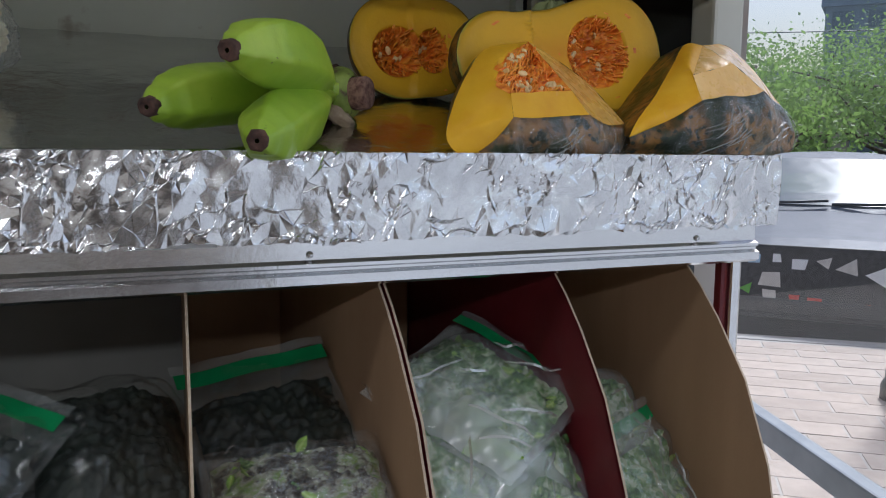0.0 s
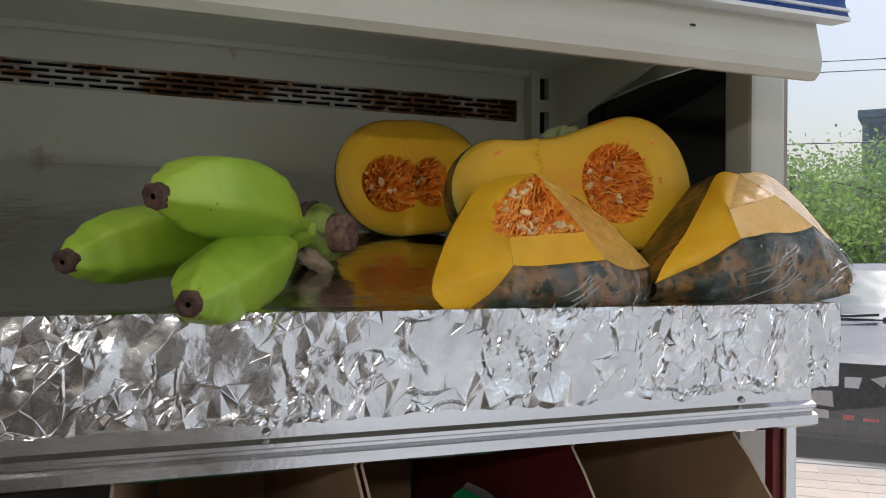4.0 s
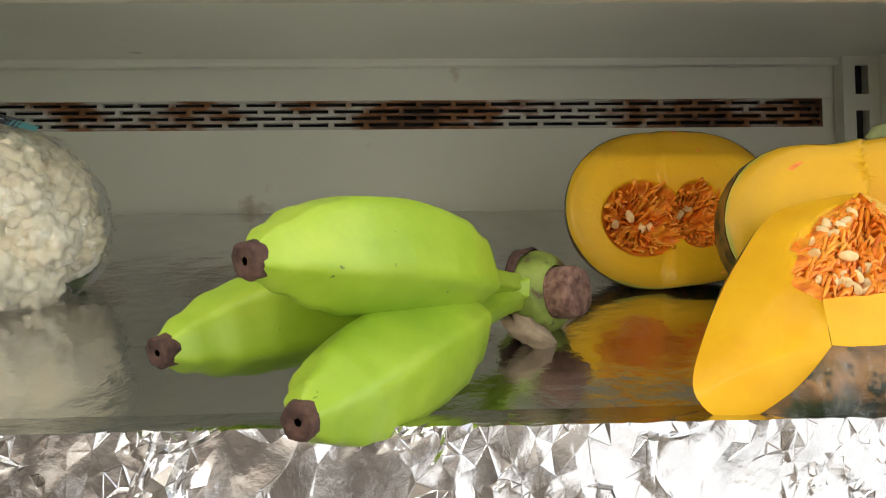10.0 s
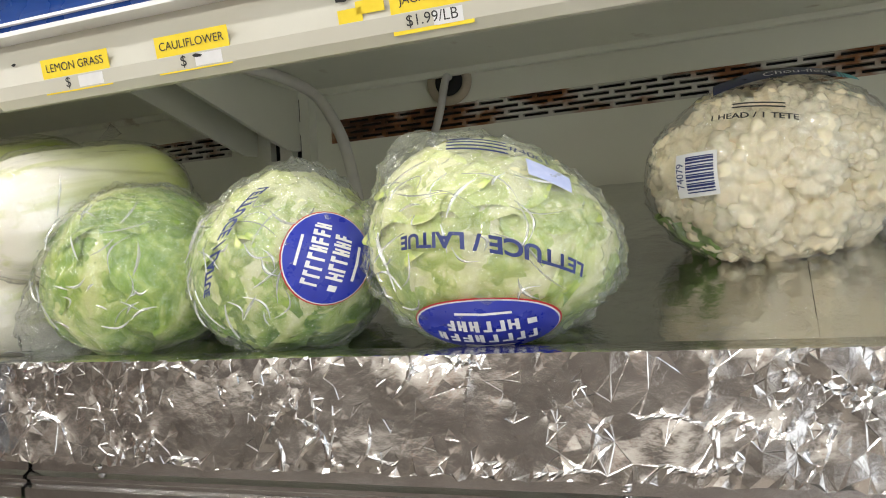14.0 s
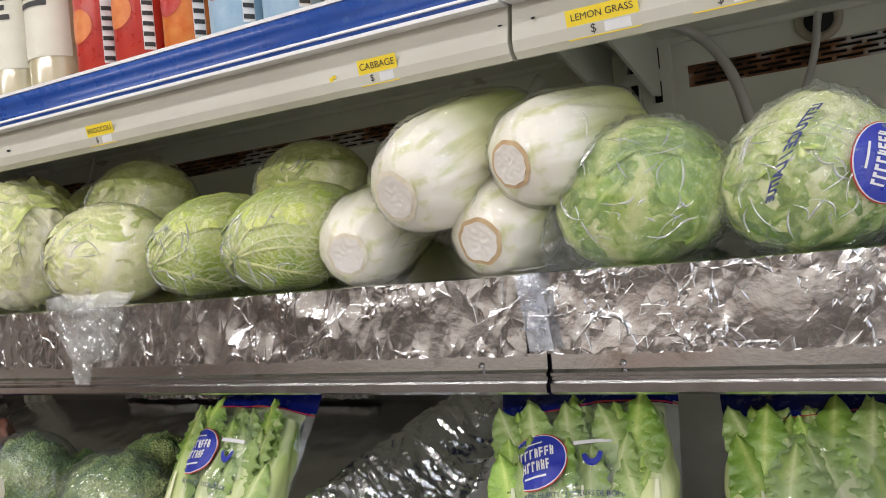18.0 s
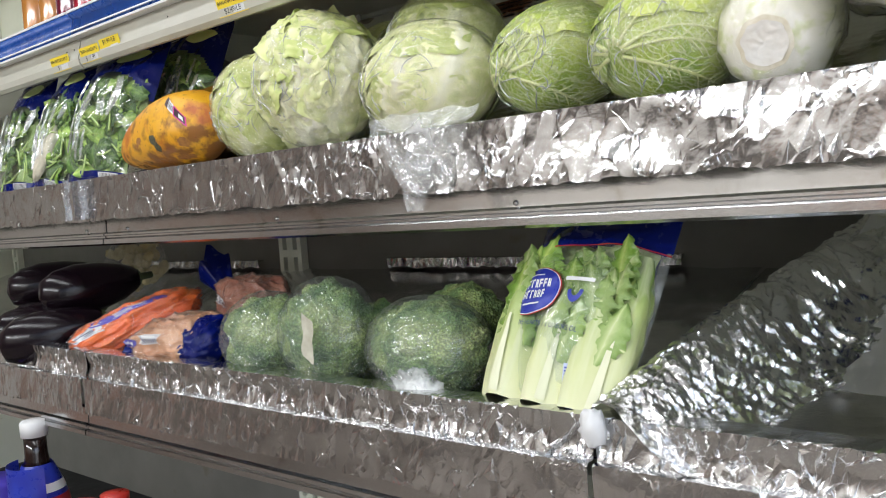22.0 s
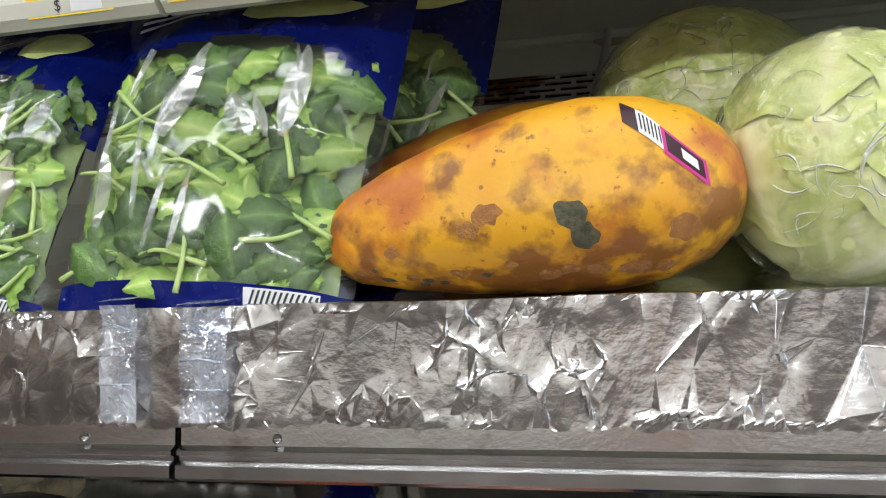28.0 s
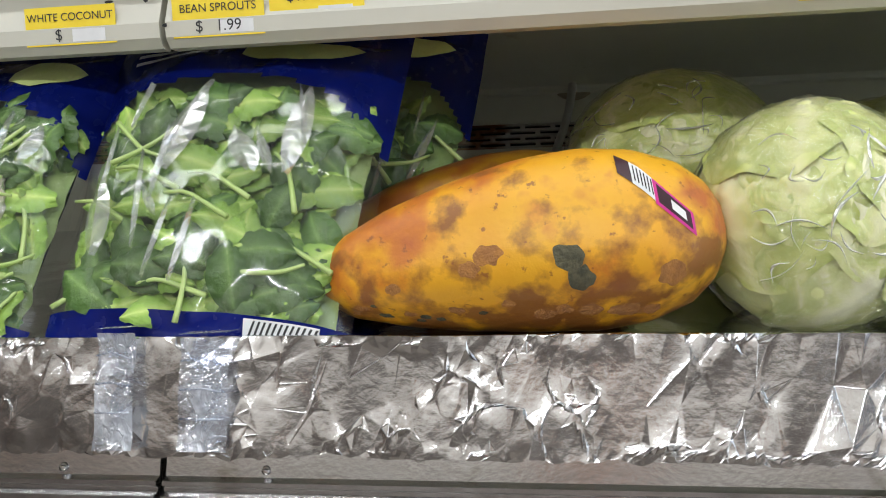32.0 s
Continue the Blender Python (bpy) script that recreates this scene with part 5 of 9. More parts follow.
def wedge(name, label, base, outer, T, C, E, tip, G, band_low, H, low_edge, ridge_line, K, floor_line, seed, seeds):
    """A squash wedge on its rind: a left cut face, a hollow top, a front cut band, a sloping right face, rind below and behind."""
    th = thing(name, label, "squash", pose(*base), "cut squash")
    o = Vector(base)

    def at(*pts):
        return [Vector(p) - o for p in pts]
    T, C, E, tip, G, H, K = at(T, C, E, tip, G, H, K)
    outer, band_low, low_edge, ridge_line, floor_line = at(*outer), at(*band_low), at(*low_edge), at(*ridge_line), at(*floor_line)
    rnd = random.Random(seed)
    OL = line3([T] + outer + [tip])
    IL = kinked([T, C], [T.lerp(C, 0.98), C, E][1:], [E, E.lerp(tip, 0.5) + Vector((0.004, 0, -0.001)), tip])
    lvs, lfs = between(OL, IL, 70, 40, (0, -0.003, 0.002), 0.0006, seed)
    isl = [bool(seeds) and (k // 39) / 69 < 0.34 and (k % 39) / 38 > 0.50 + 0.9 * abs((k // 39) / 69 - 0.19) + 0.16 * noise.noise(Vector((k // 39 * 0.3, k % 39 * 0.25, seed))) for k in range(len(lfs))]
    ca, cb = line3([T, C]), line3([T, G])
    n = (C - T).cross(G - T).normalized()
    n = n if n.z > 0 else -n

    def top(u, v):
        p = ca(v).lerp(cb(v), u)
        q = math.sin(math.pi * u) ** 0.6 * math.sin(math.pi * min(1, v * 0.96 + 0.02)) ** 0.6
        if not seeds:
            return tuple(p + n * 0.0006 * noise.noise(p * 70))
        return tuple(p - n * (0.010 * q) + n * q * (0.009 * noise.noise(p * 120) + 0.006 * noise.noise(p * 280)))
    tvs, tfs = grid(60, 46, top)
    if not seeds:
        part("flesh", (lvs, lfs), FLESH, th, "orange cut flesh")
        part("flesh", (tvs, tfs), FLESH_P, th, "moist pale orange flesh")
    else:
        hv = {i for f, q in zip(lfs, isl) if q for i in f}
        lv2 = [tuple(Vector(p) + n * (0.004 * noise.noise(Vector(p) * 150) - 0.001)) if i in hv else p for i, p in enumerate(lvs)]
        part("flesh", (lv2, [f for f, q in zip(lfs, isl) if not q]), FLESH, th, "orange cut flesh")
        part("pulp", (lv2, [f for f, q in zip(lfs, isl) if q]), PULP, th, "stringy orange pulp")
        part("pulp", (tvs, tfs), PULP, th, "stringy orange pulp")
        strands = []
        for k in range(190):
            u, v = rnd.uniform(0.0, 0.92) ** 1.2, rnd.uniform(0.08, 0.96)
            p, q = Vector(top(u, v)), Vector(top(min(0.97, max(0, u + rnd.uniform(-0.12, 0.12))), min(0.99, v + rnd.uniform(-0.02, 0.13))))
            strands.append(tube([p, p.lerp(q, 0.5) + n * rnd.uniform(0.001, 0.005), q], [0.0014, 0.0011, 0.0005], 5))
        for k in range(90):
            u, v = rnd.uniform(0.06, 0.30), rnd.uniform(0.70, 1.0)
            p, q = OL(u).lerp(IL(u), v), OL(u + 0.03).lerp(IL(u + 0.03), min(1.0, v + rnd.uniform(-0.14, 0.1)))
            strands.append(tube([p, p.lerp(q, 0.5) + n * rnd.uniform(0.0, 0.003), q], [0.0012, 0.0010, 0.0005], 5))
        tagged(part("fibre_tangle", merge(*strands), FIBRE, th), "stringy orange fibres", kind="stuff")
        for k in range(seeds):
            u, v = rnd.uniform(0.02, 0.88), 0.45 + 0.5 * rnd.random() ** 0.6
            p = Vector(top(u, v)) + n * 0.003
            add_seed(th, p, rnd, 0.8)
        for k in range(9):
            u, v = rnd.uniform(0.10, 0.31), rnd.uniform(0.62, 0.98)
            add_seed(th, OL(u).lerp(IL(u), v) + n * 0.002, rnd, 0.8)
    BT, BL = kinked([C, G], [G, H]), line3([E] + band_low + [H])
    part("flesh", between(BT, BL, 60, 14, (0, 0.001, 0), 0.0007, seed + 2), FLESH if seeds else FLESH_P, th, "orange cut flesh")
    RI, RO = kinked([T, G], [G, H], [H] + low_edge + [K]), line3([T] + ridge_line + [K])
    part("flesh", between(RO, RI, 60, 30, (0.001, -0.001, -0.002), 0.0009, seed + 3), FLESH_P, th, "moist pale orange flesh")
    RT, RB_ = kinked([tip, E.lerp(tip, 0.5) + Vector((0.004, 0, -0.001)), E], [E] + band_low + [H], [H] + low_edge + [K]), line3(floor_line)

    def rind(u, v, off=0.0):
        p = RT(u).lerp(RB_(u), v)
        b = math.sin(math.pi * min(1, v * 1.1)) * (0.35 + 0.65 * math.sin(math.pi * u))
        return p + Vector((0.10 * (u - 0.5), -1, -0.25)) * (0.011 * b + off) + Vector((0, -1, 0)) * (0.0028 * math.cos(u * 24 + seed) * b + 0.0016 * noise.noise(p * 90))
    part("rind", grid(70, 26, lambda u, v: tuple(rind(u, v))), RIND, th, "mottled dark green and brown rind")
    OB = lambda u: OL(1 - 2 * u) if u < 0.5 else RO(2 * u - 1)
    back_line = line3([floor_line[0] + Vector((0.01, 0.05, 0.02)), (floor_line[0] + floor_line[-1]) * 0.5 + Vector((0.0, 0.11, 0.036)), floor_line[-1] + Vector((0, 0.03, 0.012))])
    part("rind", between(OB, back_line, 50, 16, (0, 0.022, 0.012), 0.001, seed), RIND, th, "mottled dark green and brown rind")
    part("film", grid(60, 30, lambda u, v: tuple(rind(0.22 + 0.78 * u, 0.02 + 0.9 * v, 0.0016 + 0.0032 * ridge(Vector((u * 11 + v * 4, v * 2.2, seed)), 1) + 0.002 * ridge(Vector((u * 24 - v * 9, v * 5, seed)), 2)))), FILM_WRAP, th, "stretched cling film")
    # Milky strips over the rind stand for highlight streaks on the wrap.
    for k in range(26):
        u0, v0 = rnd.choice((0.48, 0.56, 0.86)) + rnd.uniform(-0.05, 0.05), rnd.uniform(0.12, 0.6)
        du, dv, w = rnd.uniform(-0.16, 0.08), rnd.uniform(0.10, 0.36), rnd.uniform(0.001, 0.005)
        part("glint_fold", grid(3, 9, lambda u, v: tuple(rind(u0 + du * v + (u - 0.5) * w * math.sin(math.pi * (0.05 + 0.9 * v)), min(0.97, v0 + dv * v), 0.0045 + 0.0015 * (1 - abs(2 * u - 1))))), GLINTFILM, th, "film fold whitened to look like a glint", smooth=False)
    return th


# Milky white put into raised folds, in place of glints on film.
GLINTFILM = film_mat("glint_fold", (1, 1, 1), 0.30, 0.8, 14, 0.16, 0.12)
wedge("squash_wedge", "squash wedge with seeds and mottled rind in cling film", (-0.235, 0.03, 1.326),
      [(-0.273, 0.055, 1.422), (-0.302, 0.032, 1.398), (-0.322, 0.014, 1.373), (-0.336, -0.004, 1.350), (-0.333, -0.008, 1.339)],
      (-0.225, 0.070, 1.432), (-0.288, -0.015, 1.381), (-0.285, -0.015, 1.363), (-0.320, -0.008, 1.331),
      (-0.224, 0.000, 1.386), [(-0.262, -0.015, 1.363), (-0.232, -0.010, 1.3655)], (-0.212, -0.008, 1.367),
      [(-0.195, 0.004, 1.363), (-0.170, 0.022, 1.360)], [(-0.196, 0.073, 1.419), (-0.164, 0.066, 1.398)], (-0.138, 0.045, 1.362),
      [(-0.312, 0.004, 1.329), (-0.270, 0.004, 1.321), (-0.200, 0.010, 1.323), (-0.152, 0.034, 1.332)], 7, 18)
wedge("squash_wedge", "pale orange squash wedge with dark rind in cling film", (-0.05, 0.05, 1.334),
      [(-0.050, 0.074, 1.440), (-0.078, 0.058, 1.416), (-0.108, 0.042, 1.388), (-0.138, 0.026, 1.366)],
      (-0.030, 0.072, 1.440), (-0.076, 0.030, 1.407), (-0.073, 0.020, 1.384), (-0.150, 0.022, 1.350),
      (-0.025, 0.035, 1.420), [(-0.045, 0.020, 1.389), (-0.015, 0.024, 1.390)], (0.012, 0.032, 1.396),
      [(0.028, 0.036, 1.388), (0.044, 0.040, 1.382)], [(0.006, 0.078, 1.442), (0.030, 0.060, 1.414)], (0.060, 0.045, 1.372),
      [(-0.145, 0.034, 1.337), (-0.090, 0.026, 1.331), (-0.010, 0.026, 1.332), (0.062, 0.040, 1.340)], 8, 0)

# ---- cauliflower ----
CURD = mat("cauliflower_curd", [(0.3, (0.80, 0.70, 0.46)), (0.55, (0.86, 0.79, 0.58)), (0.75, (0.90, 0.85, 0.68))], 30, 0.7, 0, 0.5, 420, sub=0.08)
CLEAF = mat("cauliflower_leaf", [(0.3, (0.20, 0.32, 0.08)), (0.7, (0.36, 0.48, 0.18))], 40, 0.5)
cc = (-0.716, 0.180, 1.431)
cauli = thing("cauliflower", "cauliflower head in a printed clear bag", "cauliflower", pose(*cc))
cr = (0.081, 0.066, 0.062)


def lumpy(d, s):
    c = noise.voronoi(d * 3.8 + Vector((s, 0, 0)))[0]
    c2 = noise.voronoi(d * 12 + Vector((0, s, 0)))[0]
    return 1.02 - 0.42 * c[0] ** 2 - 0.10 * c2[0] ** 2


part("core", blob(cr[0] * 0.78, cr[1] * 0.78, cr[2] * 0.8), CURD, cauli)
fsrc = []
for s in range(3):
    o = part("floret", blob(0.02, 0.02, 0.02, lambda d: lumpy(d * 0.72, s * 7.3), 72, 48), CURD, cauli)
    fsrc.append(o)
rnd = random.Random(4)
for k in range(40):
    z = 1 - 2 * (k + 0.5) / 40
    a = k * 2.39996
    d = Vector((math.sqrt(1 - z * z) * math.cos(a), math.sqrt(1 - z * z) * math.sin(a), z))
    s = rnd.choice((0.022, 0.027, 0.032, 0.036)) * rnd.uniform(0.92, 1.08)
    d = (d + Vector((rnd.gauss(0, 0.11), rnd.gauss(0, 0.11), rnd.gauss(0, 0.11)))).normalized()
    p = (d.x * (cr[0] - s * 0.86), d.y * (cr[1] - s * 0.86), d.z * (cr[2] - s * 0.86))
    m = pose(*p, rnd.uniform(0, 360), rnd.uniform(0, 360), rnd.uniform(0, 360)) @ Matrix.Scale(s / 0.02, 4)
    if k < 3:
        fsrc[k].matrix_basis = m
    else:
        share("floret", fsrc[k % 3], cauli, m)
for k in range(3):
    o = part("leaf", leaf_cap((cr[0] * 0.98, cr[1] * 0.98, cr[2] * 0.98), (math.cos(k * 1.3 + 0.9), math.sin(k * 1.3 + 0.9), -0.9), 0.36, 60 + k)[0], CLEAF, cauli)
part("bag", film_shell((cr[0] * 1.0, cr[1] * 1.0, cr[2] * 1.0), 6, 1.025, 0.05, ((0.85, -0.25, -0.35), 0.14)), FILM_THIN, cauli, "clear printed bag")
pj = on_ellipsoid((0.0885, 0.073, 0.0695), (0.06, -0.60, 0.86), (0, 0.4, 1), 1.0)
part("header_band", grid(24, 8, lambda u, v: tuple(pj(-0.036 + 0.076 * u, -0.008 + 0.018 * v + 0.012 * u))), mat("navy_header", [(0.3, (0.012, 0.018, 0.06)), (0.7, (0.02, 0.03, 0.09))], 30, 0.3), cauli, "navy header band")
part("header_corner", grid(8, 6, lambda u, v: tuple(pj(0.033 + 0.018 * u, 0.002 + 0.014 * v + 0.008 * u))), mat("teal_header", [(0.3, (0.10, 0.45, 0.50)), (0.7, (0.14, 0.52, 0.55))], 30, 0.4), cauli, "pale teal corner")
words("Chou-fleur", 0.0095, WHITEINK, cauli, None, wrap=lambda x, y: pj(x * 0.9 + 0.012, y + 0.0045 + x * 0.14) * 1.012)
pj2 = on_ellipsoid((0.083, 0.070, 0.064), (-0.12, -0.85, 0.42), (0, 0.2, 1), 1.0)
words("1 HEAD / 1 TETE", 0.0066, INK, cauli, None, bold=0.00012, wrap=lambda x, y: pj2(x, y - x * 0.22 + 0.004))
for k in range(2):
    part("print_bar", grid(8, 2, lambda u, v: tuple(pj2(-0.011 + 0.028 * u, 0.0115 + k * 0.0036 + 0.0014 * v - 0.22 * (-0.011 + 0.028 * u)))), INK, cauli)
pj3 = on_ellipsoid((0.083, 0.070, 0.064), (-0.56, -0.82, -0.02), (0, 0, 1), 1.0)
part("barcode_field", grid(10, 8, lambda u, v: tuple(pj3(-0.013 + 0.028 * u, -0.016 + 0.032 * v))), WHITEINK, cauli, "white barcode field")
for k in range(13):
    part("barcode_bar", grid(2, 6, lambda u, v: tuple(pj3(-0.005 + 0.018 * v, -0.013 + 0.0021 * k + (0.0009 + 0.0004 * (k % 3)) * u) * 1.006)), NAVYINK, cauli)
words("74079", 0.0075, NAVYINK, cauli, None, wrap=lambda x, y: pj3(-y - 0.009, x) * 1.007)

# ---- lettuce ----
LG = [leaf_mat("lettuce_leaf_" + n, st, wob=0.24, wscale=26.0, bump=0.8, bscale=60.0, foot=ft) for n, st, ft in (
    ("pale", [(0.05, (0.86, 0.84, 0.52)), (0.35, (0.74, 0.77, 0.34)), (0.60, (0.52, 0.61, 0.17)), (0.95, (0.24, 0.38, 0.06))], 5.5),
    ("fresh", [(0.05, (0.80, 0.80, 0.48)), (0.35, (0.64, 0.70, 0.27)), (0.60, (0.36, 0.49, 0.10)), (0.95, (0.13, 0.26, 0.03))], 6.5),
    ("deep", [(0.05, (0.60, 0.66, 0.26)), (0.35, (0.40, 0.53, 0.12)), (0.65, (0.21, 0.36, 0.05)), (0.95, (0.07, 0.17, 0.02))], 0.0))]
CAPS = [((0.2, -1, 0.1), 1.15), ((-0.9, -0.4, 0.2), 1.0), ((0.95, -0.2, 0.1), 1.0), ((0, -0.3, 1), 0.95), ((-0.4, -0.8, -0.5), 0.9), ((0.5, -0.75, -0.5), 0.9), ((-0.5, -0.5, 0.7), 0.75), ((0.45, -0.6, 0.65), 0.7), ((0, 0.9, 0.2), 1.2)]
RB = (0.070, 0.058, 0.057)
LB = [((-0.62, 0, 0.8), 0.10, 4), ((0.75, 0, 0.7), -0.13, 3), ((0.97, -0.1, -0.2), 0.07, 5), ((-0.9, 0, -0.4), 0.05, 5)]
FB = lobed(LB)
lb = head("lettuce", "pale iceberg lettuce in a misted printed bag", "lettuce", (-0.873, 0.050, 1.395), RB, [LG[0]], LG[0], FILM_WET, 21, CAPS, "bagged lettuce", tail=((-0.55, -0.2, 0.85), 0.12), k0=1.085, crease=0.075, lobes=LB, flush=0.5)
emblem(lb, lambda k: on_ellipsoid(RB, (0.12, -0.80, -0.98), (0, -0.4, 1), 1.12 * k, FB), 0.037, 0.024, 176)
pb = on_ellipsoid(RB, (0.26, -1.0, -0.05), (0, 0, 1), 1.145, FB)
words("LETTUCE / LAITUE", 0.0115, NAVYINK, lb, None, bold=0.0004, wrap=lambda x, y: pb(-x, -y - x * -0.26 - 4.0 * x * x))
pc = on_ellipsoid(RB, (0.40, -0.60, 0.72), (0, 0.3, 1), 1.135, FB)
for k in range(4):
    part("print_bar", grid(8, 2, lambda u, v: tuple(pc(-0.034 + 0.030 * u, 0.010 + k * 0.0042 + 0.0018 * v - 0.3 * (0.03 * u)))), NAVYINK, lb)
part("barcode_field", grid(10, 8, lambda u, v: tuple(pc(0.004 + 0.024 * u, -0.014 + 0.014 * v - 0.35 * 0.024 * u))), mat("pale_blue_print", [(0.3, (0.45, 0.52, 0.78)), (0.7, (0.55, 0.6, 0.84))], 200, 0.4), lb, "pale blue barcode")
words("#4061", 0.009, NAVYINK, lb, None, wrap=lambda x, y: pc(x * 0.9 + 0.007, y + 0.005 - 0.35 * x))
RA = (0.063, 0.055, 0.055)
LA = [((0.1, 0, 1), 0.06, 4), ((-0.9, 0, -0.5), 0.08, 4), ((-0.7, 0, 0.7), -0.06, 4), ((0.8, 0, 0.6), -0.05, 4)]
FA = lobed(LA)
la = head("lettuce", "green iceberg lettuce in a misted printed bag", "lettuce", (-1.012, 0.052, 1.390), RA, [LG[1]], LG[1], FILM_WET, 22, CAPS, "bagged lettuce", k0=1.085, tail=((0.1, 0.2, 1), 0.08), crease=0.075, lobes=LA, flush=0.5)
emblem(la, lambda k: on_ellipsoid(RA, (0.80, -0.72, 0.02), (0, 0, 1), 1.12 * k, FA), 0.030, 0.027, 72)
pa = on_ellipsoid(RA, (-0.12, -1.0, 0.28), (0, 0, 1), 1.145, FA)
words("LETTUCE / LAITUE", 0.0100, NAVYINK, la, None, bold=0.0004, wrap=lambda x, y: pa(-y * 0.92 + x * -0.40 + 0.0, x * -0.9 - y * -0.4 * -1))
head("lettuce", "dark green lettuce in a loose clear bag", "lettuce", (-1.138, 0.055, 1.392), (0.066, 0.057, 0.058), [LG[2]], LG[2], FILM_THIN, 23, CAPS[:5] + CAPS[8:], "bagged lettuce", k0=1.085, tail=((-0.9, -0.5, -0.75), 0.34), ruffle=0.03, crease=0.08, lobes=[((-0.9, 0, -0.5), 0.16, 3), ((-0.6, 0, 0.8), -0.04, 3)], flush=0.6)

# ---- napa cabbages ----
NAPA = grad_mat("napa_ribs", [(0.0, (0.86, 0.82, 0.70)), (0.25, (0.88, 0.86, 0.74)), (0.42, (0.80, 0.81, 0.52)), (0.62, (0.66, 0.70, 0.28)), (0.85, (0.46, 0.56, 0.14)), (1.0, (0.34, 0.46, 0.10))], 1, 0.0, 0.18, 0.22, 18, 0.34, 0.9, 60, streak=(75, (1, 0.06, 1), 0.9, (0.66, 0.68, 0.36)), sub=0.08, coat=0.3, stretch=(1, 0.12, 1))
NAPACUT = mat("napa_cut_base", [(0.3, (0.72, 0.66, 0.58)), (0.7, (0.80, 0.77, 0.72))], 40, 0.6, 0, 0.3, 200)
NAPADRY = mat("napa_dry_rim", [(0.3, (0.66, 0.58, 0.42)), (0.7, (0.80, 0.75, 0.62))], 90, 0.7, 0, 0.5)
NAPABROWN = mat("napa_browned_rim", [(0.3, (0.48, 0.32, 0.16)), (0.7, (0.66, 0.50, 0.30))], 70, 0.7, 0, 0.5)


FILM_SMOOTH = film_mat("taut_film", (1, 1, 1), 0.01, 0.16, 22, 0.14, 0.35)


def napa(c, length, r, rz, tilt, seed, brown=False):
    """A napa cabbage lying with its cut base to the front; c is the middle of that base."""
    th = thing("napa_cabbage", "white napa cabbage in cling film with a " + ("browned" if brown else "pale") + " cut base", "cabbage", pose(*c, tilt, 0, rz), "napa cabbages")

    def body(u, v):
        a = 2 * math.pi * u
        q = 0.42 + 0.58 * math.sqrt(max(0.0, 1 - (1 - min(1.0, v / 0.30)) ** 2))
        if v > 0.30:
            q = 1 - 0.24 * ((v - 0.30) / 0.70) ** 1.5 - 0.60 * max(0.0, (v - 0.78) / 0.22) ** 2
        ribs = 0.045 * (1 - abs(math.sin(5.5 * a + 1.2 * v + seed))) * math.sin(math.pi * min(1, 0.12 + v))
        over = 0.055 * (((a / 6.2832) * 3 + 0.5 * v + seed * 0.37) % 1.0) * min(1.0, v * 6)
        rr = r * q * (0.98 + ribs + over + 0.04 * noise.noise(Vector((math.cos(a) * 1.6, math.sin(a) * 1.6, v * 3 + seed))))
        return (rr * math.cos(a), length * v, rr * math.sin(a))

    def rim_r(u, k):
        return (k + 0.05 * noise.noise(Vector((math.cos(6.283 * u) * 2.2, math.sin(6.283 * u) * 2.2, seed)))) * r
    part("ribs", grid(120, 44, body, True), NAPA, th)
    part("base_rim", grid(40, 8, lambda u, v: (rim_r(u, 0.36 + 0.10 * v) * math.cos(2 * math.pi * u), 0.0012 * v - 0.0016, rim_r(u, 0.36 + 0.10 * v) * math.sin(2 * math.pi * u)), True), NAPABROWN if brown else NAPADRY, th, "dried rim of the cut base")
    part("cut_base", grid(40, 12, lambda u, v: (rim_r(u, 0.38) * v * math.cos(2 * math.pi * u), -0.0020 + 0.0012 * noise.noise(Vector((math.cos(6.283 * u) * v * 5, math.sin(6.283 * u) * v * 5, seed))), rim_r(u, 0.38) * v * math.sin(2 * math.pi * u)), True), NAPACUT, th, "pale cut base")

    def wrap(u, v):
        p, a = Vector(body(u, min(1, v * 1.02))), 2 * math.pi * u
        d = Vector((math.cos(a), 0, math.sin(a)))
        c = ridge(Vector((d.x * 3, v * 5, d.z * 3)), seed) + 0.6 * ridge(Vector((d.x * 8, v * 9, d.z * 8)), seed + 2)
        return tuple(p + d * (0.0016 + 0.0022 * c))
    part("film", grid(110, 60, wrap, True), FILM_SMOOTH, th, "clear cling film")
    rs = random.Random(seed * 7)
    for k in range(14):
        u0, v0, du, dv, w = rs.uniform(0.5, 1.0), rs.uniform(0.04, 0.6), rs.uniform(-0.10, 0.10), rs.uniform(0.05, 0.25), rs.uniform(0.004, 0.014)
        part("glint_fold", grid(3, 9, lambda u, v: tuple(Vector(wrap((u0 + du * v + (u - 0.5) * w * math.sin(math.pi * (0.05 + 0.9 * v))) % 1.0, v0 + dv * v)) * 1.0 + Vector((math.cos(6.283 * u0), 0, math.sin(6.283 * u0))) * 0.0012)), GLINTFILM, th, "film fold whitened to look like a glint", smooth=False)
    return th


napa((-1.408, 0.012, 1.366), 0.19, 0.045, 8, 16, 1)
napa((-1.270, 0.012, 1.366), 0.19, 0.046, -6, 16, 2, True)
nu1 = napa((-1.328, -0.022, 1.410), 0.21, 0.050, -14, 22, 3)
part("film_knot", tube(curve_points([(0, 0.19, 0.01), (0.004, 0.215, 0.02), (0.012, 0.235, 0.03)], 6), [0.012, 0.006, 0.004, 0.004, 0.005, 0.007], 8), FILM, nu1, "twisted film end")
napa((-1.226, -0.008, 1.424), 0.17, 0.044, -20, 14, 4, True)
napa((-1.37, 0.17, 1.44), 0.16, 0.045, -10, 14, 5)

# ---- savoy and white cabbages ----


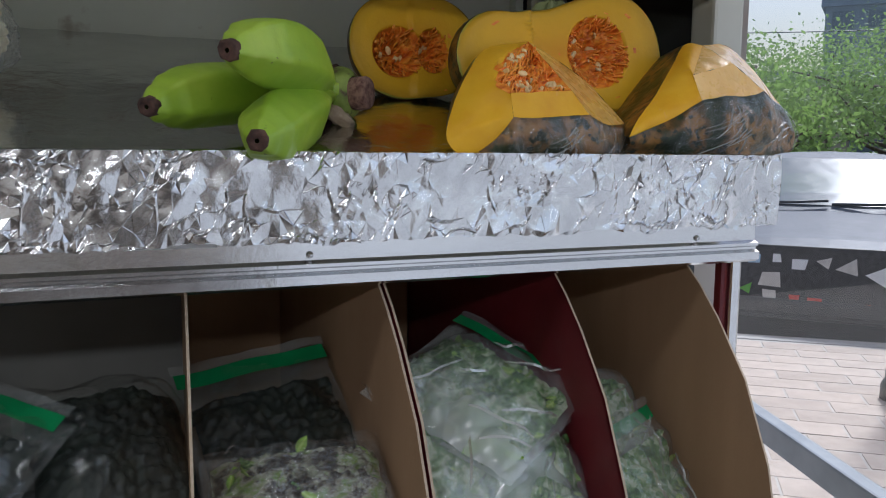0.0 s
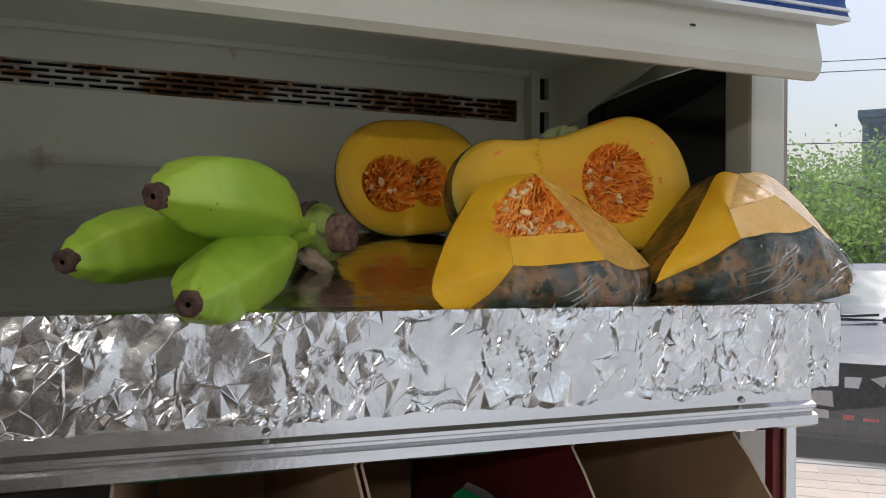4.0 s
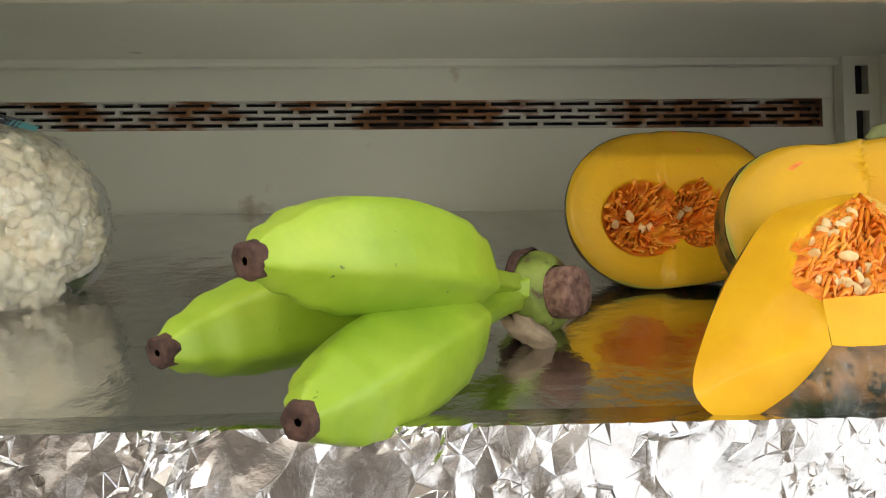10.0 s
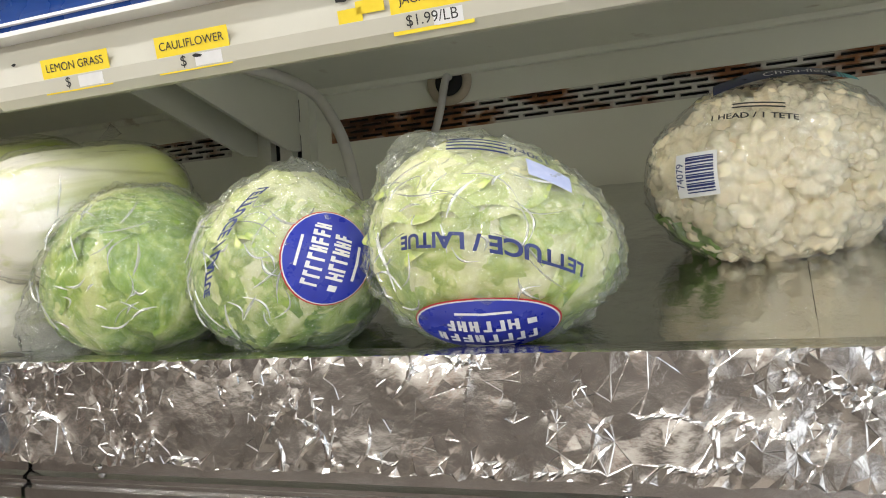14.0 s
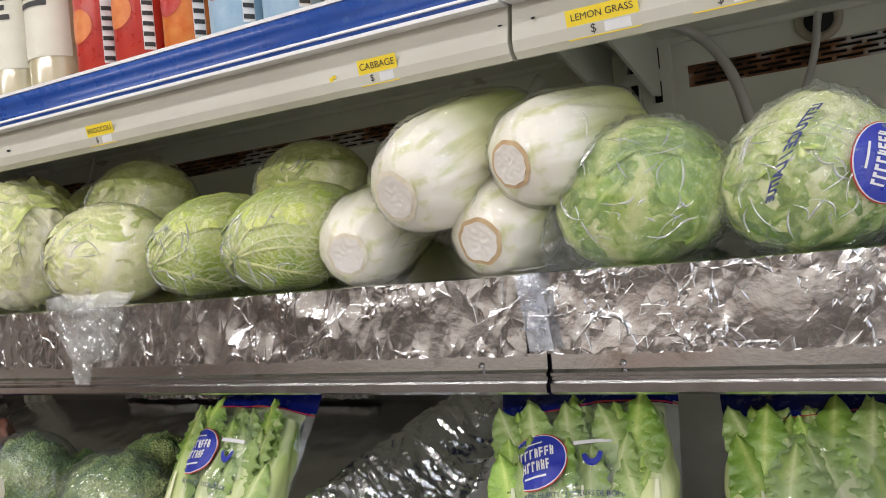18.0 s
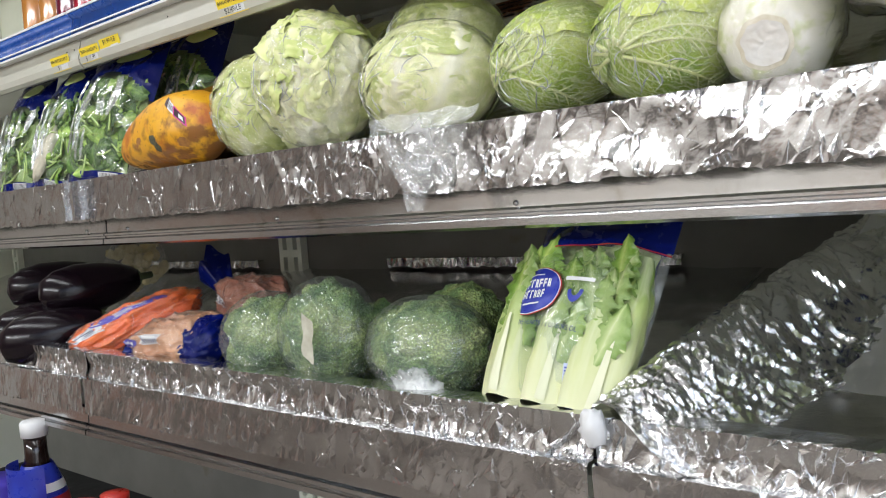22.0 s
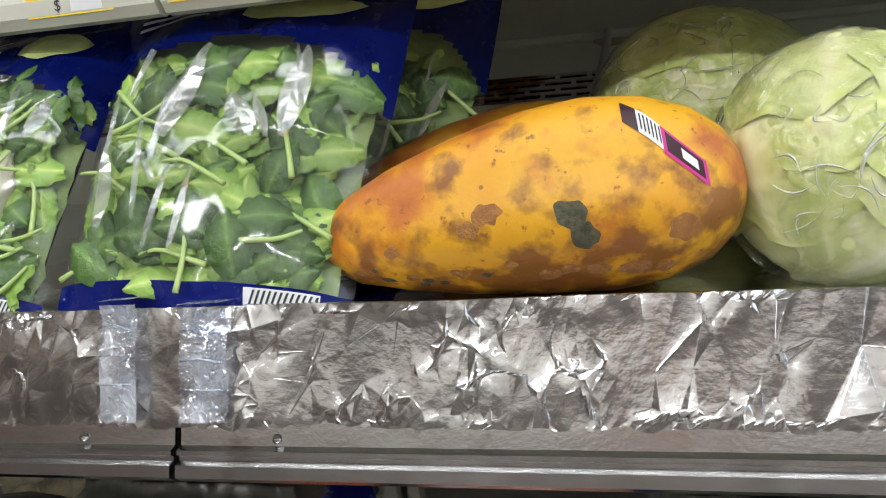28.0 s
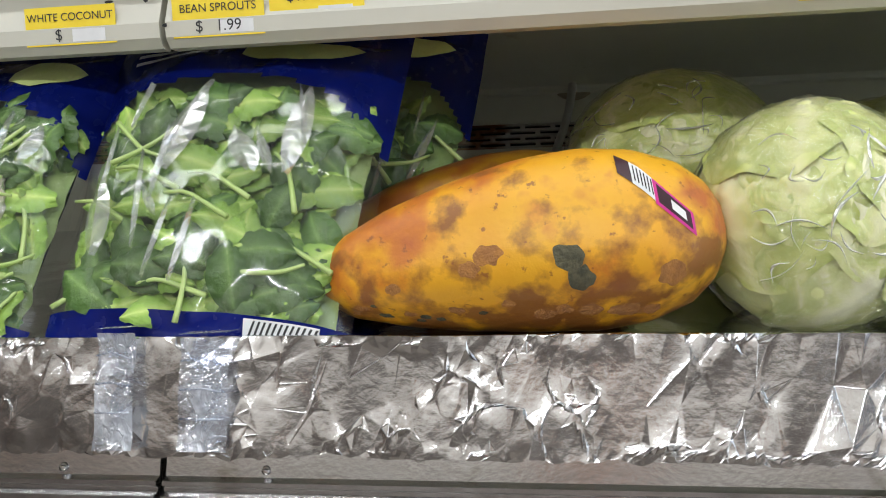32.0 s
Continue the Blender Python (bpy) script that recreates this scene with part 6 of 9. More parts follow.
def savoy_mat():
    m, nt, b = nodes_of("savoy_leaf_wrapped")
    tc = nt.nodes.new("ShaderNodeTexCoord")
    lines = []
    for turn, sc in ((26, 60), (-32, 85)):
        mp = nt.nodes.new("ShaderNodeMapping")
        mp.inputs["Rotation"].default_value = (0.1, radians(turn), 0.1)
        wv = nt.nodes.new("ShaderNodeTexWave")
        wv.inputs["Scale"].default_value, wv.inputs["Distortion"].default_value = sc, 9.0
        wv.inputs["Detail"].default_value, wv.inputs["Detail Scale"].default_value = 4.0, 1.2
        nt.links.new(tc.outputs["Object"], mp.inputs[0])
        nt.links.new(mp.outputs[0], wv.inputs["Vector"])
        r = ramp_node(nt, [(0.72, (0, 0, 0)), (0.97, (0.60, 0.60, 0.60))])
        nt.links.new(wv.outputs["Fac"], r.inputs[0])
        lines.append(r)
    mxl = nt.nodes.new("ShaderNodeMath")
    mxl.operation = "MAXIMUM"
    nt.links.new(lines[0].outputs[0], mxl.inputs[0])
    half = nt.nodes.new("ShaderNodeMath")
    half.operation = "MULTIPLY"
    half.inputs[1].default_value = 0.6
    nt.links.new(lines[1].outputs[0], half.inputs[0])
    nt.links.new(half.outputs[0], mxl.inputs[1])
    n2 = noise_node(nt, 16, 5)
    r2 = ramp_node(nt, [(0.34, (0.24, 0.38, 0.03)), (0.5, (0.44, 0.55, 0.07)), (0.66, (0.66, 0.70, 0.20))])
    nt.links.new(n2.outputs[0], r2.inputs[0])
    mx = nt.nodes.new("ShaderNodeMix")
    mx.data_type = "RGBA"
    nt.links.new(mxl.outputs[0], mx.inputs[0])
    nt.links.new(r2.outputs[0], mx.inputs[6])
    mx.inputs[7].default_value = (0.80, 0.82, 0.46, 1)
    nt.links.new(mx.outputs[2], b.inputs["Base Color"])
    b.inputs["Roughness"].default_value = 0.4
    bp = nt.nodes.new("ShaderNodeBump")
    bp.inputs["Strength"].default_value, bp.inputs["Distance"].default_value = 0.7, 0.002
    nt.links.new(mxl.outputs[0], bp.inputs["Height"])
    nt.links.new(bp.outputs[0], b.inputs["Normal"])
    return m


SAVOY = savoy_mat()
VEIN = mat("pale_leaf_rib", [(0.3, (0.66, 0.70, 0.26)), (0.7, (0.78, 0.80, 0.42))], 60, 0.4)
for c, r, rot, sd in (((-1.618, 0.065, 1.392), (0.050, 0.082, 0.052), (12, 0, -8), 31), ((-1.503, 0.060, 1.390), (0.060, 0.080, 0.053), (12, 0, -10), 32)):
    sv = head("savoy_cabbage", "small veined green cabbage stretched in cling film", "cabbage", c, r, [SAVOY], SAVOY, FILM_THIN, sd, [((0, -1, 0.3), 1.1), ((0.7, -0.5, 0.4), 1.0), ((-0.8, -0.4, 0.3), 1.0), ((0, 0, 1), 1.1)], "green cabbages", rot, k0=1.06, ruffle=0.02, crease=0.015, crumple=0.02)
    rs = random.Random(sd)
    for j in range(9):
        p0 = -0.35 + 3.85 * j / 8 + rs.uniform(-0.12, 0.12)
        sway = rs.uniform(-0.35, 0.35)

        def on_leaf(q, off, r=r, p0=p0, sway=sway):
            f = p0 + sway * q * q + off
            return Vector((r[0] * math.sin(q) * math.cos(f), -r[1] * math.cos(q), r[2] * math.sin(q) * math.sin(f))) * 1.035
        vein = part("vein", tube([on_leaf(0.12 + 1.7 * i / 15, 0) for i in range(16)], [0.0019 - 0.00008 * i for i in range(16)], 6), VEIN, sv, "pale yellow-green rib")
        for i in range(6):
            for sg in (-1, 1):
                q = 0.45 + 0.2 * i + rs.uniform(-0.06, 0.06)
                part("veinlet", tube([on_leaf(q + 0.06 * k, sg * 0.085 * k) for k in range(4)], [0.0009, 0.0008, 0.0006, 0.0003], 5), VEIN, vein)
CW = [leaf_mat("cabbage_leaf_" + n, st, 0.13, 14.0, bump=0.6, bscale=45.0) for n, st in (
    ("white", [(0.05, (0.90, 0.87, 0.66)), (0.4, (0.84, 0.82, 0.50)), (0.70, (0.68, 0.71, 0.31)), (1.0, (0.44, 0.52, 0.15))]),
    ("pale", [(0.05, (0.86, 0.85, 0.56)), (0.4, (0.74, 0.76, 0.34)), (0.70, (0.54, 0.61, 0.19)), (1.0, (0.33, 0.43, 0.09))]),
    ("yellow", [(0.05, (0.84, 0.83, 0.48)), (0.4, (0.70, 0.73, 0.28)), (0.70, (0.50, 0.57, 0.15)), (1.0, (0.30, 0.39, 0.07))]))]
CC = [((0.1, -1, 0.2), 0.8), ((-0.8, -0.5, 0.3), 1.05), ((0.85, -0.4, 0.2), 1.05), ((0, -0.2, 1), 1.1), ((0.2, -0.7, -0.7), 0.9), ((-0.3, -0.85, 0.45), 0.6), ((0.3, -0.9, 0.05), 0.42), ((0, 0.9, 0.3), 1.2)]
for c, r, ms, sd, lab, film, ruf, tl in (
        ((-1.768, 0.045, 1.392), (0.078, 0.068, 0.060), CW[:1] + CW[1:2], 41, "white cabbage with curling leaves in film", FILM, 0.03, ((-0.3, -0.7, -0.8), 0.10)),
        ((-1.838, 0.160, 1.450), (0.076, 0.070, 0.066), CW[1:], 42, "pale green cabbage in a loose bag", FILM_THIN, 0.03, ((0.4, 0.2, 1), 0.10)),
        ((-1.955, 0.055, 1.420), (0.078, 0.072, 0.078), CW[:2], 43, "large knobbly white cabbage in a bag", FILM_THIN, 0.09, ((0.4, -0.3, -0.9), 0.10)),
        ((-2.075, 0.062, 1.403), (0.064, 0.064, 0.066), CW[1:], 44, "yellow-green cabbage tightly wrapped in film", FILM, 0.04, None),
        ((-1.590, 0.205, 1.450), (0.075, 0.065, 0.060), CW[1:], 45, "pale green cabbage at the back of the shelf", FILM, 0.03, None),
        ((-2.135, 0.200, 1.465), (0.078, 0.070, 0.068), CW[2:], 46, "yellow-green cabbage at the back of the shelf", FILM, 0.03, None),
        ((-1.975, 0.215, 1.450), (0.066, 0.066, 0.060), CW[1:], 47, "pale cabbage at the back of the shelf", FILM, 0.03, None)):
    head("cabbage", lab, "cabbage", c, r, ms, ms[0], film, sd, CC, "white cabbages", (0, 0, sd * 37 % 50 - 25), tl, ruf * 0.9, 1.06, crease=0.03, crumple=0.02 if ruf < 0.08 else 0.06, flush=0.6 if ruf < 0.08 else 0.9)

# ---- papayas ----


def papaya_mat(name, dim=1.0):
    m, nt, b = nodes_of(name)
    n1 = noise_node(nt, 13, 5)
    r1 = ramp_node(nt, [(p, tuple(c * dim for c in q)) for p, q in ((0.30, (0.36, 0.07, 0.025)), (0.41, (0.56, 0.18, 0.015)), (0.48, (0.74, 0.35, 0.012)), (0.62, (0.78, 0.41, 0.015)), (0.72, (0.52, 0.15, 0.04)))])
    nt.links.new(n1.outputs[0], r1.inputs[0])
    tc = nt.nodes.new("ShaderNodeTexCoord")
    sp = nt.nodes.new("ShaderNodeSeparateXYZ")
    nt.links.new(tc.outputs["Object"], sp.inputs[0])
    # Brown mottling grows denser toward the underside.
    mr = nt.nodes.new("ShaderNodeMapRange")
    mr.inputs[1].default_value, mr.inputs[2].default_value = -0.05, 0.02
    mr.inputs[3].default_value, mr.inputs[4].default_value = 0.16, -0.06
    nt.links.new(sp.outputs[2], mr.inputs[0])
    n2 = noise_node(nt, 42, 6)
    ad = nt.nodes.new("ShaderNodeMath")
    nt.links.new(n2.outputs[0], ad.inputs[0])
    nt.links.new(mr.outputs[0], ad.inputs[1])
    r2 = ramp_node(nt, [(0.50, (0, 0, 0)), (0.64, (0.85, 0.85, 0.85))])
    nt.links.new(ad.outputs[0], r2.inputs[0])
    mx = nt.nodes.new("ShaderNodeMix")
    mx.data_type = "RGBA"
    nt.links.new(r2.outputs[0], mx.inputs[0])
    nt.links.new(r1.outputs[0], mx.inputs[6])
    mx.inputs[7].default_value = (0.20, 0.065, 0.02, 1)
    n3 = noise_node(nt, 150, 3)
    r3 = ramp_node(nt, [(0.64, (0, 0, 0)), (0.70, (0.8, 0.8, 0.8))])
    nt.links.new(n3.outputs[0], r3.inputs[0])
    m2 = nt.nodes.new("ShaderNodeMix")
    m2.data_type = "RGBA"
    nt.links.new(r3.outputs[0], m2.inputs[0])
    nt.links.new(mx.outputs[2], m2.inputs[6])
    m2.inputs[7].default_value = (0.25, 0.08, 0.02, 1)
    nt.links.new(m2.outputs[2], b.inputs["Base Color"])
    b.inputs["Roughness"].default_value = 0.42
    n4 = noise_node(nt, 120, 5)
    bp = nt.nodes.new("ShaderNodeBump")
    bp.inputs["Strength"].default_value, bp.inputs["Distance"].default_value = 0.25, 0.002
    nt.links.new(n4.outputs[0], bp.inputs["Height"])
    nt.links.new(bp.outputs[0], b.inputs["Normal"])
    return m


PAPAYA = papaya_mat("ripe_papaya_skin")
# Same skin with its orange ramp scaled to 0.42.
PAPAYA_B = papaya_mat("dark_papaya_skin", 0.42)
PROF = [(0.0, 0.004), (0.02, 0.014), (0.08, 0.0245), (0.2, 0.0345), (0.36, 0.0435), (0.52, 0.0495), (0.68, 0.0520), (0.80, 0.0490), (0.90, 0.040), (0.96, 0.028), (0.99, 0.015), (1.0, 0.003)]


def pear(v):
    for (a, ra), (b, rb) in zip(PROF, PROF[1:]):
        if v <= b:
            f = (v - a) / (b - a)
            return ra + (rb - ra) * f
    return PROF[-1][1]


def papaya(m, length, label, marks, skin=PAPAYA):
    th = thing("papaya", label, "papaya", m, "papayas")

    def at(u, v, k=1.0):
        a = 2 * math.pi * u
        vv = (1 - math.cos(math.pi * v)) / 2
        r = pear(vv) * k * (1 + 0.03 * math.cos(5 * a + 0.7) + 0.02 * noise.noise(Vector((math.cos(a), math.sin(a), vv * 4))))
        return ((vv - 0.5) * length, r * math.cos(a), r * math.sin(a) + 0.006 * math.sin(vv * math.pi))
    part("skin", grid(64, 60, at, True), skin, th)
    for v0, a0, w, mt in marks:
        part("blemish", grid(40, 6, lambda u, v: at(((a0 + 0.62 * w * v * math.sin(2 * math.pi * u) * (1 + 0.38 * noise.noise(Vector((math.cos(6.283 * u) * 1.6, math.sin(6.283 * u) * 1.6 + a0 * 9, 1))))) / 360) % 1, v0 + w / 560 * v * math.cos(2 * math.pi * u) * (1 + 0.38 * noise.noise(Vector((math.cos(6.283 * u) * 1.6, math.sin(6.283 * u) * 1.6, v0 * 9)))), 1.004 - 0.003 * v), True), mt, th, "dark skin blemish")
    return th, at


MARK = mat("mould_spot", [(0.35, (0.055, 0.055, 0.035)), (0.65, (0.13, 0.12, 0.07))], 160, 0.9, 0, 0.7, 400)
MARKB = mat("brown_bruise", [(0.35, (0.30, 0.13, 0.04)), (0.65, (0.44, 0.20, 0.05))], 190, 0.8, 0, 0.6, 400)
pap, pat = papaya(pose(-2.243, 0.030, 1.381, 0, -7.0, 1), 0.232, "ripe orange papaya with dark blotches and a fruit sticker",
                  [(0.575, 196, 13, MARK), (0.590, 209, 12, MARK), (0.46, 190, 12, MARKB), (0.43, 198, 9, MARKB), (0.22, 232, 11, MARKB), (0.27, 244, 8, MARK), (0.74, 215, 16, MARKB), (0.40, 232, 8, MARKB), (0.53, 238, 10, MARKB), (0.32, 238, 7, MARKB), (0.60, 236, 11, MARKB), (0.64, 240, 9, MARKB), (0.37, 246, 5, MARK), (0.30, 206, 8, MARKB), (0.48, 226, 6, MARKB), (0.345, 243, 6, MARK), (0.335, 250, 5, MARK), (0.20, 246, 7, MARKB), (0.25, 226, 4, MARK), (0.44, 236, 4, MARK), (0.66, 243, 13, MARKB), (0.70, 247, 10, MARKB), (0.56, 234, 8, MARKB), (0.15, 236, 6, MARKB)])
STK = mat("black_sticker", [(0.3, (0.03, 0.008, 0.015)), (0.7, (0.05, 0.012, 0.02))], 60, 0.35)
PINK = mat("magenta_print", [(0.3, (0.55, 0.02, 0.22)), (0.7, (0.62, 0.03, 0.27))], 60, 0.35)
for v0, v1, a0, a1, mt, k in ((0.668, 0.690, 149, 165, STK, 1.010), (0.690, 0.725, 149, 165, WHITEINK, 1.010), (0.725, 0.800, 149, 167, PINK, 1.010), (0.731, 0.793, 151, 164, STK, 1.014), (0.755, 0.782, 154, 161, WHITEINK, 1.018)):
    part("sticker", grid(8, 8, lambda u, v: pat(((a0 + (a1 - a0) * v + 100 * (v0 + (v1 - v0) * u - 0.72) * 3.2) / 360) % 1, v0 + (v1 - v0) * u, k)), mt, pap, "fruit sticker")
for i in range(6):
    part("barcode_bar", grid(2, 5, lambda u, v: pat(((151 + 11 * v + 100 * (0.695 + 0.0055 * i - 0.72) * 3.2) / 360) % 1, 0.694 + 0.0055 * i + 0.0022 * u, 1.014)), INK, pap)
papaya(pose(-2.272, 0.122, 1.406, 0, -4, 10), 0.20, "second papaya, darker brown, behind the first", [], PAPAYA_B)

# ---- bags of greens ----
BAGBLUE = mat("blue_bag_print", [(0.3, (0.002, 0.006, 0.095)), (0.7, (0.004, 0.010, 0.14))], 30, 0.25, 0, 0.35, 40, spec=0.3)
SPIN = [leaf_mat("spinach_leaf_" + n, st, 0.22, 60.0, 0.4, 0.5, 200, 0.3, 0.1) for n, st in (
    ("mid", [(0.05, (0.60, 0.68, 0.26)), (0.35, (0.44, 0.57, 0.14)), (0.65, (0.27, 0.43, 0.07)), (0.95, (0.08, 0.18, 0.025))]),
    ("dark", [(0.05, (0.28, 0.39, 0.12)), (0.35, (0.13, 0.23, 0.05)), (0.65, (0.07, 0.14, 0.028)), (0.95, (0.02, 0.06, 0.01))]))]
STALK = mat("pale_stalk", [(0.3, (0.36, 0.50, 0.14)), (0.7, (0.50, 0.62, 0.24))], 50, 0.4)


def leaf_mesh(L, W, bend, seed, wave=0.0):
    """One blade with a pale midrib and veins; wave ruffles its rim. Gives mesh and tone."""
    tone = []

    def at(u, v):
        w = W * math.sin(math.pi * min(1, 0.06 + 0.94 * v)) ** 0.75 * (1 - 0.25 * v)
        e = abs(2 * u - 1)
        x = (u - 0.5) * 2 * w
        vein = max(0, 1 - abs(((v * 5 - e * 1.2) % 1.0) - 0.5) * 7)
        tone.append(0.62 - 0.32 * math.exp(-(e * 6) ** 2) - 0.09 * vein + 0.15 * e)
        return (x, -bend * math.sin(v * 2.2) * L - 0.22 * W * (1 - e * e) + 0.0016 * vein + wave * e ** 2 * (math.sin(v * 31 + seed + 3 * u) + noise.noise(Vector((x * 120, v * 9, seed)))), L * v)
    mesh = grid(13, 18, at)
    return mesh, tone


leaf_src = []
for k in range(4):
    mesh, tone = leaf_mesh(0.044, 0.0108 + 0.0018 * k, 0.10 + 0.08 * k, k, 0.0014)
    o = part("leaf", mesh, SPIN[k == 3], tone=tone)
    leaf_src.append(o.data)
    bpy.data.objects.remove(o)


def pillow(W, H, D, seed, nu=40, nv=48, flare=0.0):
    """The front skin of a filled bag: u across, v up."""
    def at(u, v, off=0.0):
        x = (u - 0.5) * W * (1 + flare * (v - 0.3))
        e = (1 - abs(2 * u - 1) ** 3.2) * (math.sin(math.pi * min(1, 0.04 + v * 1.02)) ** 0.55 if v < 0.98 else 0.0)
        c = 0.006 * fold((x, v * H, 0), seed, 0.04)
        return (x + c * 0.4, -D * e - c - off, v * H)
    return at


def bag_skin(th, at, W, window, clear, printed, nu=44, nv=54):
    vs, fs = grid(nu, nv, lambda u, v: at(u, v))
    a, b = [], []
    for k, f in enumerate(fs):
        u, v = (k // (nv - 1) + 0.5) / (nu - 1), (k % (nv - 1) + 0.5) / (nv - 1)
        (a if window(u, v) else b).append(f)
    part("window_film", (vs, a), clear, th, "clear crinkled window")
    part("printed_film", (vs, b), printed, th, "glossy blue printed film")
    bvs, bfs = grid(12, 14, lambda u, v: (at(0.07 + 0.86 * u, v)[0], 0.012 * (1 - abs(2 * u - 1) ** 3), at(u, v)[2]))
    part("back_film", (bvs, bfs), printed, th)


def greens_bag(m, W, H, D, seed, nleaf, label, dark=False, scoop=0.70, wilt=False):
    th = thing("spinach_bag", label, "bagged greens", m, "bags of greens")
    at = pillow(W, H, D, seed, flare=0.12)
    bag_skin(th, at, W, lambda u, v: 0.075 < v < scoop + 0.05 * math.cos((u - 0.5) * 5) - 0.10 * max(0, abs(u - 0.5) - 0.34) * 6 , FILM_BAG, BAGBLUE)
    part("leaf_mass", grid(24, 24, lambda u, v: (at(0.05 + 0.9 * u, 0.05 + 0.8 * v)[0], at(0.05 + 0.9 * u, 0.05 + 0.8 * v)[1] * 0.35 + 0.006 * noise.noise(Vector((u * 12, v * 12, seed))), at(0.05 + 0.9 * u, 0.05 + 0.8 * v)[2])), SPIN[1], th)
    rnd = random.Random(seed)
    for k in range(nleaf):
        u, v = rnd.uniform(0.06, 0.94), rnd.uniform(0.05, scoop)
        p = at(u, v)
        dpt = rnd.uniform(0.26, 0.70)
        o = bpy.data.objects.new("leaf", leaf_src[rnd.randrange(4) if not dark else rnd.choice((1, 3))])
        scene.collection.objects.link(o)
        o.parent = th
        o.matrix_basis = pose(p[0] * 0.88, p[1] * dpt + 0.003, p[2] * 0.97 + 0.006, rnd.uniform(-12, 12), rnd.uniform(-130, 130), rnd.uniform(-16, 16)) @ Matrix.Translation((0, 0, -0.020)) @ Matrix.Scale(rnd.uniform(0.55, 1.0), 4)
    for k in range(12):
        u, v = rnd.uniform(0.10, 0.90), rnd.uniform(0.08, 0.60)
        p = Vector(at(u, v)) * 0.93
        d = Vector((rnd.uniform(-1, 1), 0, rnd.uniform(-0.2, 0.7))).normalized() * 0.022
        part("stalk", tube(curve_points([p - d, p - d * 0.3 + Vector((d.z, -0.004, -d.x)) * 0.12, p + d * 0.4 + Vector((d.z * 0.2, -0.002, -d.x * 0.2)), p + d], 8), [0.0018, 0.0017, 0.0016, 0.0015, 0.0014, 0.0013, 0.0011, 0.0009], 7), STALK, th)
    if wilt:
        part("wilted_patch", blob(0.016, 0.010, 0.05, lambda d: 1 + 0.35 * noise.noise(d * 5), 20, 16), mat("wilted_leaf", [(0.3, (0.52, 0.48, 0.36)), (0.7, (0.68, 0.63, 0.5))], 80, 0.7, 0, 0.6), th, "pale wilted leaf").matrix_basis = pose(0.012, -D * 0.72, 0.06, 0, 14, 0)
    # White highlights of the window film, laid on as milky folds.
    for k in range(14):
        u0, v0 = rnd.uniform(0.15, 0.85), rnd.uniform(0.12, scoop - 0.12)
        du, dv, w = rnd.uniform(-0.10, 0.10), rnd.uniform(0.08, 0.32), rnd.uniform(0.010, 0.05) if k > 3 else rnd.uniform(0.07, 0.12)
        part("glint_fold", grid(3, 10, lambda u, v: tuple(Vector(at(min(0.97, max(0.03, u0 + du * v + (u - 0.5) * w * math.sin(math.pi * (0.08 + 0.9 * v)))), min(scoop, v0 + dv * v), 0.0025 + 0.003 * (1 - abs(2 * u - 1)))))), GLINTFILM, th, "film fold whitened to look like a glint", smooth=False)
    # printed leaf on the header
    part("printed_leaf", grid(14, 8, lambda u, v: tuple(Vector(at(0.48 + 0.42 * u, scoop + 0.16 + 0.035 * u + (v - 0.5) * 0.12 * math.sin(math.pi * min(1, u + 0.08)) ** 0.8, 0.0016)))), SPIN[0], th, "green leaf printed on the bag")
    for k in range(3):
        part("print_bar", grid(10, 2, lambda u, v: at(0.10 + 0.26 * u, scoop + 0.115 + 0.028 * k + 0.012 * v + 0.03 * u, 0.0014)), WHITEINK, th)
    part("barcode_field", grid(10, 4, lambda u, v: at(0.70 + 0.22 * u, 0.012 + 0.055 * v, 0.0014)), WHITEINK, th, "white barcode field")
    for k in range(12):
        part("barcode_bar", grid(2, 4, lambda u, v: at(0.71 + 0.0165 * k + 0.007 * u + 0.02 * v, 0.016 + 0.046 * v, 0.002)), INK, th)
    return th


FILM_BAG = film_mat("bag_window_film", (0.99, 1, 0.99), 0.018, 0.12, 8, 0.10, 0.12)
greens_bag(pose(-2.430, 0.008, 1.326, -20, 4, 0), 0.190, 0.235, 0.040, 101, 270, "blue-topped clear bag of fresh spinach leaning on the shelf")
greens_bag(pose(-2.592, 0.010, 1.326, -20, 3, -4), 0.120, 0.230, 0.038, 102, 150, "blue-topped bag of wilting greens with pale patches", wilt=True, scoop=0.66)
greens_bag(pose(-2.372, 0.105, 1.366, -16, 7, 4), 0.150, 0.222, 0.030, 103, 60, "blue-topped bag of spinach behind another bag", True)
greens_bag(pose(-2.480, 0.130, 1.376, -12, 2, 0), 0.170, 0.215, 0.028, 104, 20, "blue-topped bag of greens at the back of the shelf", True)
greens_bag(pose(-2.735, 0.016, 1.328, -18, -2, 0), 0.140, 0.225, 0.034, 105, 40, "blue-topped clear bag of leafy greens", True, 0.66)

# ---- lower deck: romaine, broccoli, carrots, onions, aubergines ----
ROM = grad_mat("romaine_heart", [(0.0, (0.78, 0.78, 0.52)), (0.3, (0.66, 0.70, 0.36)), (0.55, (0.46, 0.56, 0.20)), (0.8, (0.24, 0.38, 0.08)), (1.0, (0.12, 0.25, 0.04))], 2, 0.0, 0.19, 0.22, 30, 0.4, 0.5, 70, streak=(70, (1, 1, 0.08), 0.6, (0.74, 0.77, 0.52)), sub=0.05, stretch=(1, 1, 0.4))
RL = leaf_mat("romaine_leaf", [(0.05, (0.70, 0.73, 0.46)), (0.35, (0.48, 0.57, 0.24)), (0.65, (0.30, 0.42, 0.12)), (0.95, (0.12, 0.23, 0.04))])
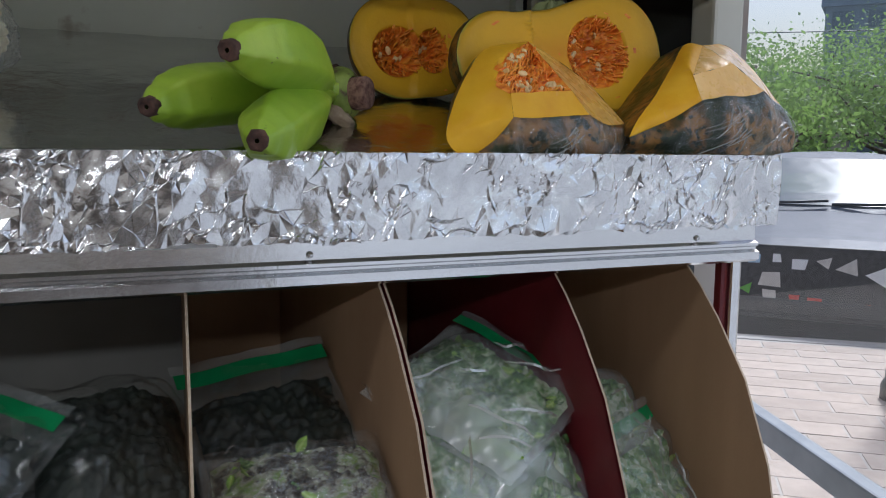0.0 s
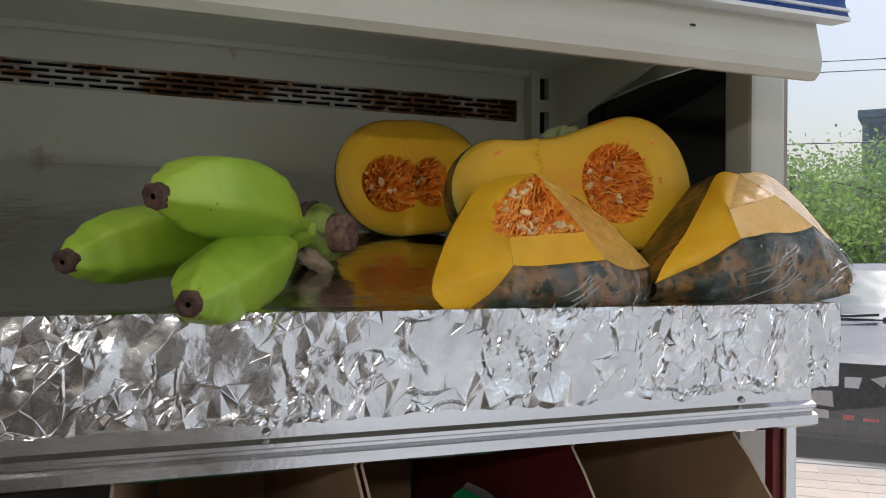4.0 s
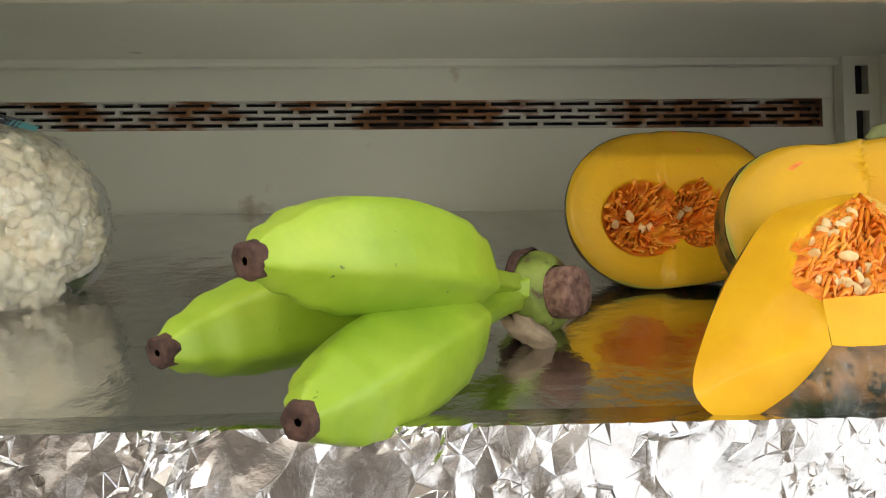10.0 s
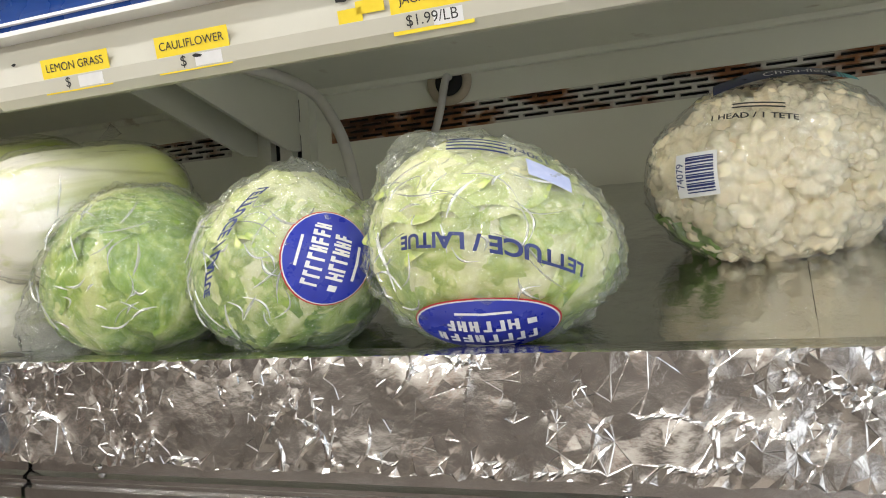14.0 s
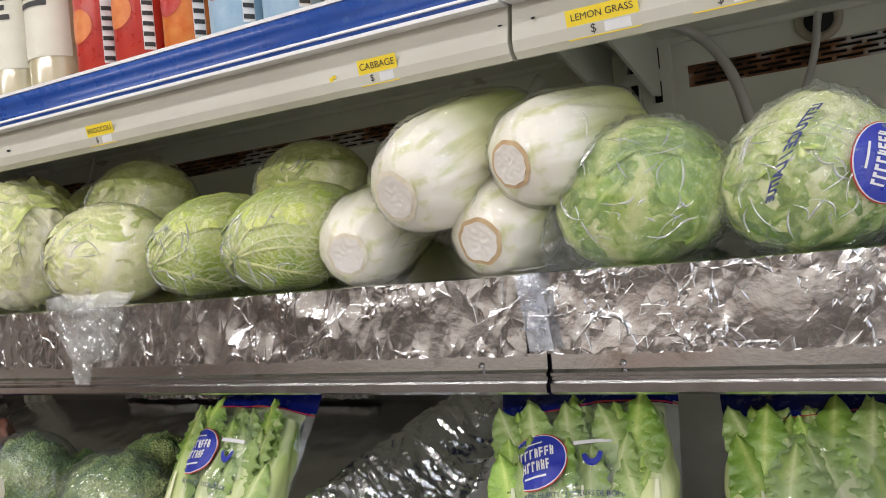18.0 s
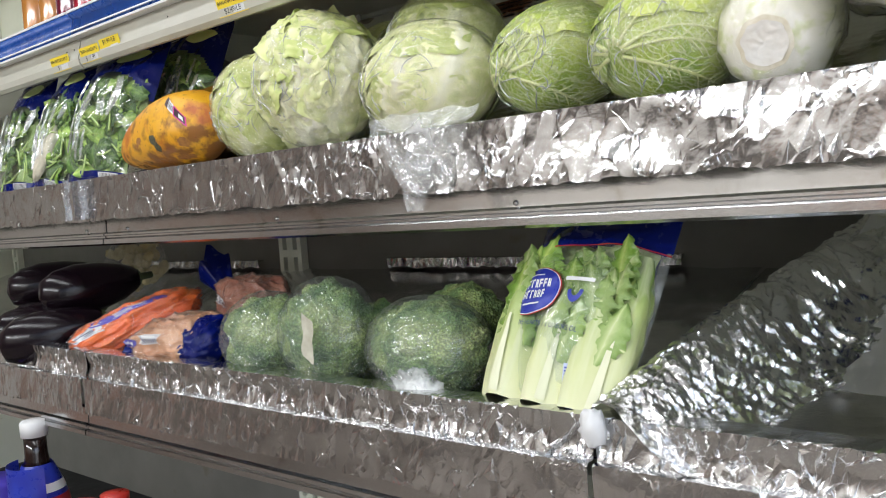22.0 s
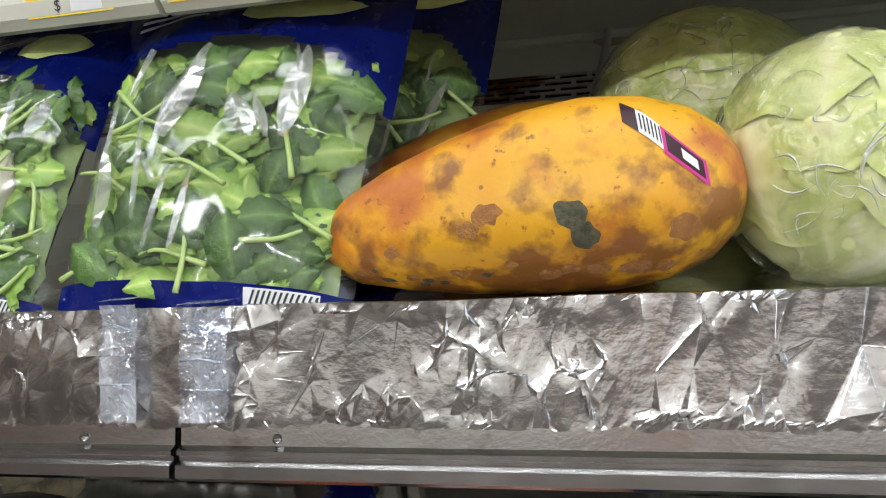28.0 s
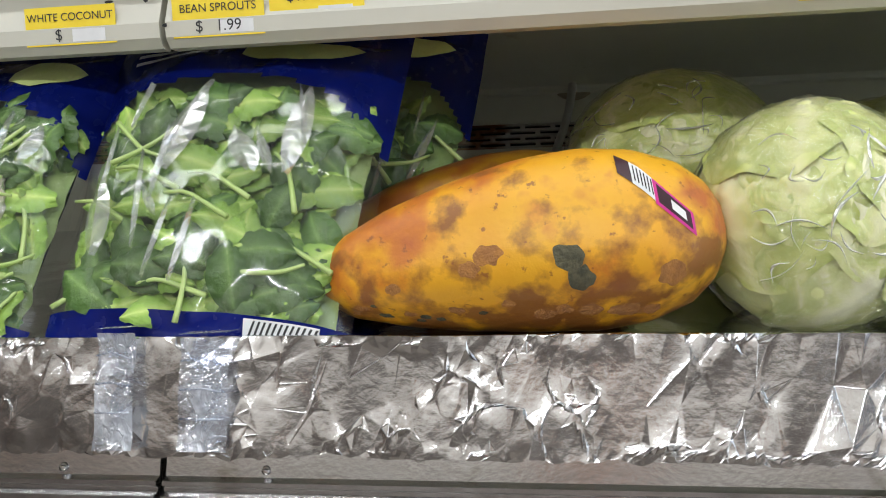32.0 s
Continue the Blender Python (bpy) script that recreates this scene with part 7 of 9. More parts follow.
FILM_MIST = film_mat("heavily_misted_film", (0.98, 1, 0.98), 0.13, 0.16, 26, 0.12, 0.5)
ROMRIB = mat("romaine_rib", [(0.3, (0.72, 0.74, 0.48)), (0.7, (0.82, 0.82, 0.62))], 30, 0.35, stretch=(1, 1, 0.1))


def romaine(m, W, H, seed, label, wet=True, mark=True):
    th = thing("romaine_bag", label, "bagged lettuce", m, "bags of romaine")
    rnd = random.Random(seed)
    for k in range(3):
        cx = (k - 1) * W * 0.30
        def heart(u, v, cx=cx, k=k):
            a = 2 * math.pi * u
            r = 0.026 * (0.75 + 0.5 * math.sin(math.pi * min(1, v * 0.75 + 0.22)) - 0.4 * max(0, v - 0.75)) * (1 + 0.12 * math.cos(4 * a + seed + k) + 0.18 * v * noise.noise(Vector((math.cos(a) * 2.5, math.sin(a) * 2.5, v * 7 + k + seed))))
            return (cx + r * math.cos(a) + 0.008 * (k - 1) * v, -0.016 + r * math.sin(a) * 0.8, 0.012 + v * (H * 0.66))
        part("heart", grid(36, 34, heart, True), ROM, th)
        for j in range(1):
            a0 = -1.57 + 0.3 * k
            part("rib", grid(5, 20, lambda u, v: tuple(Vector(heart(((a0 + (u - 0.5) * 0.36 * (1 - 0.8 * v)) / (2 * math.pi)) % 1, 0.02 + 0.5 * v)) + Vector((0, -0.0022, 0)))), ROMRIB, th)
        for j in range(24):
            sz = rnd.uniform(0.55, 1.0)
            mesh, tone = leaf_mesh(0.066 * sz, 0.022 * sz, 0.06, seed + j + 9 * k, 0.0034)
            o = part("leaf", mesh, (RL, SPIN[0], RL, LG[2])[j % 4], th, tone=tone)
            o.matrix_basis = pose(max(-W * 0.36, min(W * 0.36, cx + rnd.uniform(-0.018, 0.018))), -0.028 - rnd.uniform(0, 0.006), H * rnd.uniform(0.22, 0.54), rnd.uniform(-6, 6), rnd.uniform(-24, 24), rnd.uniform(-30, 30))
    at = pillow(W, H, 0.047, seed, flare=0.10)
    part("leaf_mass", grid(30, 34, lambda u, v: (at(0.06 + 0.88 * u, 0.05 + 0.72 * v)[0], at(0.06 + 0.88 * u, 0.05 + 0.72 * v)[1] * 0.55 + 0.010 * noise.noise(Vector((u * 9, v * 14, seed))), at(0.06 + 0.88 * u, 0.05 + 0.72 * v)[2])), RL, th, tone=[0.3 + 0.5 * noise.noise(Vector((k * 0.37, k // 34 * 0.4, seed))) for k in range(30 * 34)])
    bag_skin(th, at, W, lambda u, v: 0.05 < v < 0.74 + 0.05 * (u - 0.5), FILM_MIST if wet else FILM_BAG, BAGBLUE)
    part("red_line", grid(20, 2, lambda u, v: at(u, 0.735 + 0.05 * (u - 0.5) + 0.006 * v, 0.0012)), REDINK, th)
    if mark:
        f = lambda k: (lambda x, y: Vector(at(0.30 + x / W, 0.50 + y / H, 0.003 * (k - 1) * 100 * 0.01 + 0.002 + (k - 1) * 0.06)))
        emblem(th, f, 0.032, 0.026, 6)
        part("blue_flash", grid(14, 4, lambda u, v: tuple(Vector(at(0.62 + 0.055 * math.cos(3.3 + u * 2.9) * (1 - 0.45 * v), 0.52 + 0.06 * math.sin(3.3 + u * 2.9) * (1 - 0.45 * v), 0.0018)))), LOGOBLUE, th, "blue curved flash")
        part("white_flash", grid(10, 3, lambda u, v: at(0.52 + 0.20 * u, 0.555 + 0.016 * v, 0.002)), WHITEINK, th)
        words("ROMAINE HEARTS / 3 COEURS DE ROMAINE", 0.0066, NAVYINK, th, None, wrap=lambda x, y: Vector(at(0.5 + x / W * 0.86, 0.355 + y / H - 0.10 * x, 0.0022)))
        part("barcode_field", grid(8, 8, lambda u, v: at(0.66 + 0.20 * u, 0.06 + 0.16 * v, 0.0018)), mat("blue_barcode_field", [(0.3, (0.50, 0.56, 0.80)), (0.7, (0.6, 0.66, 0.86))], 60, 0.4), th, "pale blue barcode field")
        for k in range(12):
            part("barcode_bar", grid(4, 2, lambda u, v: at(0.67 + 0.18 * u, 0.068 + 0.012 * k + 0.006 * v, 0.0024)), LOGOBLUE, th)
    return th


r1 = romaine(pose(-1.622, 0.008, 1.047, -32, 2, -4), 0.150, 0.235, 201, "clear bag of three romaine hearts with a blue top")
for k in range(3):
    part("print_bar", grid(4, 4, lambda u, v: tuple(pillow(0.150, 0.235, 0.047, 201, flare=0.1)(0.60 + 0.06 * k + 0.035 * u, 0.875 + 0.05 * v, 0.0025))), WHITEINK, r1)
romaine(pose(-1.215, 0.045, 1.056, -32, -6, 4), 0.165, 0.215, 202, "misted bag of romaine hearts in the foil tray")
romaine(pose(-1.020, 0.080, 1.062, -34, -4, 6), 0.150, 0.190, 203, "second misted bag of romaine beside the foil rim", True, False)

def broccoli_mat():
    m, nt, b = nodes_of("broccoli_crown")
    tc = nt.nodes.new("ShaderNodeTexCoord")
    vo = nt.nodes.new("ShaderNodeTexVoronoi")
    vo.inputs["Scale"].default_value = 330
    nt.links.new(tc.outputs["Object"], vo.inputs["Vector"])
    n1 = noise_node(nt, 26, 5)
    r = ramp_node(nt, [(0.30, (0.11, 0.20, 0.08)), (0.44, (0.21, 0.33, 0.12)), (0.56, (0.36, 0.47, 0.16)), (0.72, (0.54, 0.60, 0.26))])
    nt.links.new(n1.outputs[0], r.inputs[0])
    r2 = ramp_node(nt, [(0.0, (1.35, 1.35, 1.25)), (0.6, (0.62, 0.62, 0.62))])
    nt.links.new(vo.outputs["Distance"], r2.inputs[0])
    mx = nt.nodes.new("ShaderNodeMix")
    mx.data_type, mx.blend_type = "RGBA", "MULTIPLY"
    mx.inputs[0].default_value = 1.0
    nt.links.new(r.outputs[0], mx.inputs[6])
    nt.links.new(r2.outputs[0], mx.inputs[7])
    nt.links.new(mx.outputs[2], b.inputs["Base Color"])
    b.inputs["Roughness"].default_value = 0.75
    bp = nt.nodes.new("ShaderNodeBump")
    bp.invert = True
    bp.inputs["Strength"].default_value, bp.inputs["Distance"].default_value = 1.0, 0.003
    nt.links.new(vo.outputs["Distance"], bp.inputs["Height"])
    nt.links.new(bp.outputs[0], b.inputs["Normal"])
    return m


BROC = broccoli_mat()
BSTALK = mat("broccoli_stalk", [(0.3, (0.24, 0.36, 0.12)), (0.7, (0.38, 0.48, 0.22))], 30, 0.5)


FILM_BROC = film_mat("creased_wrap", (0.98, 1, 1), 0.05, 0.16, 20, 0.16, 0.35)


def broccoli(c, r, seed, label, extra=()):
    th = thing("broccoli", label, "broccoli", pose(*c), "wrapped broccoli")
    def fn(d):
        v1 = noise.voronoi(d * 2.2 + Vector((seed, 0, 0)))[0][0]
        v2 = noise.voronoi(d * 11 + Vector((0, seed, 0)))[0][0]
        return 1.06 - 0.26 * v1 - 0.08 * v2
    part("crown", blob(*r, fn, 150, 96), BROC, th)
    for dx, dy, dz, s in extra:
        part("crown", moved(blob(r[0] * s, r[1] * s, r[2] * s, fn, 80, 50), Matrix.Translation((dx, dy, dz))), BROC, th)
    part("stalk", tube([(0.0, 0.0, -r[2] * 0.5), (0.008, -r[1] * 0.25, -r[2] * 0.85), (0.012, -r[1] * 0.35, -r[2] * 1.0)], [0.024, 0.020, 0.016], 16), BSTALK, th)
    part("film", film_shell(r, seed, 1.015, 0.03, ((0.2, -0.5, -0.85), 0.10)), FILM_BROC, th, "taut cling film")
    return th


broccoli((-2.085, 0.050, 1.102), (0.074, 0.060, 0.060), 61, "broccoli crown wrapped in taut cling film")
broccoli((-1.968, 0.052, 1.112), (0.070, 0.060, 0.070), 62, "tall broccoli crown with a paper scrap under film", ((0.045, 0.045, -0.01, 0.7),))
broccoli((-1.805, 0.050, 1.104), (0.080, 0.060, 0.058), 63, "broccoli crown with its white stalk end in bunched film", ((-0.005, 0.07, 0.025, 0.72),))
wp = thing("paper_scrap", "pale scrap of paper stuck to broccoli film", "paper")
part("paper", grid(8, 10, lambda u, v: (-1.945 + 0.018 * u + 0.004 * v, -0.0135 + 0.004 * noise.noise(Vector((u * 3, v * 3, 2))), 1.098 + 0.05 * v - 0.01 * u)), mat("damp_paper", [(0.3, (0.46, 0.43, 0.32)), (0.7, (0.60, 0.58, 0.48))], 60, 0.7), wp)
bf = thing("film_bunch", "bunched white film at the base of a broccoli crown", "plastic film")
part("wad", blob(0.035, 0.016, 0.022, lambda d: 1 + 0.3 * noise.noise(d * 5), 30, 20), film_mat("white_bunched_film", (1, 1, 1), 0.45, 0.3, 70), bf).matrix_basis = pose(-1.778, -0.005, 1.070)

ORANGE = mat("orange_carrot_bag", [(0.3, (0.72, 0.09, 0.012)), (0.55, (0.86, 0.15, 0.015)), (0.75, (0.88, 0.26, 0.05))], 26, 0.3, 0, 0.6, 70, stretch=(1, 0.4, 1), coat=0.3)
PEACH = mat("peach_potato_bag", [(0.3, (0.45, 0.20, 0.10)), (0.55, (0.62, 0.33, 0.18)), (0.75, (0.72, 0.45, 0.29))], 28, 0.32, 0, 0.7, 60, coat=0.3)
PURPLE = mat("purple_print", [(0.3, (0.06, 0.04, 0.40)), (0.7, (0.09, 0.06, 0.5))], 40, 0.35)


def sack(name, label, m, r, material, seed, prints, group="root vegetable bags"):
    th = thing(name, label, "bagged vegetables", m, group)
    f = lambda d: 0.92 / (d.x ** 4 + d.y ** 4 + d.z ** 4) ** 0.16 + 0.10 * noise.noise(d * 2.2 + Vector((seed, 0, 0))) + 0.12 * ridge(d * 1.7, seed) + 0.09 * ridge(d * 4.2, seed + 3) - 0.06
    part("bag", blob(*r, f, 110, 70), material, th)
    for d0, w, h, mt, up in prints:
        q = on_ellipsoid(r, d0, up, 1.0)
        def fit_to(x, y, lift):
            p = q(x, y)
            d = Vector((p.x / r[0], p.y / r[1], p.z / r[2])).normalized()
            return tuple(Vector((d.x * r[0], d.y * r[1], d.z * r[2])) * (f(d) + lift))
        part("print", grid(14, 10, lambda u, v: fit_to((u - 0.5) * w, (v - 0.5) * h, 0.02)), mt, th, "printed patch")
        if mt in (PURPLE, BAGBLUE):
            for k in range(6):
                part("print_bar", grid(3, 3, lambda u, v: fit_to((-0.42 + 0.14 * k + 0.07 * u) * w, (-0.2 + 0.4 * v) * h, 0.034)), WHITEINK, th)
        else:
            for k in range(7):
                part("barcode_bar", grid(2, 3, lambda u, v: fit_to((-0.4 + 0.12 * k + 0.05 * u) * w, (-0.35 + 0.7 * v) * h, 0.034)), NAVYINK, th)
    part("film", blob(*r, lambda d: f(d) * 1.035, 60, 40), FILM, th, "clear plastic")
    return th


sack("carrot_bag", "orange printed bag of carrots on the lower deck", pose(-2.470, 0.075, 1.098, 20, -6, -50), (0.046, 0.115, 0.036), ORANGE, 301, [((-0.2, -0.3, 0.95), 0.026, 0.085, PURPLE, (0, 1, 0)), ((0.75, 0.1, 0.6), 0.020, 0.075, PURPLE, (0, 1, 0)), ((0.75, -0.55, 0.35), 0.024, 0.034, WHITEINK, (0, 1, 0))])
ob1 = sack("potato_bag", "peach-coloured bag of potatoes with blue ends", pose(-2.290, 0.045, 1.084, 10, -6, 4), (0.088, 0.058, 0.042), PEACH, 302, [((0.0, -0.8, 0.5), 0.030, 0.020, WHITEINK, (0, 0, 1)), ((-0.55, -0.7, 0.4), 0.022, 0.016, PURPLE, (0, 0, 1))])
part("blue_end", moved(blob(0.040, 0.050, 0.034, lambda d: 0.92 + 0.16 * ridge(d * 1.6, 3) + 0.08 * ridge(d * 4, 1), 60, 40), Matrix.Translation((0.066, 0.0, -0.002))), BAGBLUE, ob1, "crumpled blue bag end")
part("blue_end", moved(blob(0.018, 0.058, 0.030, lambda d: 1 + 0.2 * noise.noise(d * 4), 30, 20), Matrix.Translation((-0.074, 0.0, -0.006))), BAGBLUE, ob1, "crumpled blue bag end")
ob2 = sack("potato_bag", "pinkish bag of potatoes behind with a tied blue neck", pose(-2.270, 0.165, 1.128, 8, 4, -16), (0.085, 0.050, 0.044), mat("pink_potato_bag", [(0.3, (0.34, 0.12, 0.08)), (0.7, (0.52, 0.25, 0.17))], 28, 0.3, 0, 0.7, 60), 303, [((-0.3, -0.8, 0.2), 0.035, 0.02, WHITEINK, (0, 0, 1))])
part("blue_end", moved(blob(0.030, 0.040, 0.026, lambda d: 1 + 0.2 * noise.noise(d * 4), 30, 20), Matrix.Translation((0.078, -0.01, -0.012))), BAGBLUE, ob2, "crumpled blue bag end")
part("tied_neck", grid(22, 12, lambda u, v: (-0.105 - 0.055 * v + 0.012 * math.sin(u * 19) * v, 0.02 * math.cos(2 * math.pi * u) * (0.4 + v), -0.004 + 0.045 * v + 0.028 * math.sin(2 * math.pi * u) * (0.3 + 0.9 * v) + 0.008 * math.sin(u * 31) * v), True), BAGBLUE, ob2, "frilled blue bag neck")

AUB = mat("aubergine_skin", [(0.3, (0.004, 0.002, 0.004)), (0.7, (0.009, 0.004, 0.007))], 10, 0.20, 0, 0, rough_var=0.05, coat=0.0, spec=0.35)
AUBC = mat("aubergine_calyx", [(0.3, (0.04, 0.06, 0.02)), (0.7, (0.08, 0.10, 0.035))], 40, 0.7)
for c, rot, s in (((-2.640, 0.020, 1.086), (0, 80, 60), 1.0), ((-2.665, 0.105, 1.155), (0, 84, 78), 1.05), ((-2.770, 0.060, 1.090), (0, 80, 66), 1.0), ((-2.830, 0.12, 1.16), (0, 84, 70), 1.0)):
    au = thing("aubergine", "shiny dark purple aubergine", "aubergine", pose(*c, *rot), "aubergines")
    part("body", lathe([(0.001 * s, -0.092), (0.026 * s, -0.085), (0.040 * s, -0.06), (0.045 * s, -0.025), (0.041 * s, 0.015), (0.033 * s, 0.05), (0.022 * s, 0.075), (0.012 * s, 0.086), (0.001, 0.087)], 36), AUB, au)
    part("calyx", lathe([(0.020, 0.074), (0.016, 0.084), (0.007, 0.090), (0.006, 0.110), (0.001, 0.111)], 12), AUBC, au, "dull green calyx")
pc_ = thing("snack_bag", "clear bag of pale yellow puffs at the back of the deck", "bagged food", pose(-2.80, 0.27, 1.175))
for k in range(46):
    rk = random.Random(900 + k)
    if k == 0:
        pf = part("puff", blob(0.012, 0.010, 0.009, lambda d: 1 + 0.3 * noise.noise(d * 3), 14, 10), mat("pale_puffs", [(0.3, (0.55, 0.45, 0.20)), (0.7, (0.70, 0.60, 0.32))], 60, 0.8, 0, 0.5), pc_)
    else:
        share("puff", pf, pc_, pose(rk.uniform(-0.085, 0.085), rk.uniform(-0.03, 0.03), rk.uniform(-0.045, 0.05), rk.uniform(0, 360), rk.uniform(0, 360)))
part("bag", blob(0.10, 0.045, 0.07, lambda d: 1 + 0.06 * noise.noise(d * 5), 40, 26), FILM_THIN, pc_, "clear bag")

# ---- bottles, cans and jars on the upper shelf ----
SYRUP = mat("red_syrup", [(0.3, (0.26, 0.008, 0.02)), (0.7, (0.36, 0.015, 0.03))], 20, 0.08, coat=0.6)
SYRUPD = mat("dark_red_syrup", [(0.3, (0.10, 0.006, 0.02)), (0.7, (0.16, 0.01, 0.03))], 20, 0.08, coat=0.6)
AMBER = mat("amber_drink", [(0.3, (0.42, 0.17, 0.03)), (0.7, (0.5, 0.22, 0.05))], 20, 0.1, coat=0.6)
PALE = mat("pale_ginger_drink", [(0.3, (0.50, 0.44, 0.28)), (0.7, (0.58, 0.52, 0.35))], 20, 0.12, coat=0.6)
PINKLAB = mat("pink_label", [(0.3, (0.62, 0.36, 0.36)), (0.5, (0.70, 0.52, 0.50)), (0.7, (0.74, 0.66, 0.62))], 45, 0.5)
CREAM = mat("cream_label", [(0.3, (0.66, 0.63, 0.52)), (0.7, (0.72, 0.70, 0.60))], 40, 0.5)
WLAB = mat("white_label", [(0.3, g(0.66)), (0.7, g(0.74))], 40, 0.5)
REDCAN = mat("red_can_print", [(0.3, (0.42, 0.025, 0.02)), (0.7, (0.55, 0.05, 0.03))], 24, 0.3)
ORCAN = mat("orange_fruit_print", [(0.3, (0.60, 0.13, 0.02)), (0.7, (0.72, 0.26, 0.06))], 60, 0.35)
LEMON = mat("lemon_print", [(0.3, (0.72, 0.62, 0.04)), (0.7, (0.8, 0.7, 0.08))], 40, 0.4)
SKYB = mat("light_blue_print", [(0.3, (0.28, 0.45, 0.62)), (0.7, (0.42, 0.58, 0.72))], 50, 0.35)
JAR = mat("orange_jar", [(0.3, (0.55, 0.22, 0.02)), (0.7, (0.66, 0.32, 0.05))], 30, 0.15, coat=0.5)
DARKCAP = mat("dark_cap", [(0.3, g(0.02)), (0.7, g(0.05))], 30, 0.4)
GREYCAP = mat("grey_metal_cap", [(0.3, g(0.4)), (0.7, g(0.5))], 30, 0.35, 0.8)


def band(parent, name, r, z0, z1, a0, a1, material, label="", lift=0.0006):
    return part(name, grid(20, 3, lambda u, v: ((r + lift) * math.cos(a0 + (a1 - a0) * u), (r + lift) * math.sin(a0 + (a1 - a0) * u), z0 + (z1 - z0) * v)), material, parent, label)


def bottle(x, y, z, r, h, liquid, lab, label, cap=GREYCAP, bars=0, mark=None, lab_z=(0.16, 0.5), neck_lab=False, group="drink bottles", rz=0):
    """A tapered glass bottle with its cap and labels."""
    b = thing("bottle", label, "bottle", pose(x, y, z, 0, 0, rz), group)
    pr = [(0.001, 0.0), (r * 0.84, 0.001), (r * 0.97, 0.006), (r, 0.014), (r * 1.0, h * 0.26), (r * 0.985, h * 0.34), (r * 0.93, h * 0.42), (r * 0.80, h * 0.52), (r * 0.62, h * 0.63), (r * 0.47, h * 0.74), (r * 0.39, h * 0.84), (r * 0.38, h * 0.93), (0.001, h * 0.931)]
    part("body", lathe(pr, 30), liquid, b)
    part("cap", lathe([(0.001, h * 0.925), (r * 0.46, h * 0.925), (r * 0.47, h * 0.99), (r * 0.40, h), (0.001, h)], 20), cap, b)
    if neck_lab:
        part("label", lathe([(r * 0.955, h * 0.415), (r * 0.825, h * 0.52), (r * 0.645, h * 0.63), (r * 0.495, h * 0.74), (r * 0.415, h * 0.84), (r * 0.405, h * 0.92)], 30), lab, b, "printed shoulder label")
        part("print", grid(20, 5, lambda u, v: (lambda a, z: ((r * (0.99 - 1.6 * max(0.0, z / h - 0.415)) + 0.001) * math.cos(a), (r * (0.99 - 1.6 * max(0.0, z / h - 0.415)) + 0.001) * math.sin(a), z))(-1.75 + 0.42 * v * math.cos(6.283 * u), h * 0.60 + 0.011 * v * math.sin(6.283 * u)), True), REDINK, b, "dark red oval print")
        band(b, "print_bar", r * 0.90, h * 0.44, h * 0.455, -2.6, -0.9, WHITEINK, "", 0.001)
    else:
        band(b, "label", r, h * lab_z[0], h * lab_z[1], -2.9, -0.2, lab, "printed paper label", 0.0012)
    for k in range(bars):
        band(b, "print_bar", r, h * (lab_z[1] - 0.05 - 0.045 * k), h * (lab_z[1] - 0.025 - 0.045 * k), -2.2, -0.9 - 0.15 * (k % 2), INK, "", 0.002)
    if mark:
        part("print", grid(22, 5, lambda u, v: ((r + 0.0022) * math.cos(-1.6 + 0.42 * v * math.cos(2 * math.pi * u)), (r + 0.0022) * math.sin(-1.6 + 0.42 * v * math.cos(2 * math.pi * u)), h * 0.28 + 0.014 * v * math.sin(2 * math.pi * u)), True), mark, b, "yellow fruit print")
    return b


def can(x, y, z, r, h, body, spot, label, group="cans"):
    c = thing("drink_can", label, "can", pose(x, y, z), group)
    part("body", lathe([(0.001, 0.0), (r * 0.85, 0.0), (r, 0.006), (r, h - 0.008), (r * 0.9, h), (0.001, h)], 30), body, c)
    part("print", grid(24, 6, lambda u, v: ((r + 0.0008) * math.cos(-1.7 + 0.62 * v * math.cos(2 * math.pi * u)), (r + 0.0008) * math.sin(-1.7 + 0.62 * v * math.cos(2 * math.pi * u)), h * 0.38 + r * 0.62 * v * math.sin(2 * math.pi * u)), True), spot, c, "fruit picture")
    band(c, "print_bar", r, h * 0.74, h * 0.84, -2.4, -0.8, WHITEINK)
    band(c, "barcode_field", r, h * 0.1, h * 0.55, -0.75, -0.35, WHITEINK)
    for k in range(6):
        band(c, "barcode_bar", r, h * (0.12 + 0.07 * k), h * (0.15 + 0.07 * k), -0.73, -0.38, INK, "", 0.0014)
    return c


UZ = 1.6015
for i, x in enumerate((-2.70, -2.635)):
    bottle(x, 0.075, UZ, 0.030, 0.26, AMBER, PINKLAB, "amber syrup bottle with a pale shoulder label", neck_lab=True)
for i, x in enumerate((-2.570, -2.510, -2.445, -2.375, -2.305)):
    bottle(x, 0.074, UZ, 0.0305, 0.255, SYRUP if i % 2 else SYRUPD, PINKLAB, "red syrup bottle with a pink shoulder label", DARKCAP, neck_lab=True)
bottle(-2.235, 0.080, UZ, 0.0315, 0.255, SYRUP, PINKLAB, "bright red syrup bottle with a pink shoulder label", DARKCAP, neck_lab=True)
bottle(-2.275, 0.150, UZ, 0.030, 0.255, SYRUPD, PINKLAB, "dark red syrup bottle standing behind", DARKCAP, neck_lab=True)
bottle(-2.150, 0.078, UZ, 0.031, 0.26, SYRUP, WLAB, "red drink bottle with a white label", DARKCAP, lab_z=(0.12, 0.42), bars=1)
bottle(-2.078, 0.074, UZ, 0.027, 0.26, PALE, WLAB, "pale drink bottle with a lemon label", GREYCAP, 0, LEMON, (0.14, 0.46))
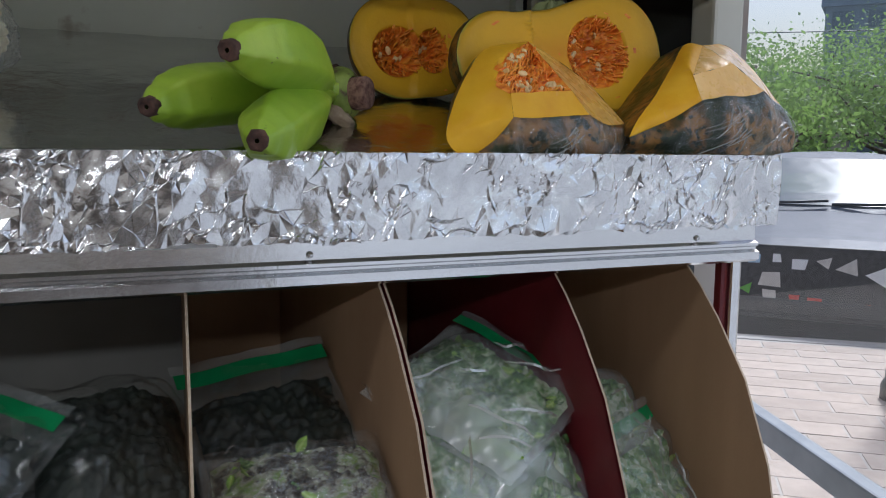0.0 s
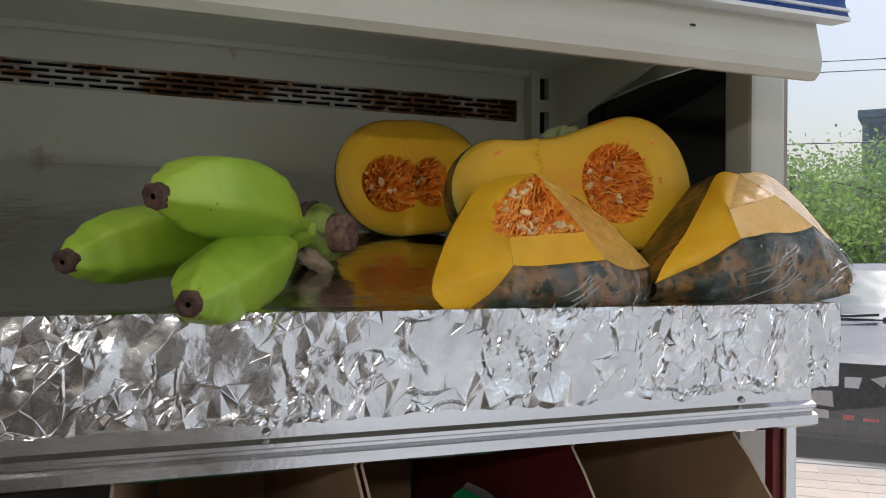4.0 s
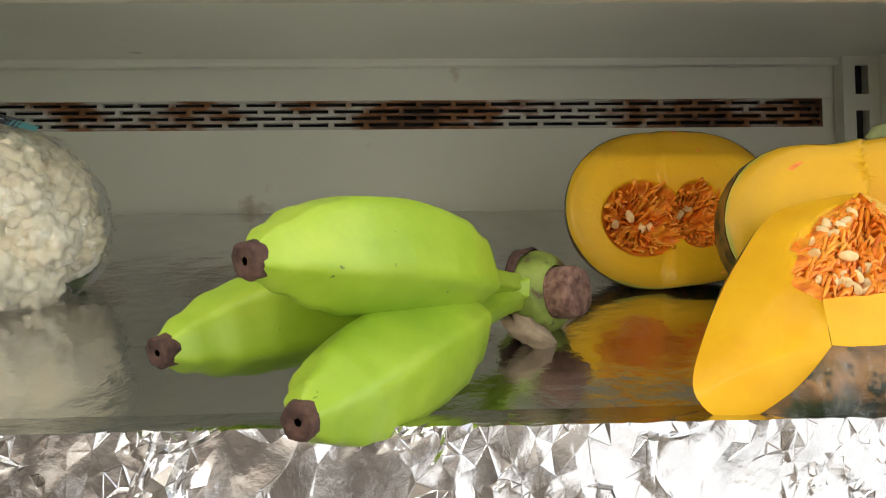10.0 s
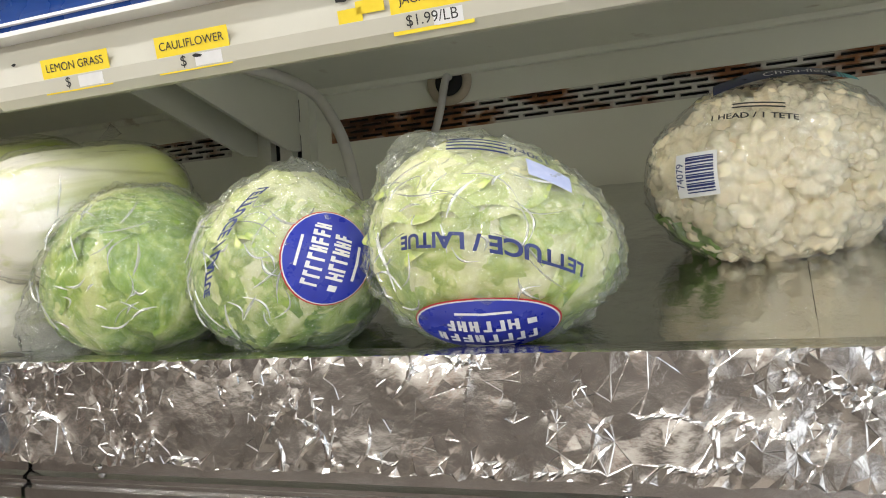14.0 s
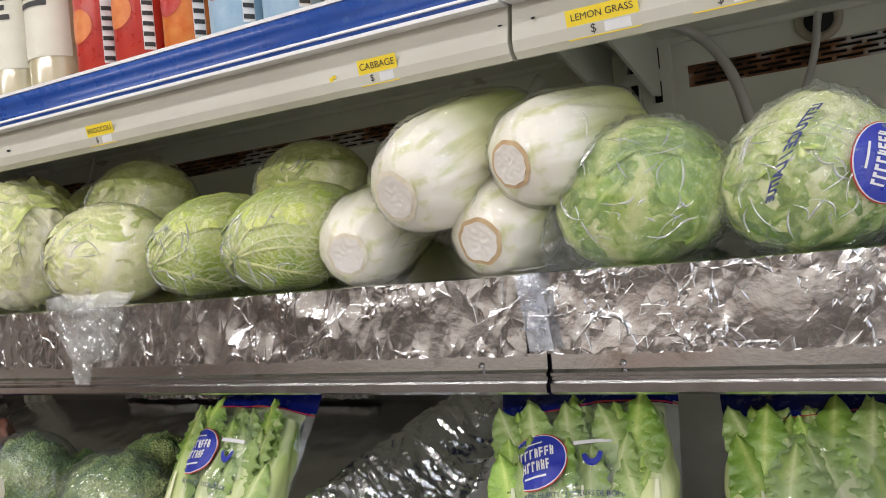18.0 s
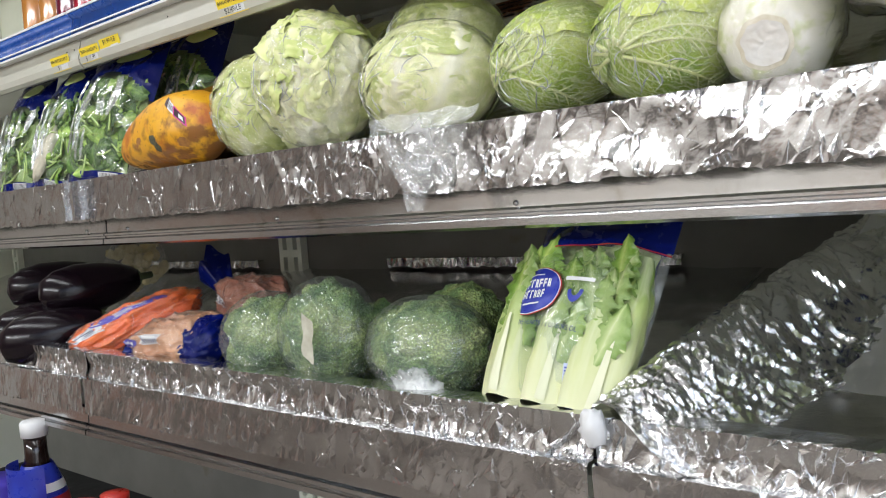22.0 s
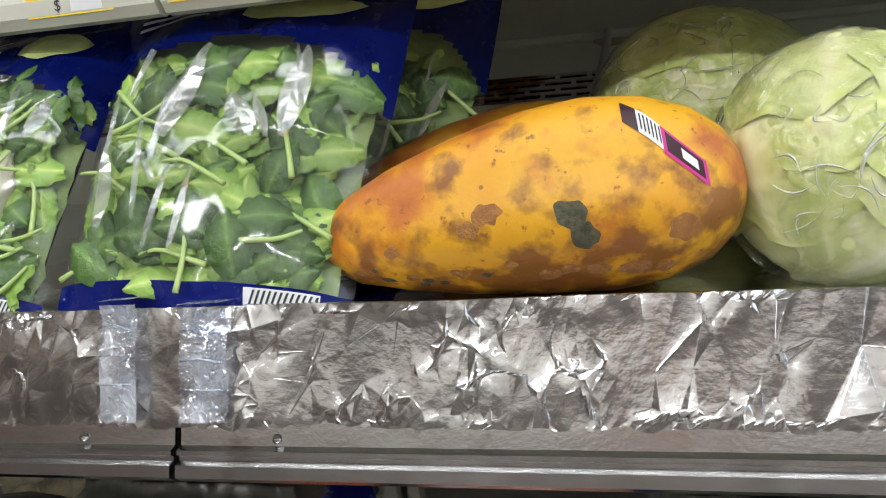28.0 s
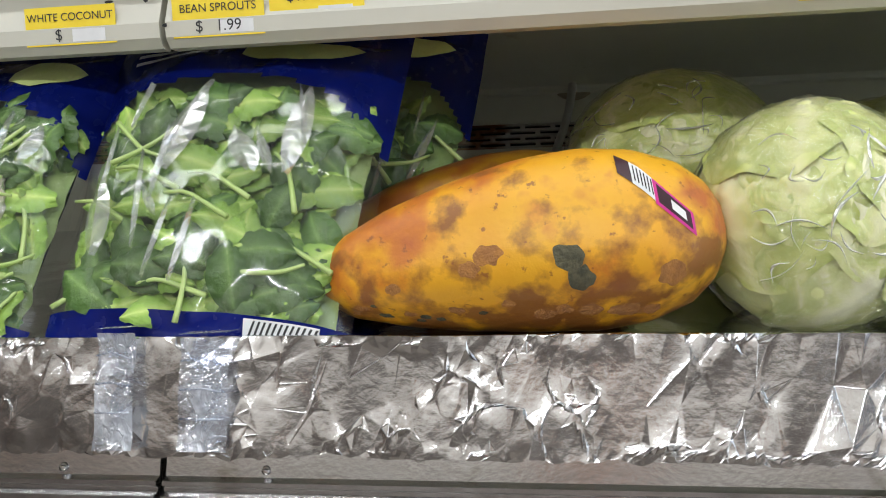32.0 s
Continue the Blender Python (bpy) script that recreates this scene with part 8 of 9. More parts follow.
bottle(-2.022, 0.074, UZ, 0.027, 0.26, PALE, WLAB, "pale drink bottle with a lemon label", GREYCAP, 0, LEMON, (0.14, 0.46))
bottle(-1.945, 0.076, UZ, 0.034, 0.27, PALE, CREAM, "ginger drink bottle with a cream label", GREYCAP, 5, None, (0.16, 0.62))
bottle(-1.868, 0.074, UZ, 0.035, 0.27, PALE, CREAM, "ginger drink bottle with a cream label", GREYCAP, 5, None, (0.16, 0.62))
bottle(-1.890, 0.160, UZ, 0.034, 0.27, PALE, CREAM, "ginger drink bottle standing behind", GREYCAP, 4, None, (0.16, 0.62))
for x, y, bd, sp, lb in ((-1.780, 0.072, REDCAN, ORCAN, "red drink can with orange fruit"), (-1.706, 0.066, REDCAN, ORCAN, "red drink can with a white barcode"),
                         (-1.636, 0.074, ORCAN, REDCAN, "orange-red drink can on the shelf"), (-1.745, 0.14, REDCAN, ORCAN, "red drink can standing behind"),
                         (-1.562, 0.070, SKYB, REDCAN, "white and blue drink can with a red mark"), (-1.490, 0.072, SKYB, REDCAN, "white and blue drink can with a red mark")):
    can(x, y, UZ, 0.032, 0.168, bd, sp, lb)
for x in (-1.410, -1.335):
    j = thing("juice_jar", "jar of orange nectar on the upper shelf", "jar", pose(x, 0.080, UZ), "jars")
    part("glass", lathe([(0.001, 0.0), (0.030, 0.0), (0.0355, 0.006), (0.0355, 0.020), (0.033, 0.028), (0.0355, 0.036), (0.0355, 0.09), (0.026, 0.115), (0.001, 0.116)], 30), JAR, j)
    part("lid", lathe([(0.001, 0.114), (0.028, 0.114), (0.028, 0.13), (0.001, 0.131)], 24), WHITEPL, j, "white lid")
    band(j, "label", 0.0355, 0.042, 0.085, -2.8, -0.3, WLAB, "white label", 0.001)
for x in (-0.16, -0.09, -0.02):
    j = thing("sauce_jar", "dark brown sauce jar on the upper shelf", "jar", pose(x, 0.075, UZ), "sauce jars")
    part("glass", lathe([(0.001, 0.0), (0.026, 0.0), (0.030, 0.006), (0.030, 0.07), (0.022, 0.09), (0.001, 0.091)], 26), mat("dark_sauce", [(0.3, (0.05, 0.015, 0.01)), (0.7, (0.09, 0.03, 0.015))], 30, 0.15), j)
    part("lid", lathe([(0.001, 0.088), (0.024, 0.088), (0.024, 0.102), (0.001, 0.103)], 20), REDCAN, j, "red lid")

# ---- base deck: dark bottle, jug, tins ----
COLA = mat("dark_cola", [(0.3, (0.008, 0.004, 0.003)), (0.7, (0.02, 0.008, 0.006))], 20, 0.07, coat=0.6)
bt = bottle(-2.612, -0.045, 0.600, 0.046, 0.352, COLA, LOGOBLUE, "dark soda bottle with a blue, white and red label", WHITEPL, 0, None, (0.60, 0.80), group="base deck bottles")
part("label", lathe([(0.0475, 0.195), (0.0440, 0.225), (0.0315, 0.262), (0.024, 0.280)], 30), LOGOBLUE, bt, "blue and white label")
part("label_stripe", lathe([(0.0472, 0.205), (0.0450, 0.222), (0.0440, 0.228)], 30), REDINK, bt, "red stripe")
part("label_stripe", lathe([(0.0408, 0.236), (0.0365, 0.250)], 30), WHITEINK, bt, "white stripe")
jg = thing("plastic_jug", "translucent white plastic jug on the base deck", "jug", pose(-2.33, -0.06, 0.600))
part("body", blob(0.075, 0.065, 0.135, lambda d: 0.95 + 0.12 * (abs(d.x) + abs(d.y)) * (1 - abs(d.z)), 40, 26), mat("milky_plastic", [(0.3, (0.55, 0.57, 0.56)), (0.7, (0.64, 0.66, 0.66))], 20, 0.35, sub=0.1), jg).matrix_basis = pose(0, 0, 0.135)
part("cap", lathe([(0.001, 0.262), (0.02, 0.262), (0.02, 0.282), (0.001, 0.283)], 18), REDCAN, jg, "red cap")
for x, mt, lb in ((-2.47, REDCAN, "red tin on the base deck"), (-2.75, PURPLE, "purple tin on the base deck"), (-2.18, SKYB, "blue tin on the base deck"), (-1.98, REDCAN, "red tin on the base deck")):
    can(x, -0.06, 0.600, 0.05, 0.235, mt, WLAB, lb, "tins on the base deck")

# ---- cardboard bins with bagged herbs ----


def bin_panel(x, skew=0.0):
    """One curved side of a bin, cut high at the back and swept forward at the foot."""
    ys = [(0.385, 1.222), (0.10, 1.236), (0.052, 1.234), (0.028, 1.214), (0.003, 1.188), (-0.035, 1.139), (-0.067, 1.071), (-0.084, 1.00), (-0.088, 0.886)]
    vs = [(x + d + skew * (y - 0.05), y, z) for d in (-0.0010, 0.0010) for y, z in ys] + [(x + d + skew * 0.335, 0.385, 0.886) for d in (-0.0010, 0.0010)]
    n = len(ys)
    fs = [tuple(range(n)) + (2 * n,), tuple(range(2 * n - 1, n - 1, -1)) + (2 * n + 1,)][::1]
    edge = [(i, i + 1, n + i + 1, n + i) for i in range(n - 1)]
    return (vs, fs), (vs, edge)


PX = (-0.522, -0.368, -0.207, -0.054)
for k in range(3):
    bn = thing("cardboard_bin", "brown cardboard bin with swept sides, printed red outside", "cardboard box", group="cardboard bins")
    for s, x in ((0, PX[k] + 0.0016), (1, PX[k + 1] - 0.0030)):
        faces, edge = bin_panel(x, 0.113 if k == 0 and s == 0 else 0.0)
        if (k, s) == (1, 1):
            continue
        part("side", faces, CARDBOARD, bn, "bare brown cardboard side", smooth=False)
        part("cut_edge", edge, CARDEDGE, bn, "raw cardboard edge", smooth=False)
    if k:
        part("outer_side", moved(bin_panel(PX[k] - 0.0006)[0], Matrix.Identity(4)), CARDRED, bn, "red printed outer side", smooth=False)
    part("back", box(PX[k] + (0.045 if k == 0 else 0.004), PX[k + 1] - 0.005, 0.380, 0.384, 0.886, 1.22), CARDBOARD, bn, smooth=False)
    part("front", box(PX[k] + 0.004, PX[k + 1] - 0.005, -0.086, -0.082, 0.886, 0.96), CARDBOARD, bn, smooth=False)

HERB = mat("mixed_herb_leaves", [(0.34, (0.03, 0.09, 0.02)), (0.46, (0.12, 0.24, 0.06)), (0.54, (0.36, 0.44, 0.26)), (0.70, (0.60, 0.62, 0.48))], 95, 0.6, 0, 1.0, 160, stretch=(1, 0.6, 1))
DRIED = mat("darkened_herbs", [(0.36, (0.012, 0.010, 0.008)), (0.46, (0.06, 0.05, 0.035)), (0.54, (0.30, 0.30, 0.22)), (0.62, (0.16, 0.26, 0.05)), (0.74, (0.40, 0.40, 0.33))], 55, 0.55, 0, 1.0, 160)
ZIPG = mat("green_zip_strip", [(0.3, (0.01, 0.20, 0.06)), (0.7, (0.015, 0.28, 0.09))], 30, 0.35)
FILM_ZIP = film_mat("zip_bag_film", (0.98, 1, 0.99), 0.20, 0.18, 12, 0.14, 0.25)


def zip_bag(m, W, H, D, seed, label, zipper=True, leaves=26, mat_in=None):
    """A flat zip bag of chopped leaves: film in broad sharp folds, slack edges, a coloured zip along one side."""
    th = thing("herb_bag", label, "zip bag", m, "zip bags of herbs")

    def body(u, v, k, slack=0.0):
        x, y = (u - 0.5) * W, (v - 0.5) * H
        e = (1 - abs(2 * u - 1) ** 3) * (1 - abs(2 * v - 1) ** 3)
        f = abs(noise.noise(Vector((x * 20 + y * 10, y * 16, seed)))) + 0.25 * abs(noise.noise(Vector((x * 44 - y * 30, y * 30, seed + 4))))
        edge = 0.010 * noise.noise(Vector((u * 4, v * 4, seed + 9))) * (1 - e)
        return (x + 0.3 * edge, y + 0.4 * edge, D * e * k + 0.016 * f * k - 0.004 * k + edge + slack * 0.002 * abs(noise.noise(Vector((x * 60, y * 40, seed + 2)))))
    part("herbs", grid(60, 60, lambda u, v: tuple(Vector(body(0.05 + 0.90 * u, 0.05 + 0.74 * v, 0.82)) + Vector((0, 0, 0.006 * noise.noise(Vector((u * 20, v * 20, seed))))))), mat_in or HERB, th, "bundled green herbs")
    rnd = random.Random(seed)
    for k in range(leaves):
        u, v = rnd.uniform(0.08, 0.92), rnd.uniform(0.07, 0.78)
        p = body(u, v, 0.90)
        o = bpy.data.objects.new("leaf", leaf_src[rnd.randrange(4)])
        scene.collection.objects.link(o)
        o.parent = th
        o.matrix_basis = pose(*p, rnd.uniform(70, 110), rnd.uniform(-20, 20), rnd.uniform(0, 360)) @ Matrix.Scale(rnd.uniform(0.16, 0.42), 4)
    part("film", grid(80, 80, lambda u, v: tuple(Vector(body(u, v, 1.05, 1.0)) + Vector((0, 0, 0.004)))), FILM_ZIP if mat_in is None else FILM_THIN if mat_in is DRIED else FILM_BAG, th, "clear crinkled plastic")
    for k in range(7 if mat_in is None else 3 if mat_in is DRIED else 0):
        u0, v0 = rnd.uniform(0.05, 0.8), rnd.uniform(0.05, 0.75)
        a, le, w = rnd.uniform(0.2, 1.4), rnd.uniform(0.12, 0.40), rnd.uniform(0.008, 0.028)
        part("glint_fold", grid(3, 8, lambda u, v: tuple(Vector(body(min(1, max(0, u0 + math.cos(a) * le * v - math.sin(a) * (u - 0.5) * w * math.sin(math.pi * (0.05 + 0.9 * v)))), min(1, max(0, v0 + math.sin(a) * le * v + math.cos(a) * (u - 0.5) * w * math.sin(math.pi * (0.05 + 0.9 * v)))), 1.05)) + Vector((0, 0, 0.009 + 0.002 * (1 - abs(2 * u - 1)))))), GLINTFILM, th, "film fold whitened to look like a glint", smooth=False)
    part("under_film", grid(10, 10, lambda u, v: ((u - 0.5) * W, (v - 0.5) * H, -0.004 * (1 - abs(2 * u - 1)))), FILM_ZIP, th)
    if zipper:
        part("zip_strip", grid(24, 4, lambda u, v: (W * (u - 0.5) * 0.97, H * (0.40 + 0.10 * v), 0.012 + 0.004 * noise.noise(Vector((u * 3, seed, 1))))), ZIPG, th, "green zip strip")
        part("zip_lip", grid(24, 4, lambda u, v: (W * (u - 0.5), H * (0.50 + 0.07 * v), 0.011 + 0.006 * noise.noise(Vector((u * 4, v, seed))))), FILM_ZIP, th, "clear lip above the zip")
    return th


zip_bag(pose(-0.276, 0.050, 1.126, 14, 20, -54), 0.150, 0.15, 0.022, 401, "zip bag of chopped green herbs with a green zip", True, 60)
zip_bag(pose(-0.290, 0.030, 1.098, 40, 4, 8), 0.145, 0.14, 0.024, 402, "creased zip bag of green herbs", False, 40)
zip_bag(pose(-0.282, 0.000, 1.052, 46, -6, -8), 0.150, 0.15, 0.030, 403, "full zip bag of leafy herbs", False, 50)
zip_bag(pose(-0.290, -0.022, 0.992, 56, 3, 6), 0.150, 0.17, 0.032, 404, "full zip bag of leafy herbs", False, 40)
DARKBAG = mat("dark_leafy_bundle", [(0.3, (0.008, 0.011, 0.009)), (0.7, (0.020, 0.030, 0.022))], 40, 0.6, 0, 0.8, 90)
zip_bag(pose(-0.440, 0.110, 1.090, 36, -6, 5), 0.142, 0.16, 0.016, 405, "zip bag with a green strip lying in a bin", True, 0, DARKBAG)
zip_bag(pose(-0.446, 0.016, 1.082, 30, 0, -3), 0.140, 0.075, 0.026, 406, "zip bag of dark mixed greens", False, 10, DRIED)
zip_bag(pose(-0.442, 0.010, 1.020, 45, 0, 3), 0.150, 0.13, 0.030, 407, "whitish zip bag of mixed greens", False, 8, DRIED)
zip_bag(pose(-0.130, 0.090, 1.072, 42, 10, 6), 0.125, 0.12, 0.030, 408, "zip bag of yellowing leaves", False, 24)
zip_bag(pose(-0.115, 0.030, 1.020, 55, -8, 20), 0.120, 0.13, 0.026, 409, "zip bag of dried leaves with a green zip", True, 14)
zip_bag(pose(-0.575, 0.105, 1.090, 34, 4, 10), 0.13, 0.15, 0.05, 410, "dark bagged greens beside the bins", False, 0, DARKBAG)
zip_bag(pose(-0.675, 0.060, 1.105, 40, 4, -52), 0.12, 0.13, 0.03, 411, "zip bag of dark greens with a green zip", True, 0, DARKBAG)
for x in (-0.66, -0.8):
    pd = thing("crate", "dark plastic crate under the bagged greens", "crate", pose(x, 0.17, 0.886), "crates")
    part("body", box(-0.065, 0.065, -0.16, 0.17, 0.0, 0.10, 0.004), BLACKISH, pd, smooth=False)
for k in range(3):
    pd = thing("carton_block", "folded brown card holding up the herb bags", "cardboard", pose((PX[k] + PX[k + 1]) / 2, 0.16, 0.886), "card blocks")
    part("block", ([(x, y, z) for x in (-0.066, 0.066) for y, z in ((-0.19, 0), (0.20, 0), (0.20, 0.155), (-0.19, 0.02))], [(0, 1, 2, 3), (7, 6, 5, 4), (0, 4, 5, 1), (1, 5, 6, 2), (2, 6, 7, 3), (3, 7, 4, 0)]), CARDBOARD, pd, smooth=False)

# ---- shop window and street ----
D = Vector((0.33, 0.944, 0)).normalized()
O = Vector((0.42, -0.50, 0))
SILLM = mat("white_window_frame", [(0.3, g(0.66)), (0.7, g(0.74))], 8, 0.4)
BARM = mat("grey_metal_bar", [(0.3, (0.20, 0.22, 0.24)), (0.7, (0.26, 0.28, 0.30))], 12, 0.4, 0.3)
win = tagged(new("window_1"), "white-framed shop window with a grey rail, street beyond", "window", kind="structure")
win.matrix_basis = Matrix.Translation(O) @ Matrix.Rotation(math.atan2(D.y, D.x), 4, "Z")
part("window_sill", box(-3.0, 6.0, -0.10, 0.06, 0.30, 0.36, 0.008), SILLM, win, smooth=False)
part("window_frame", box(-3.0, 6.0, -0.03, 0.03, 0.36, 0.43, 0.006), SILLM, win, smooth=False)
part("window_frame", box(-3.0, 6.0, -0.03, 0.03, 2.75, 2.99, 0.006), SILLM, win, smooth=False)
part("rail", box(-3.0, 6.0, -0.02, 0.02, 0.66, 0.72, 0.006), BARM, win, "grey metal rail", smooth=False)
part("wall_under", box(-3.0, 6.0, -0.06, 0.04, -0.1, 0.295), SILLM, win, smooth=False)
for a in (-2.95, 5.95):
    part("window_frame", box(a - 0.05, a + 0.05, -0.03, 0.03, 0.432, 2.748, 0.004), SILLM, win, smooth=False)
glass, gnt, gb = nodes_of("window_glass")
gnt.nodes.remove(gb)
tr = gnt.nodes.new("ShaderNodeBsdfTransparent")
gl = gnt.nodes.new("ShaderNodeBsdfGlossy")
gl.inputs["Roughness"].default_value = 0.02
mx = gnt.nodes.new("ShaderNodeMixShader")
mx.inputs[0].default_value = 0.07
gnt.links.new(tr.outputs[0], mx.inputs[1])
gnt.links.new(gl.outputs[0], mx.inputs[2])
gnt.links.new(mx.outputs[0], gnt.nodes["Material Output"].inputs[0])
pane = part("pane", box(-3.0, 6.0, -0.004, 0.004, 0.431, 2.749), glass, win, "clear pane", smooth=False)
pane.visible_shadow = False

ASPHALT = mat("asphalt", [(0.3, g(0.045)), (0.7, g(0.07))], 6, 0.85, 0, 0.4, 80)
PAVE = mat("tan_paver", [(0.3, (0.42, 0.35, 0.29)), (0.7, (0.50, 0.42, 0.35))], 9, 0.85, 0, 0.3, 60, island=0.10)
KERBM = mat("kerb_concrete", [(0.3, (0.40, 0.37, 0.33)), (0.7, (0.48, 0.45, 0.41))], 6, 0.85, 0, 0.3, 50)
GRASSM = mat("verge_grass", [(0.3, (0.06, 0.12, 0.03)), (0.7, (0.12, 0.20, 0.05))], 2, 0.9, 0, 0.5, 30)
ground = part("ground", ([(-300, -300, -0.13), (300, -300, -0.13), (300, 300, -0.13), (-300, 300, -0.13)], [(0, 1, 2, 3)]), ASPHALT, smooth=False)
tagged(ground, "grey asphalt street", "ground", kind="structure")
KD = Vector((0.775, -0.632, 0))
K0 = Vector((3.81, 4.05, 0))
KM = Matrix.Translation(K0) @ Matrix.Rotation(math.atan2(KD.y, KD.x), 4, "Z")
walkway = tagged(new("pavement"), "tan brick-paved sidewalk with pale joints", "pavement", kind="structure")
walkway.matrix_basis = KM
part("bed", box(-14, 16, -5.2, -0.16, -0.12, -0.0035), KERBM, walkway, smooth=False)
pv = part("paver", box(-0.195, 0.195, -0.095, 0.095, -0.011, 0.0, 0.004), PAVE, walkway, smooth=False)
pv.matrix_basis = pose(0, -0.30, 0)
k = 0
for r in range(15):
    for c in range(-7, 12):
        if r == 0 and c == 0:
            continue
        if k >= 280:
            break
        share("paver", pv, walkway, pose(c * 0.4 + (0.2 if r % 2 else 0), -0.30 - r * 0.2, random.Random(k).uniform(-0.002, 0.001)))
        k += 1
kerb = tagged(new("kerb"), "pale concrete kerb along the street", "kerb", kind="structure")
kerb.matrix_basis = KM
for c in range(-6, 8):
    part("kerbstone", box(c * 1.5 + 0.004, c * 1.5 + 1.496, -0.155, 0.0, -0.128, 0.004, 0.012), KERBM, kerb, smooth=False)
verge = part("grass_verge", box(-60, 60, 14, 30, -0.12, -0.02), GRASSM, smooth=False)
tagged(verge, "green grass verge across the street", "grass", kind="stuff")
verge.matrix_basis = KM

# lamp post foot
lp = thing("street_lamp", "dark fluted cast-iron street lamp post", "street lamp", pose(3.52, 2.40, 0.0) @ Matrix.Diagonal((0.66, 0.66, 0.8, 1)))
IRON = mat("dark_cast_iron", [(0.3, (0.02, 0.03, 0.03)), (0.7, (0.04, 0.05, 0.05))], 20, 0.5)
part("foot", lathe([(0.001, 0), (0.20, 0), (0.20, 0.10), (0.17, 0.14), (0.17, 0.20), (0.13, 0.26), (0.12, 0.34), (0.15, 0.38), (0.12, 0.42), (0.09, 0.60), (0.001, 0.60)], 16), IRON, lp)
part("shaft", lathe([(0.075, 0.58), (0.07, 1.5), (0.06, 3.4), (0.001, 3.4)], 14), IRON, lp)
part("lantern", lathe([(0.001, 3.4), (0.10, 3.42), (0.17, 3.75), (0.05, 3.9), (0.001, 3.92)], 14), WHITEPL, lp)

# parked cars


def car(m, paint, label, mask=False):
    c = thing("car", label, "car", m, "parked cars")
    # x forward (nose at 0), body behind it; outline in x-z, width by height
    prof = [(0.0, 0.30), (-0.02, 0.74), (-0.22, 0.80), (-1.15, 0.95), (-1.95, 1.40), (-2.4, 1.46), (-3.4, 1.42), (-4.2, 1.02), (-4.45, 0.90), (-4.5, 0.35)]
    hw = [0.78, 0.82, 0.84, 0.86, 0.62, 0.60, 0.62, 0.80, 0.80, 0.78]
    n = len(prof)
    vs = []
    for s in (-1, -0.5, 0, 0.5, 1):
        vs += [(x - 0.10 * s * s * (i < 4), s * w, z - 0.035 * s * s) for i, ((x, z), w) in enumerate(zip(prof, hw))]
    fs = [(j * n + i, j * n + i + 1, (j + 1) * n + i + 1, (j + 1) * n + i) for j in range(4) for i in range(n - 1)]
    side = []
    for s, j in ((-1, 0), (1, 4)):
        k = len(vs)
        vs += [(x, s * 0.86, 0.25) for x, z in prof]
        fs += [(j * n + i, k + i, k + i + 1, j * n + i + 1) for i in range(n - 1)]
    part("body", (vs, fs), paint, c, smooth=False)
    CG = bpy.data.materials.get("car_glass") or mat("car_glass", [(0.3, (0.10, 0.14, 0.17)), (0.7, (0.14, 0.18, 0.21))], 3, 0.22, spec=0.3)
    BK = DARKCAP
    part("windshield", grid(9, 4, lambda u, v: (-1.22 - 0.70 * v - 0.10 * (2 * u - 1) ** 2 * (1 - v), (u - 0.5) * 2 * (0.78 - 0.20 * v), 0.985 + 0.395 * v + 0.012)), CG, c, "bluish windshield")
    part("rear_window", grid(5, 4, lambda u, v: (-3.45 - 0.62 * v, (u - 0.5) * 2 * (0.58 + 0.14 * v), 1.425 - 0.33 * v)), CG, c)
    for s in (-1, 1):
        part("side_window", ([(-1.5, s * 0.80, 0.98), (-3.6, s * 0.80, 1.0), (-3.3, s * 0.655, 1.36), (-2.0, s * 0.655, 1.35)], [(0, 1, 2, 3)]), CG, c, smooth=False)
        for wx in (-0.85, -3.6):
            wh = part("wheel", moved(lathe([(0.001, -0.1), (0.20, -0.1), (0.31, -0.09), (0.32, 0.0), (0.31, 0.09), (0.20, 0.1), (0.001, 0.1)], 22), pose(wx, s * 0.78, 0.32, 90)), BK, c)
            part("rim", moved(lathe([(0.001, 0.104), (0.10, 0.106), (0.19, 0.103)], 18), pose(wx, s * 0.79, 0.32, 90 if s < 0 else -90)), GREYCAP, wh)
        part("headlight", blob(0.05, 0.14, 0.055, None, 16, 10), SILLM, c).matrix_basis = pose(-0.05, s * 0.62, 0.60)
    for s in (-0.35, 0.30):
        part("wiper", tube([(-1.22, s - 0.28, 1.005), (-1.20, s + 0.05, 1.015), (-1.22, s + 0.34, 1.035)], 0.012, 6), BK, c)
    part("bumper", box(-0.15, 0.06, -0.82, 0.82, 0.22, 0.36, 0.03), BK, c, smooth=False)
    if mask:
        # Black panel with flat coloured polygons laid over the car's nose.
        front = part("front_mask", box(0.02, 0.045, -0.80, 0.80, 0.20, 0.76, 0.01), BK, c, "black nose panel with flat coloured shapes", smooth=False)
        cols = (WHITEINK, SKYB, WHITEINK, WHITEINK, GREYCAP, mat("green_flat_shape", [(0.3, (0.10, 0.35, 0.03)), (0.7, (0.16, 0.45, 0.05))], 9, 0.4), REDCAN, ORCAN)
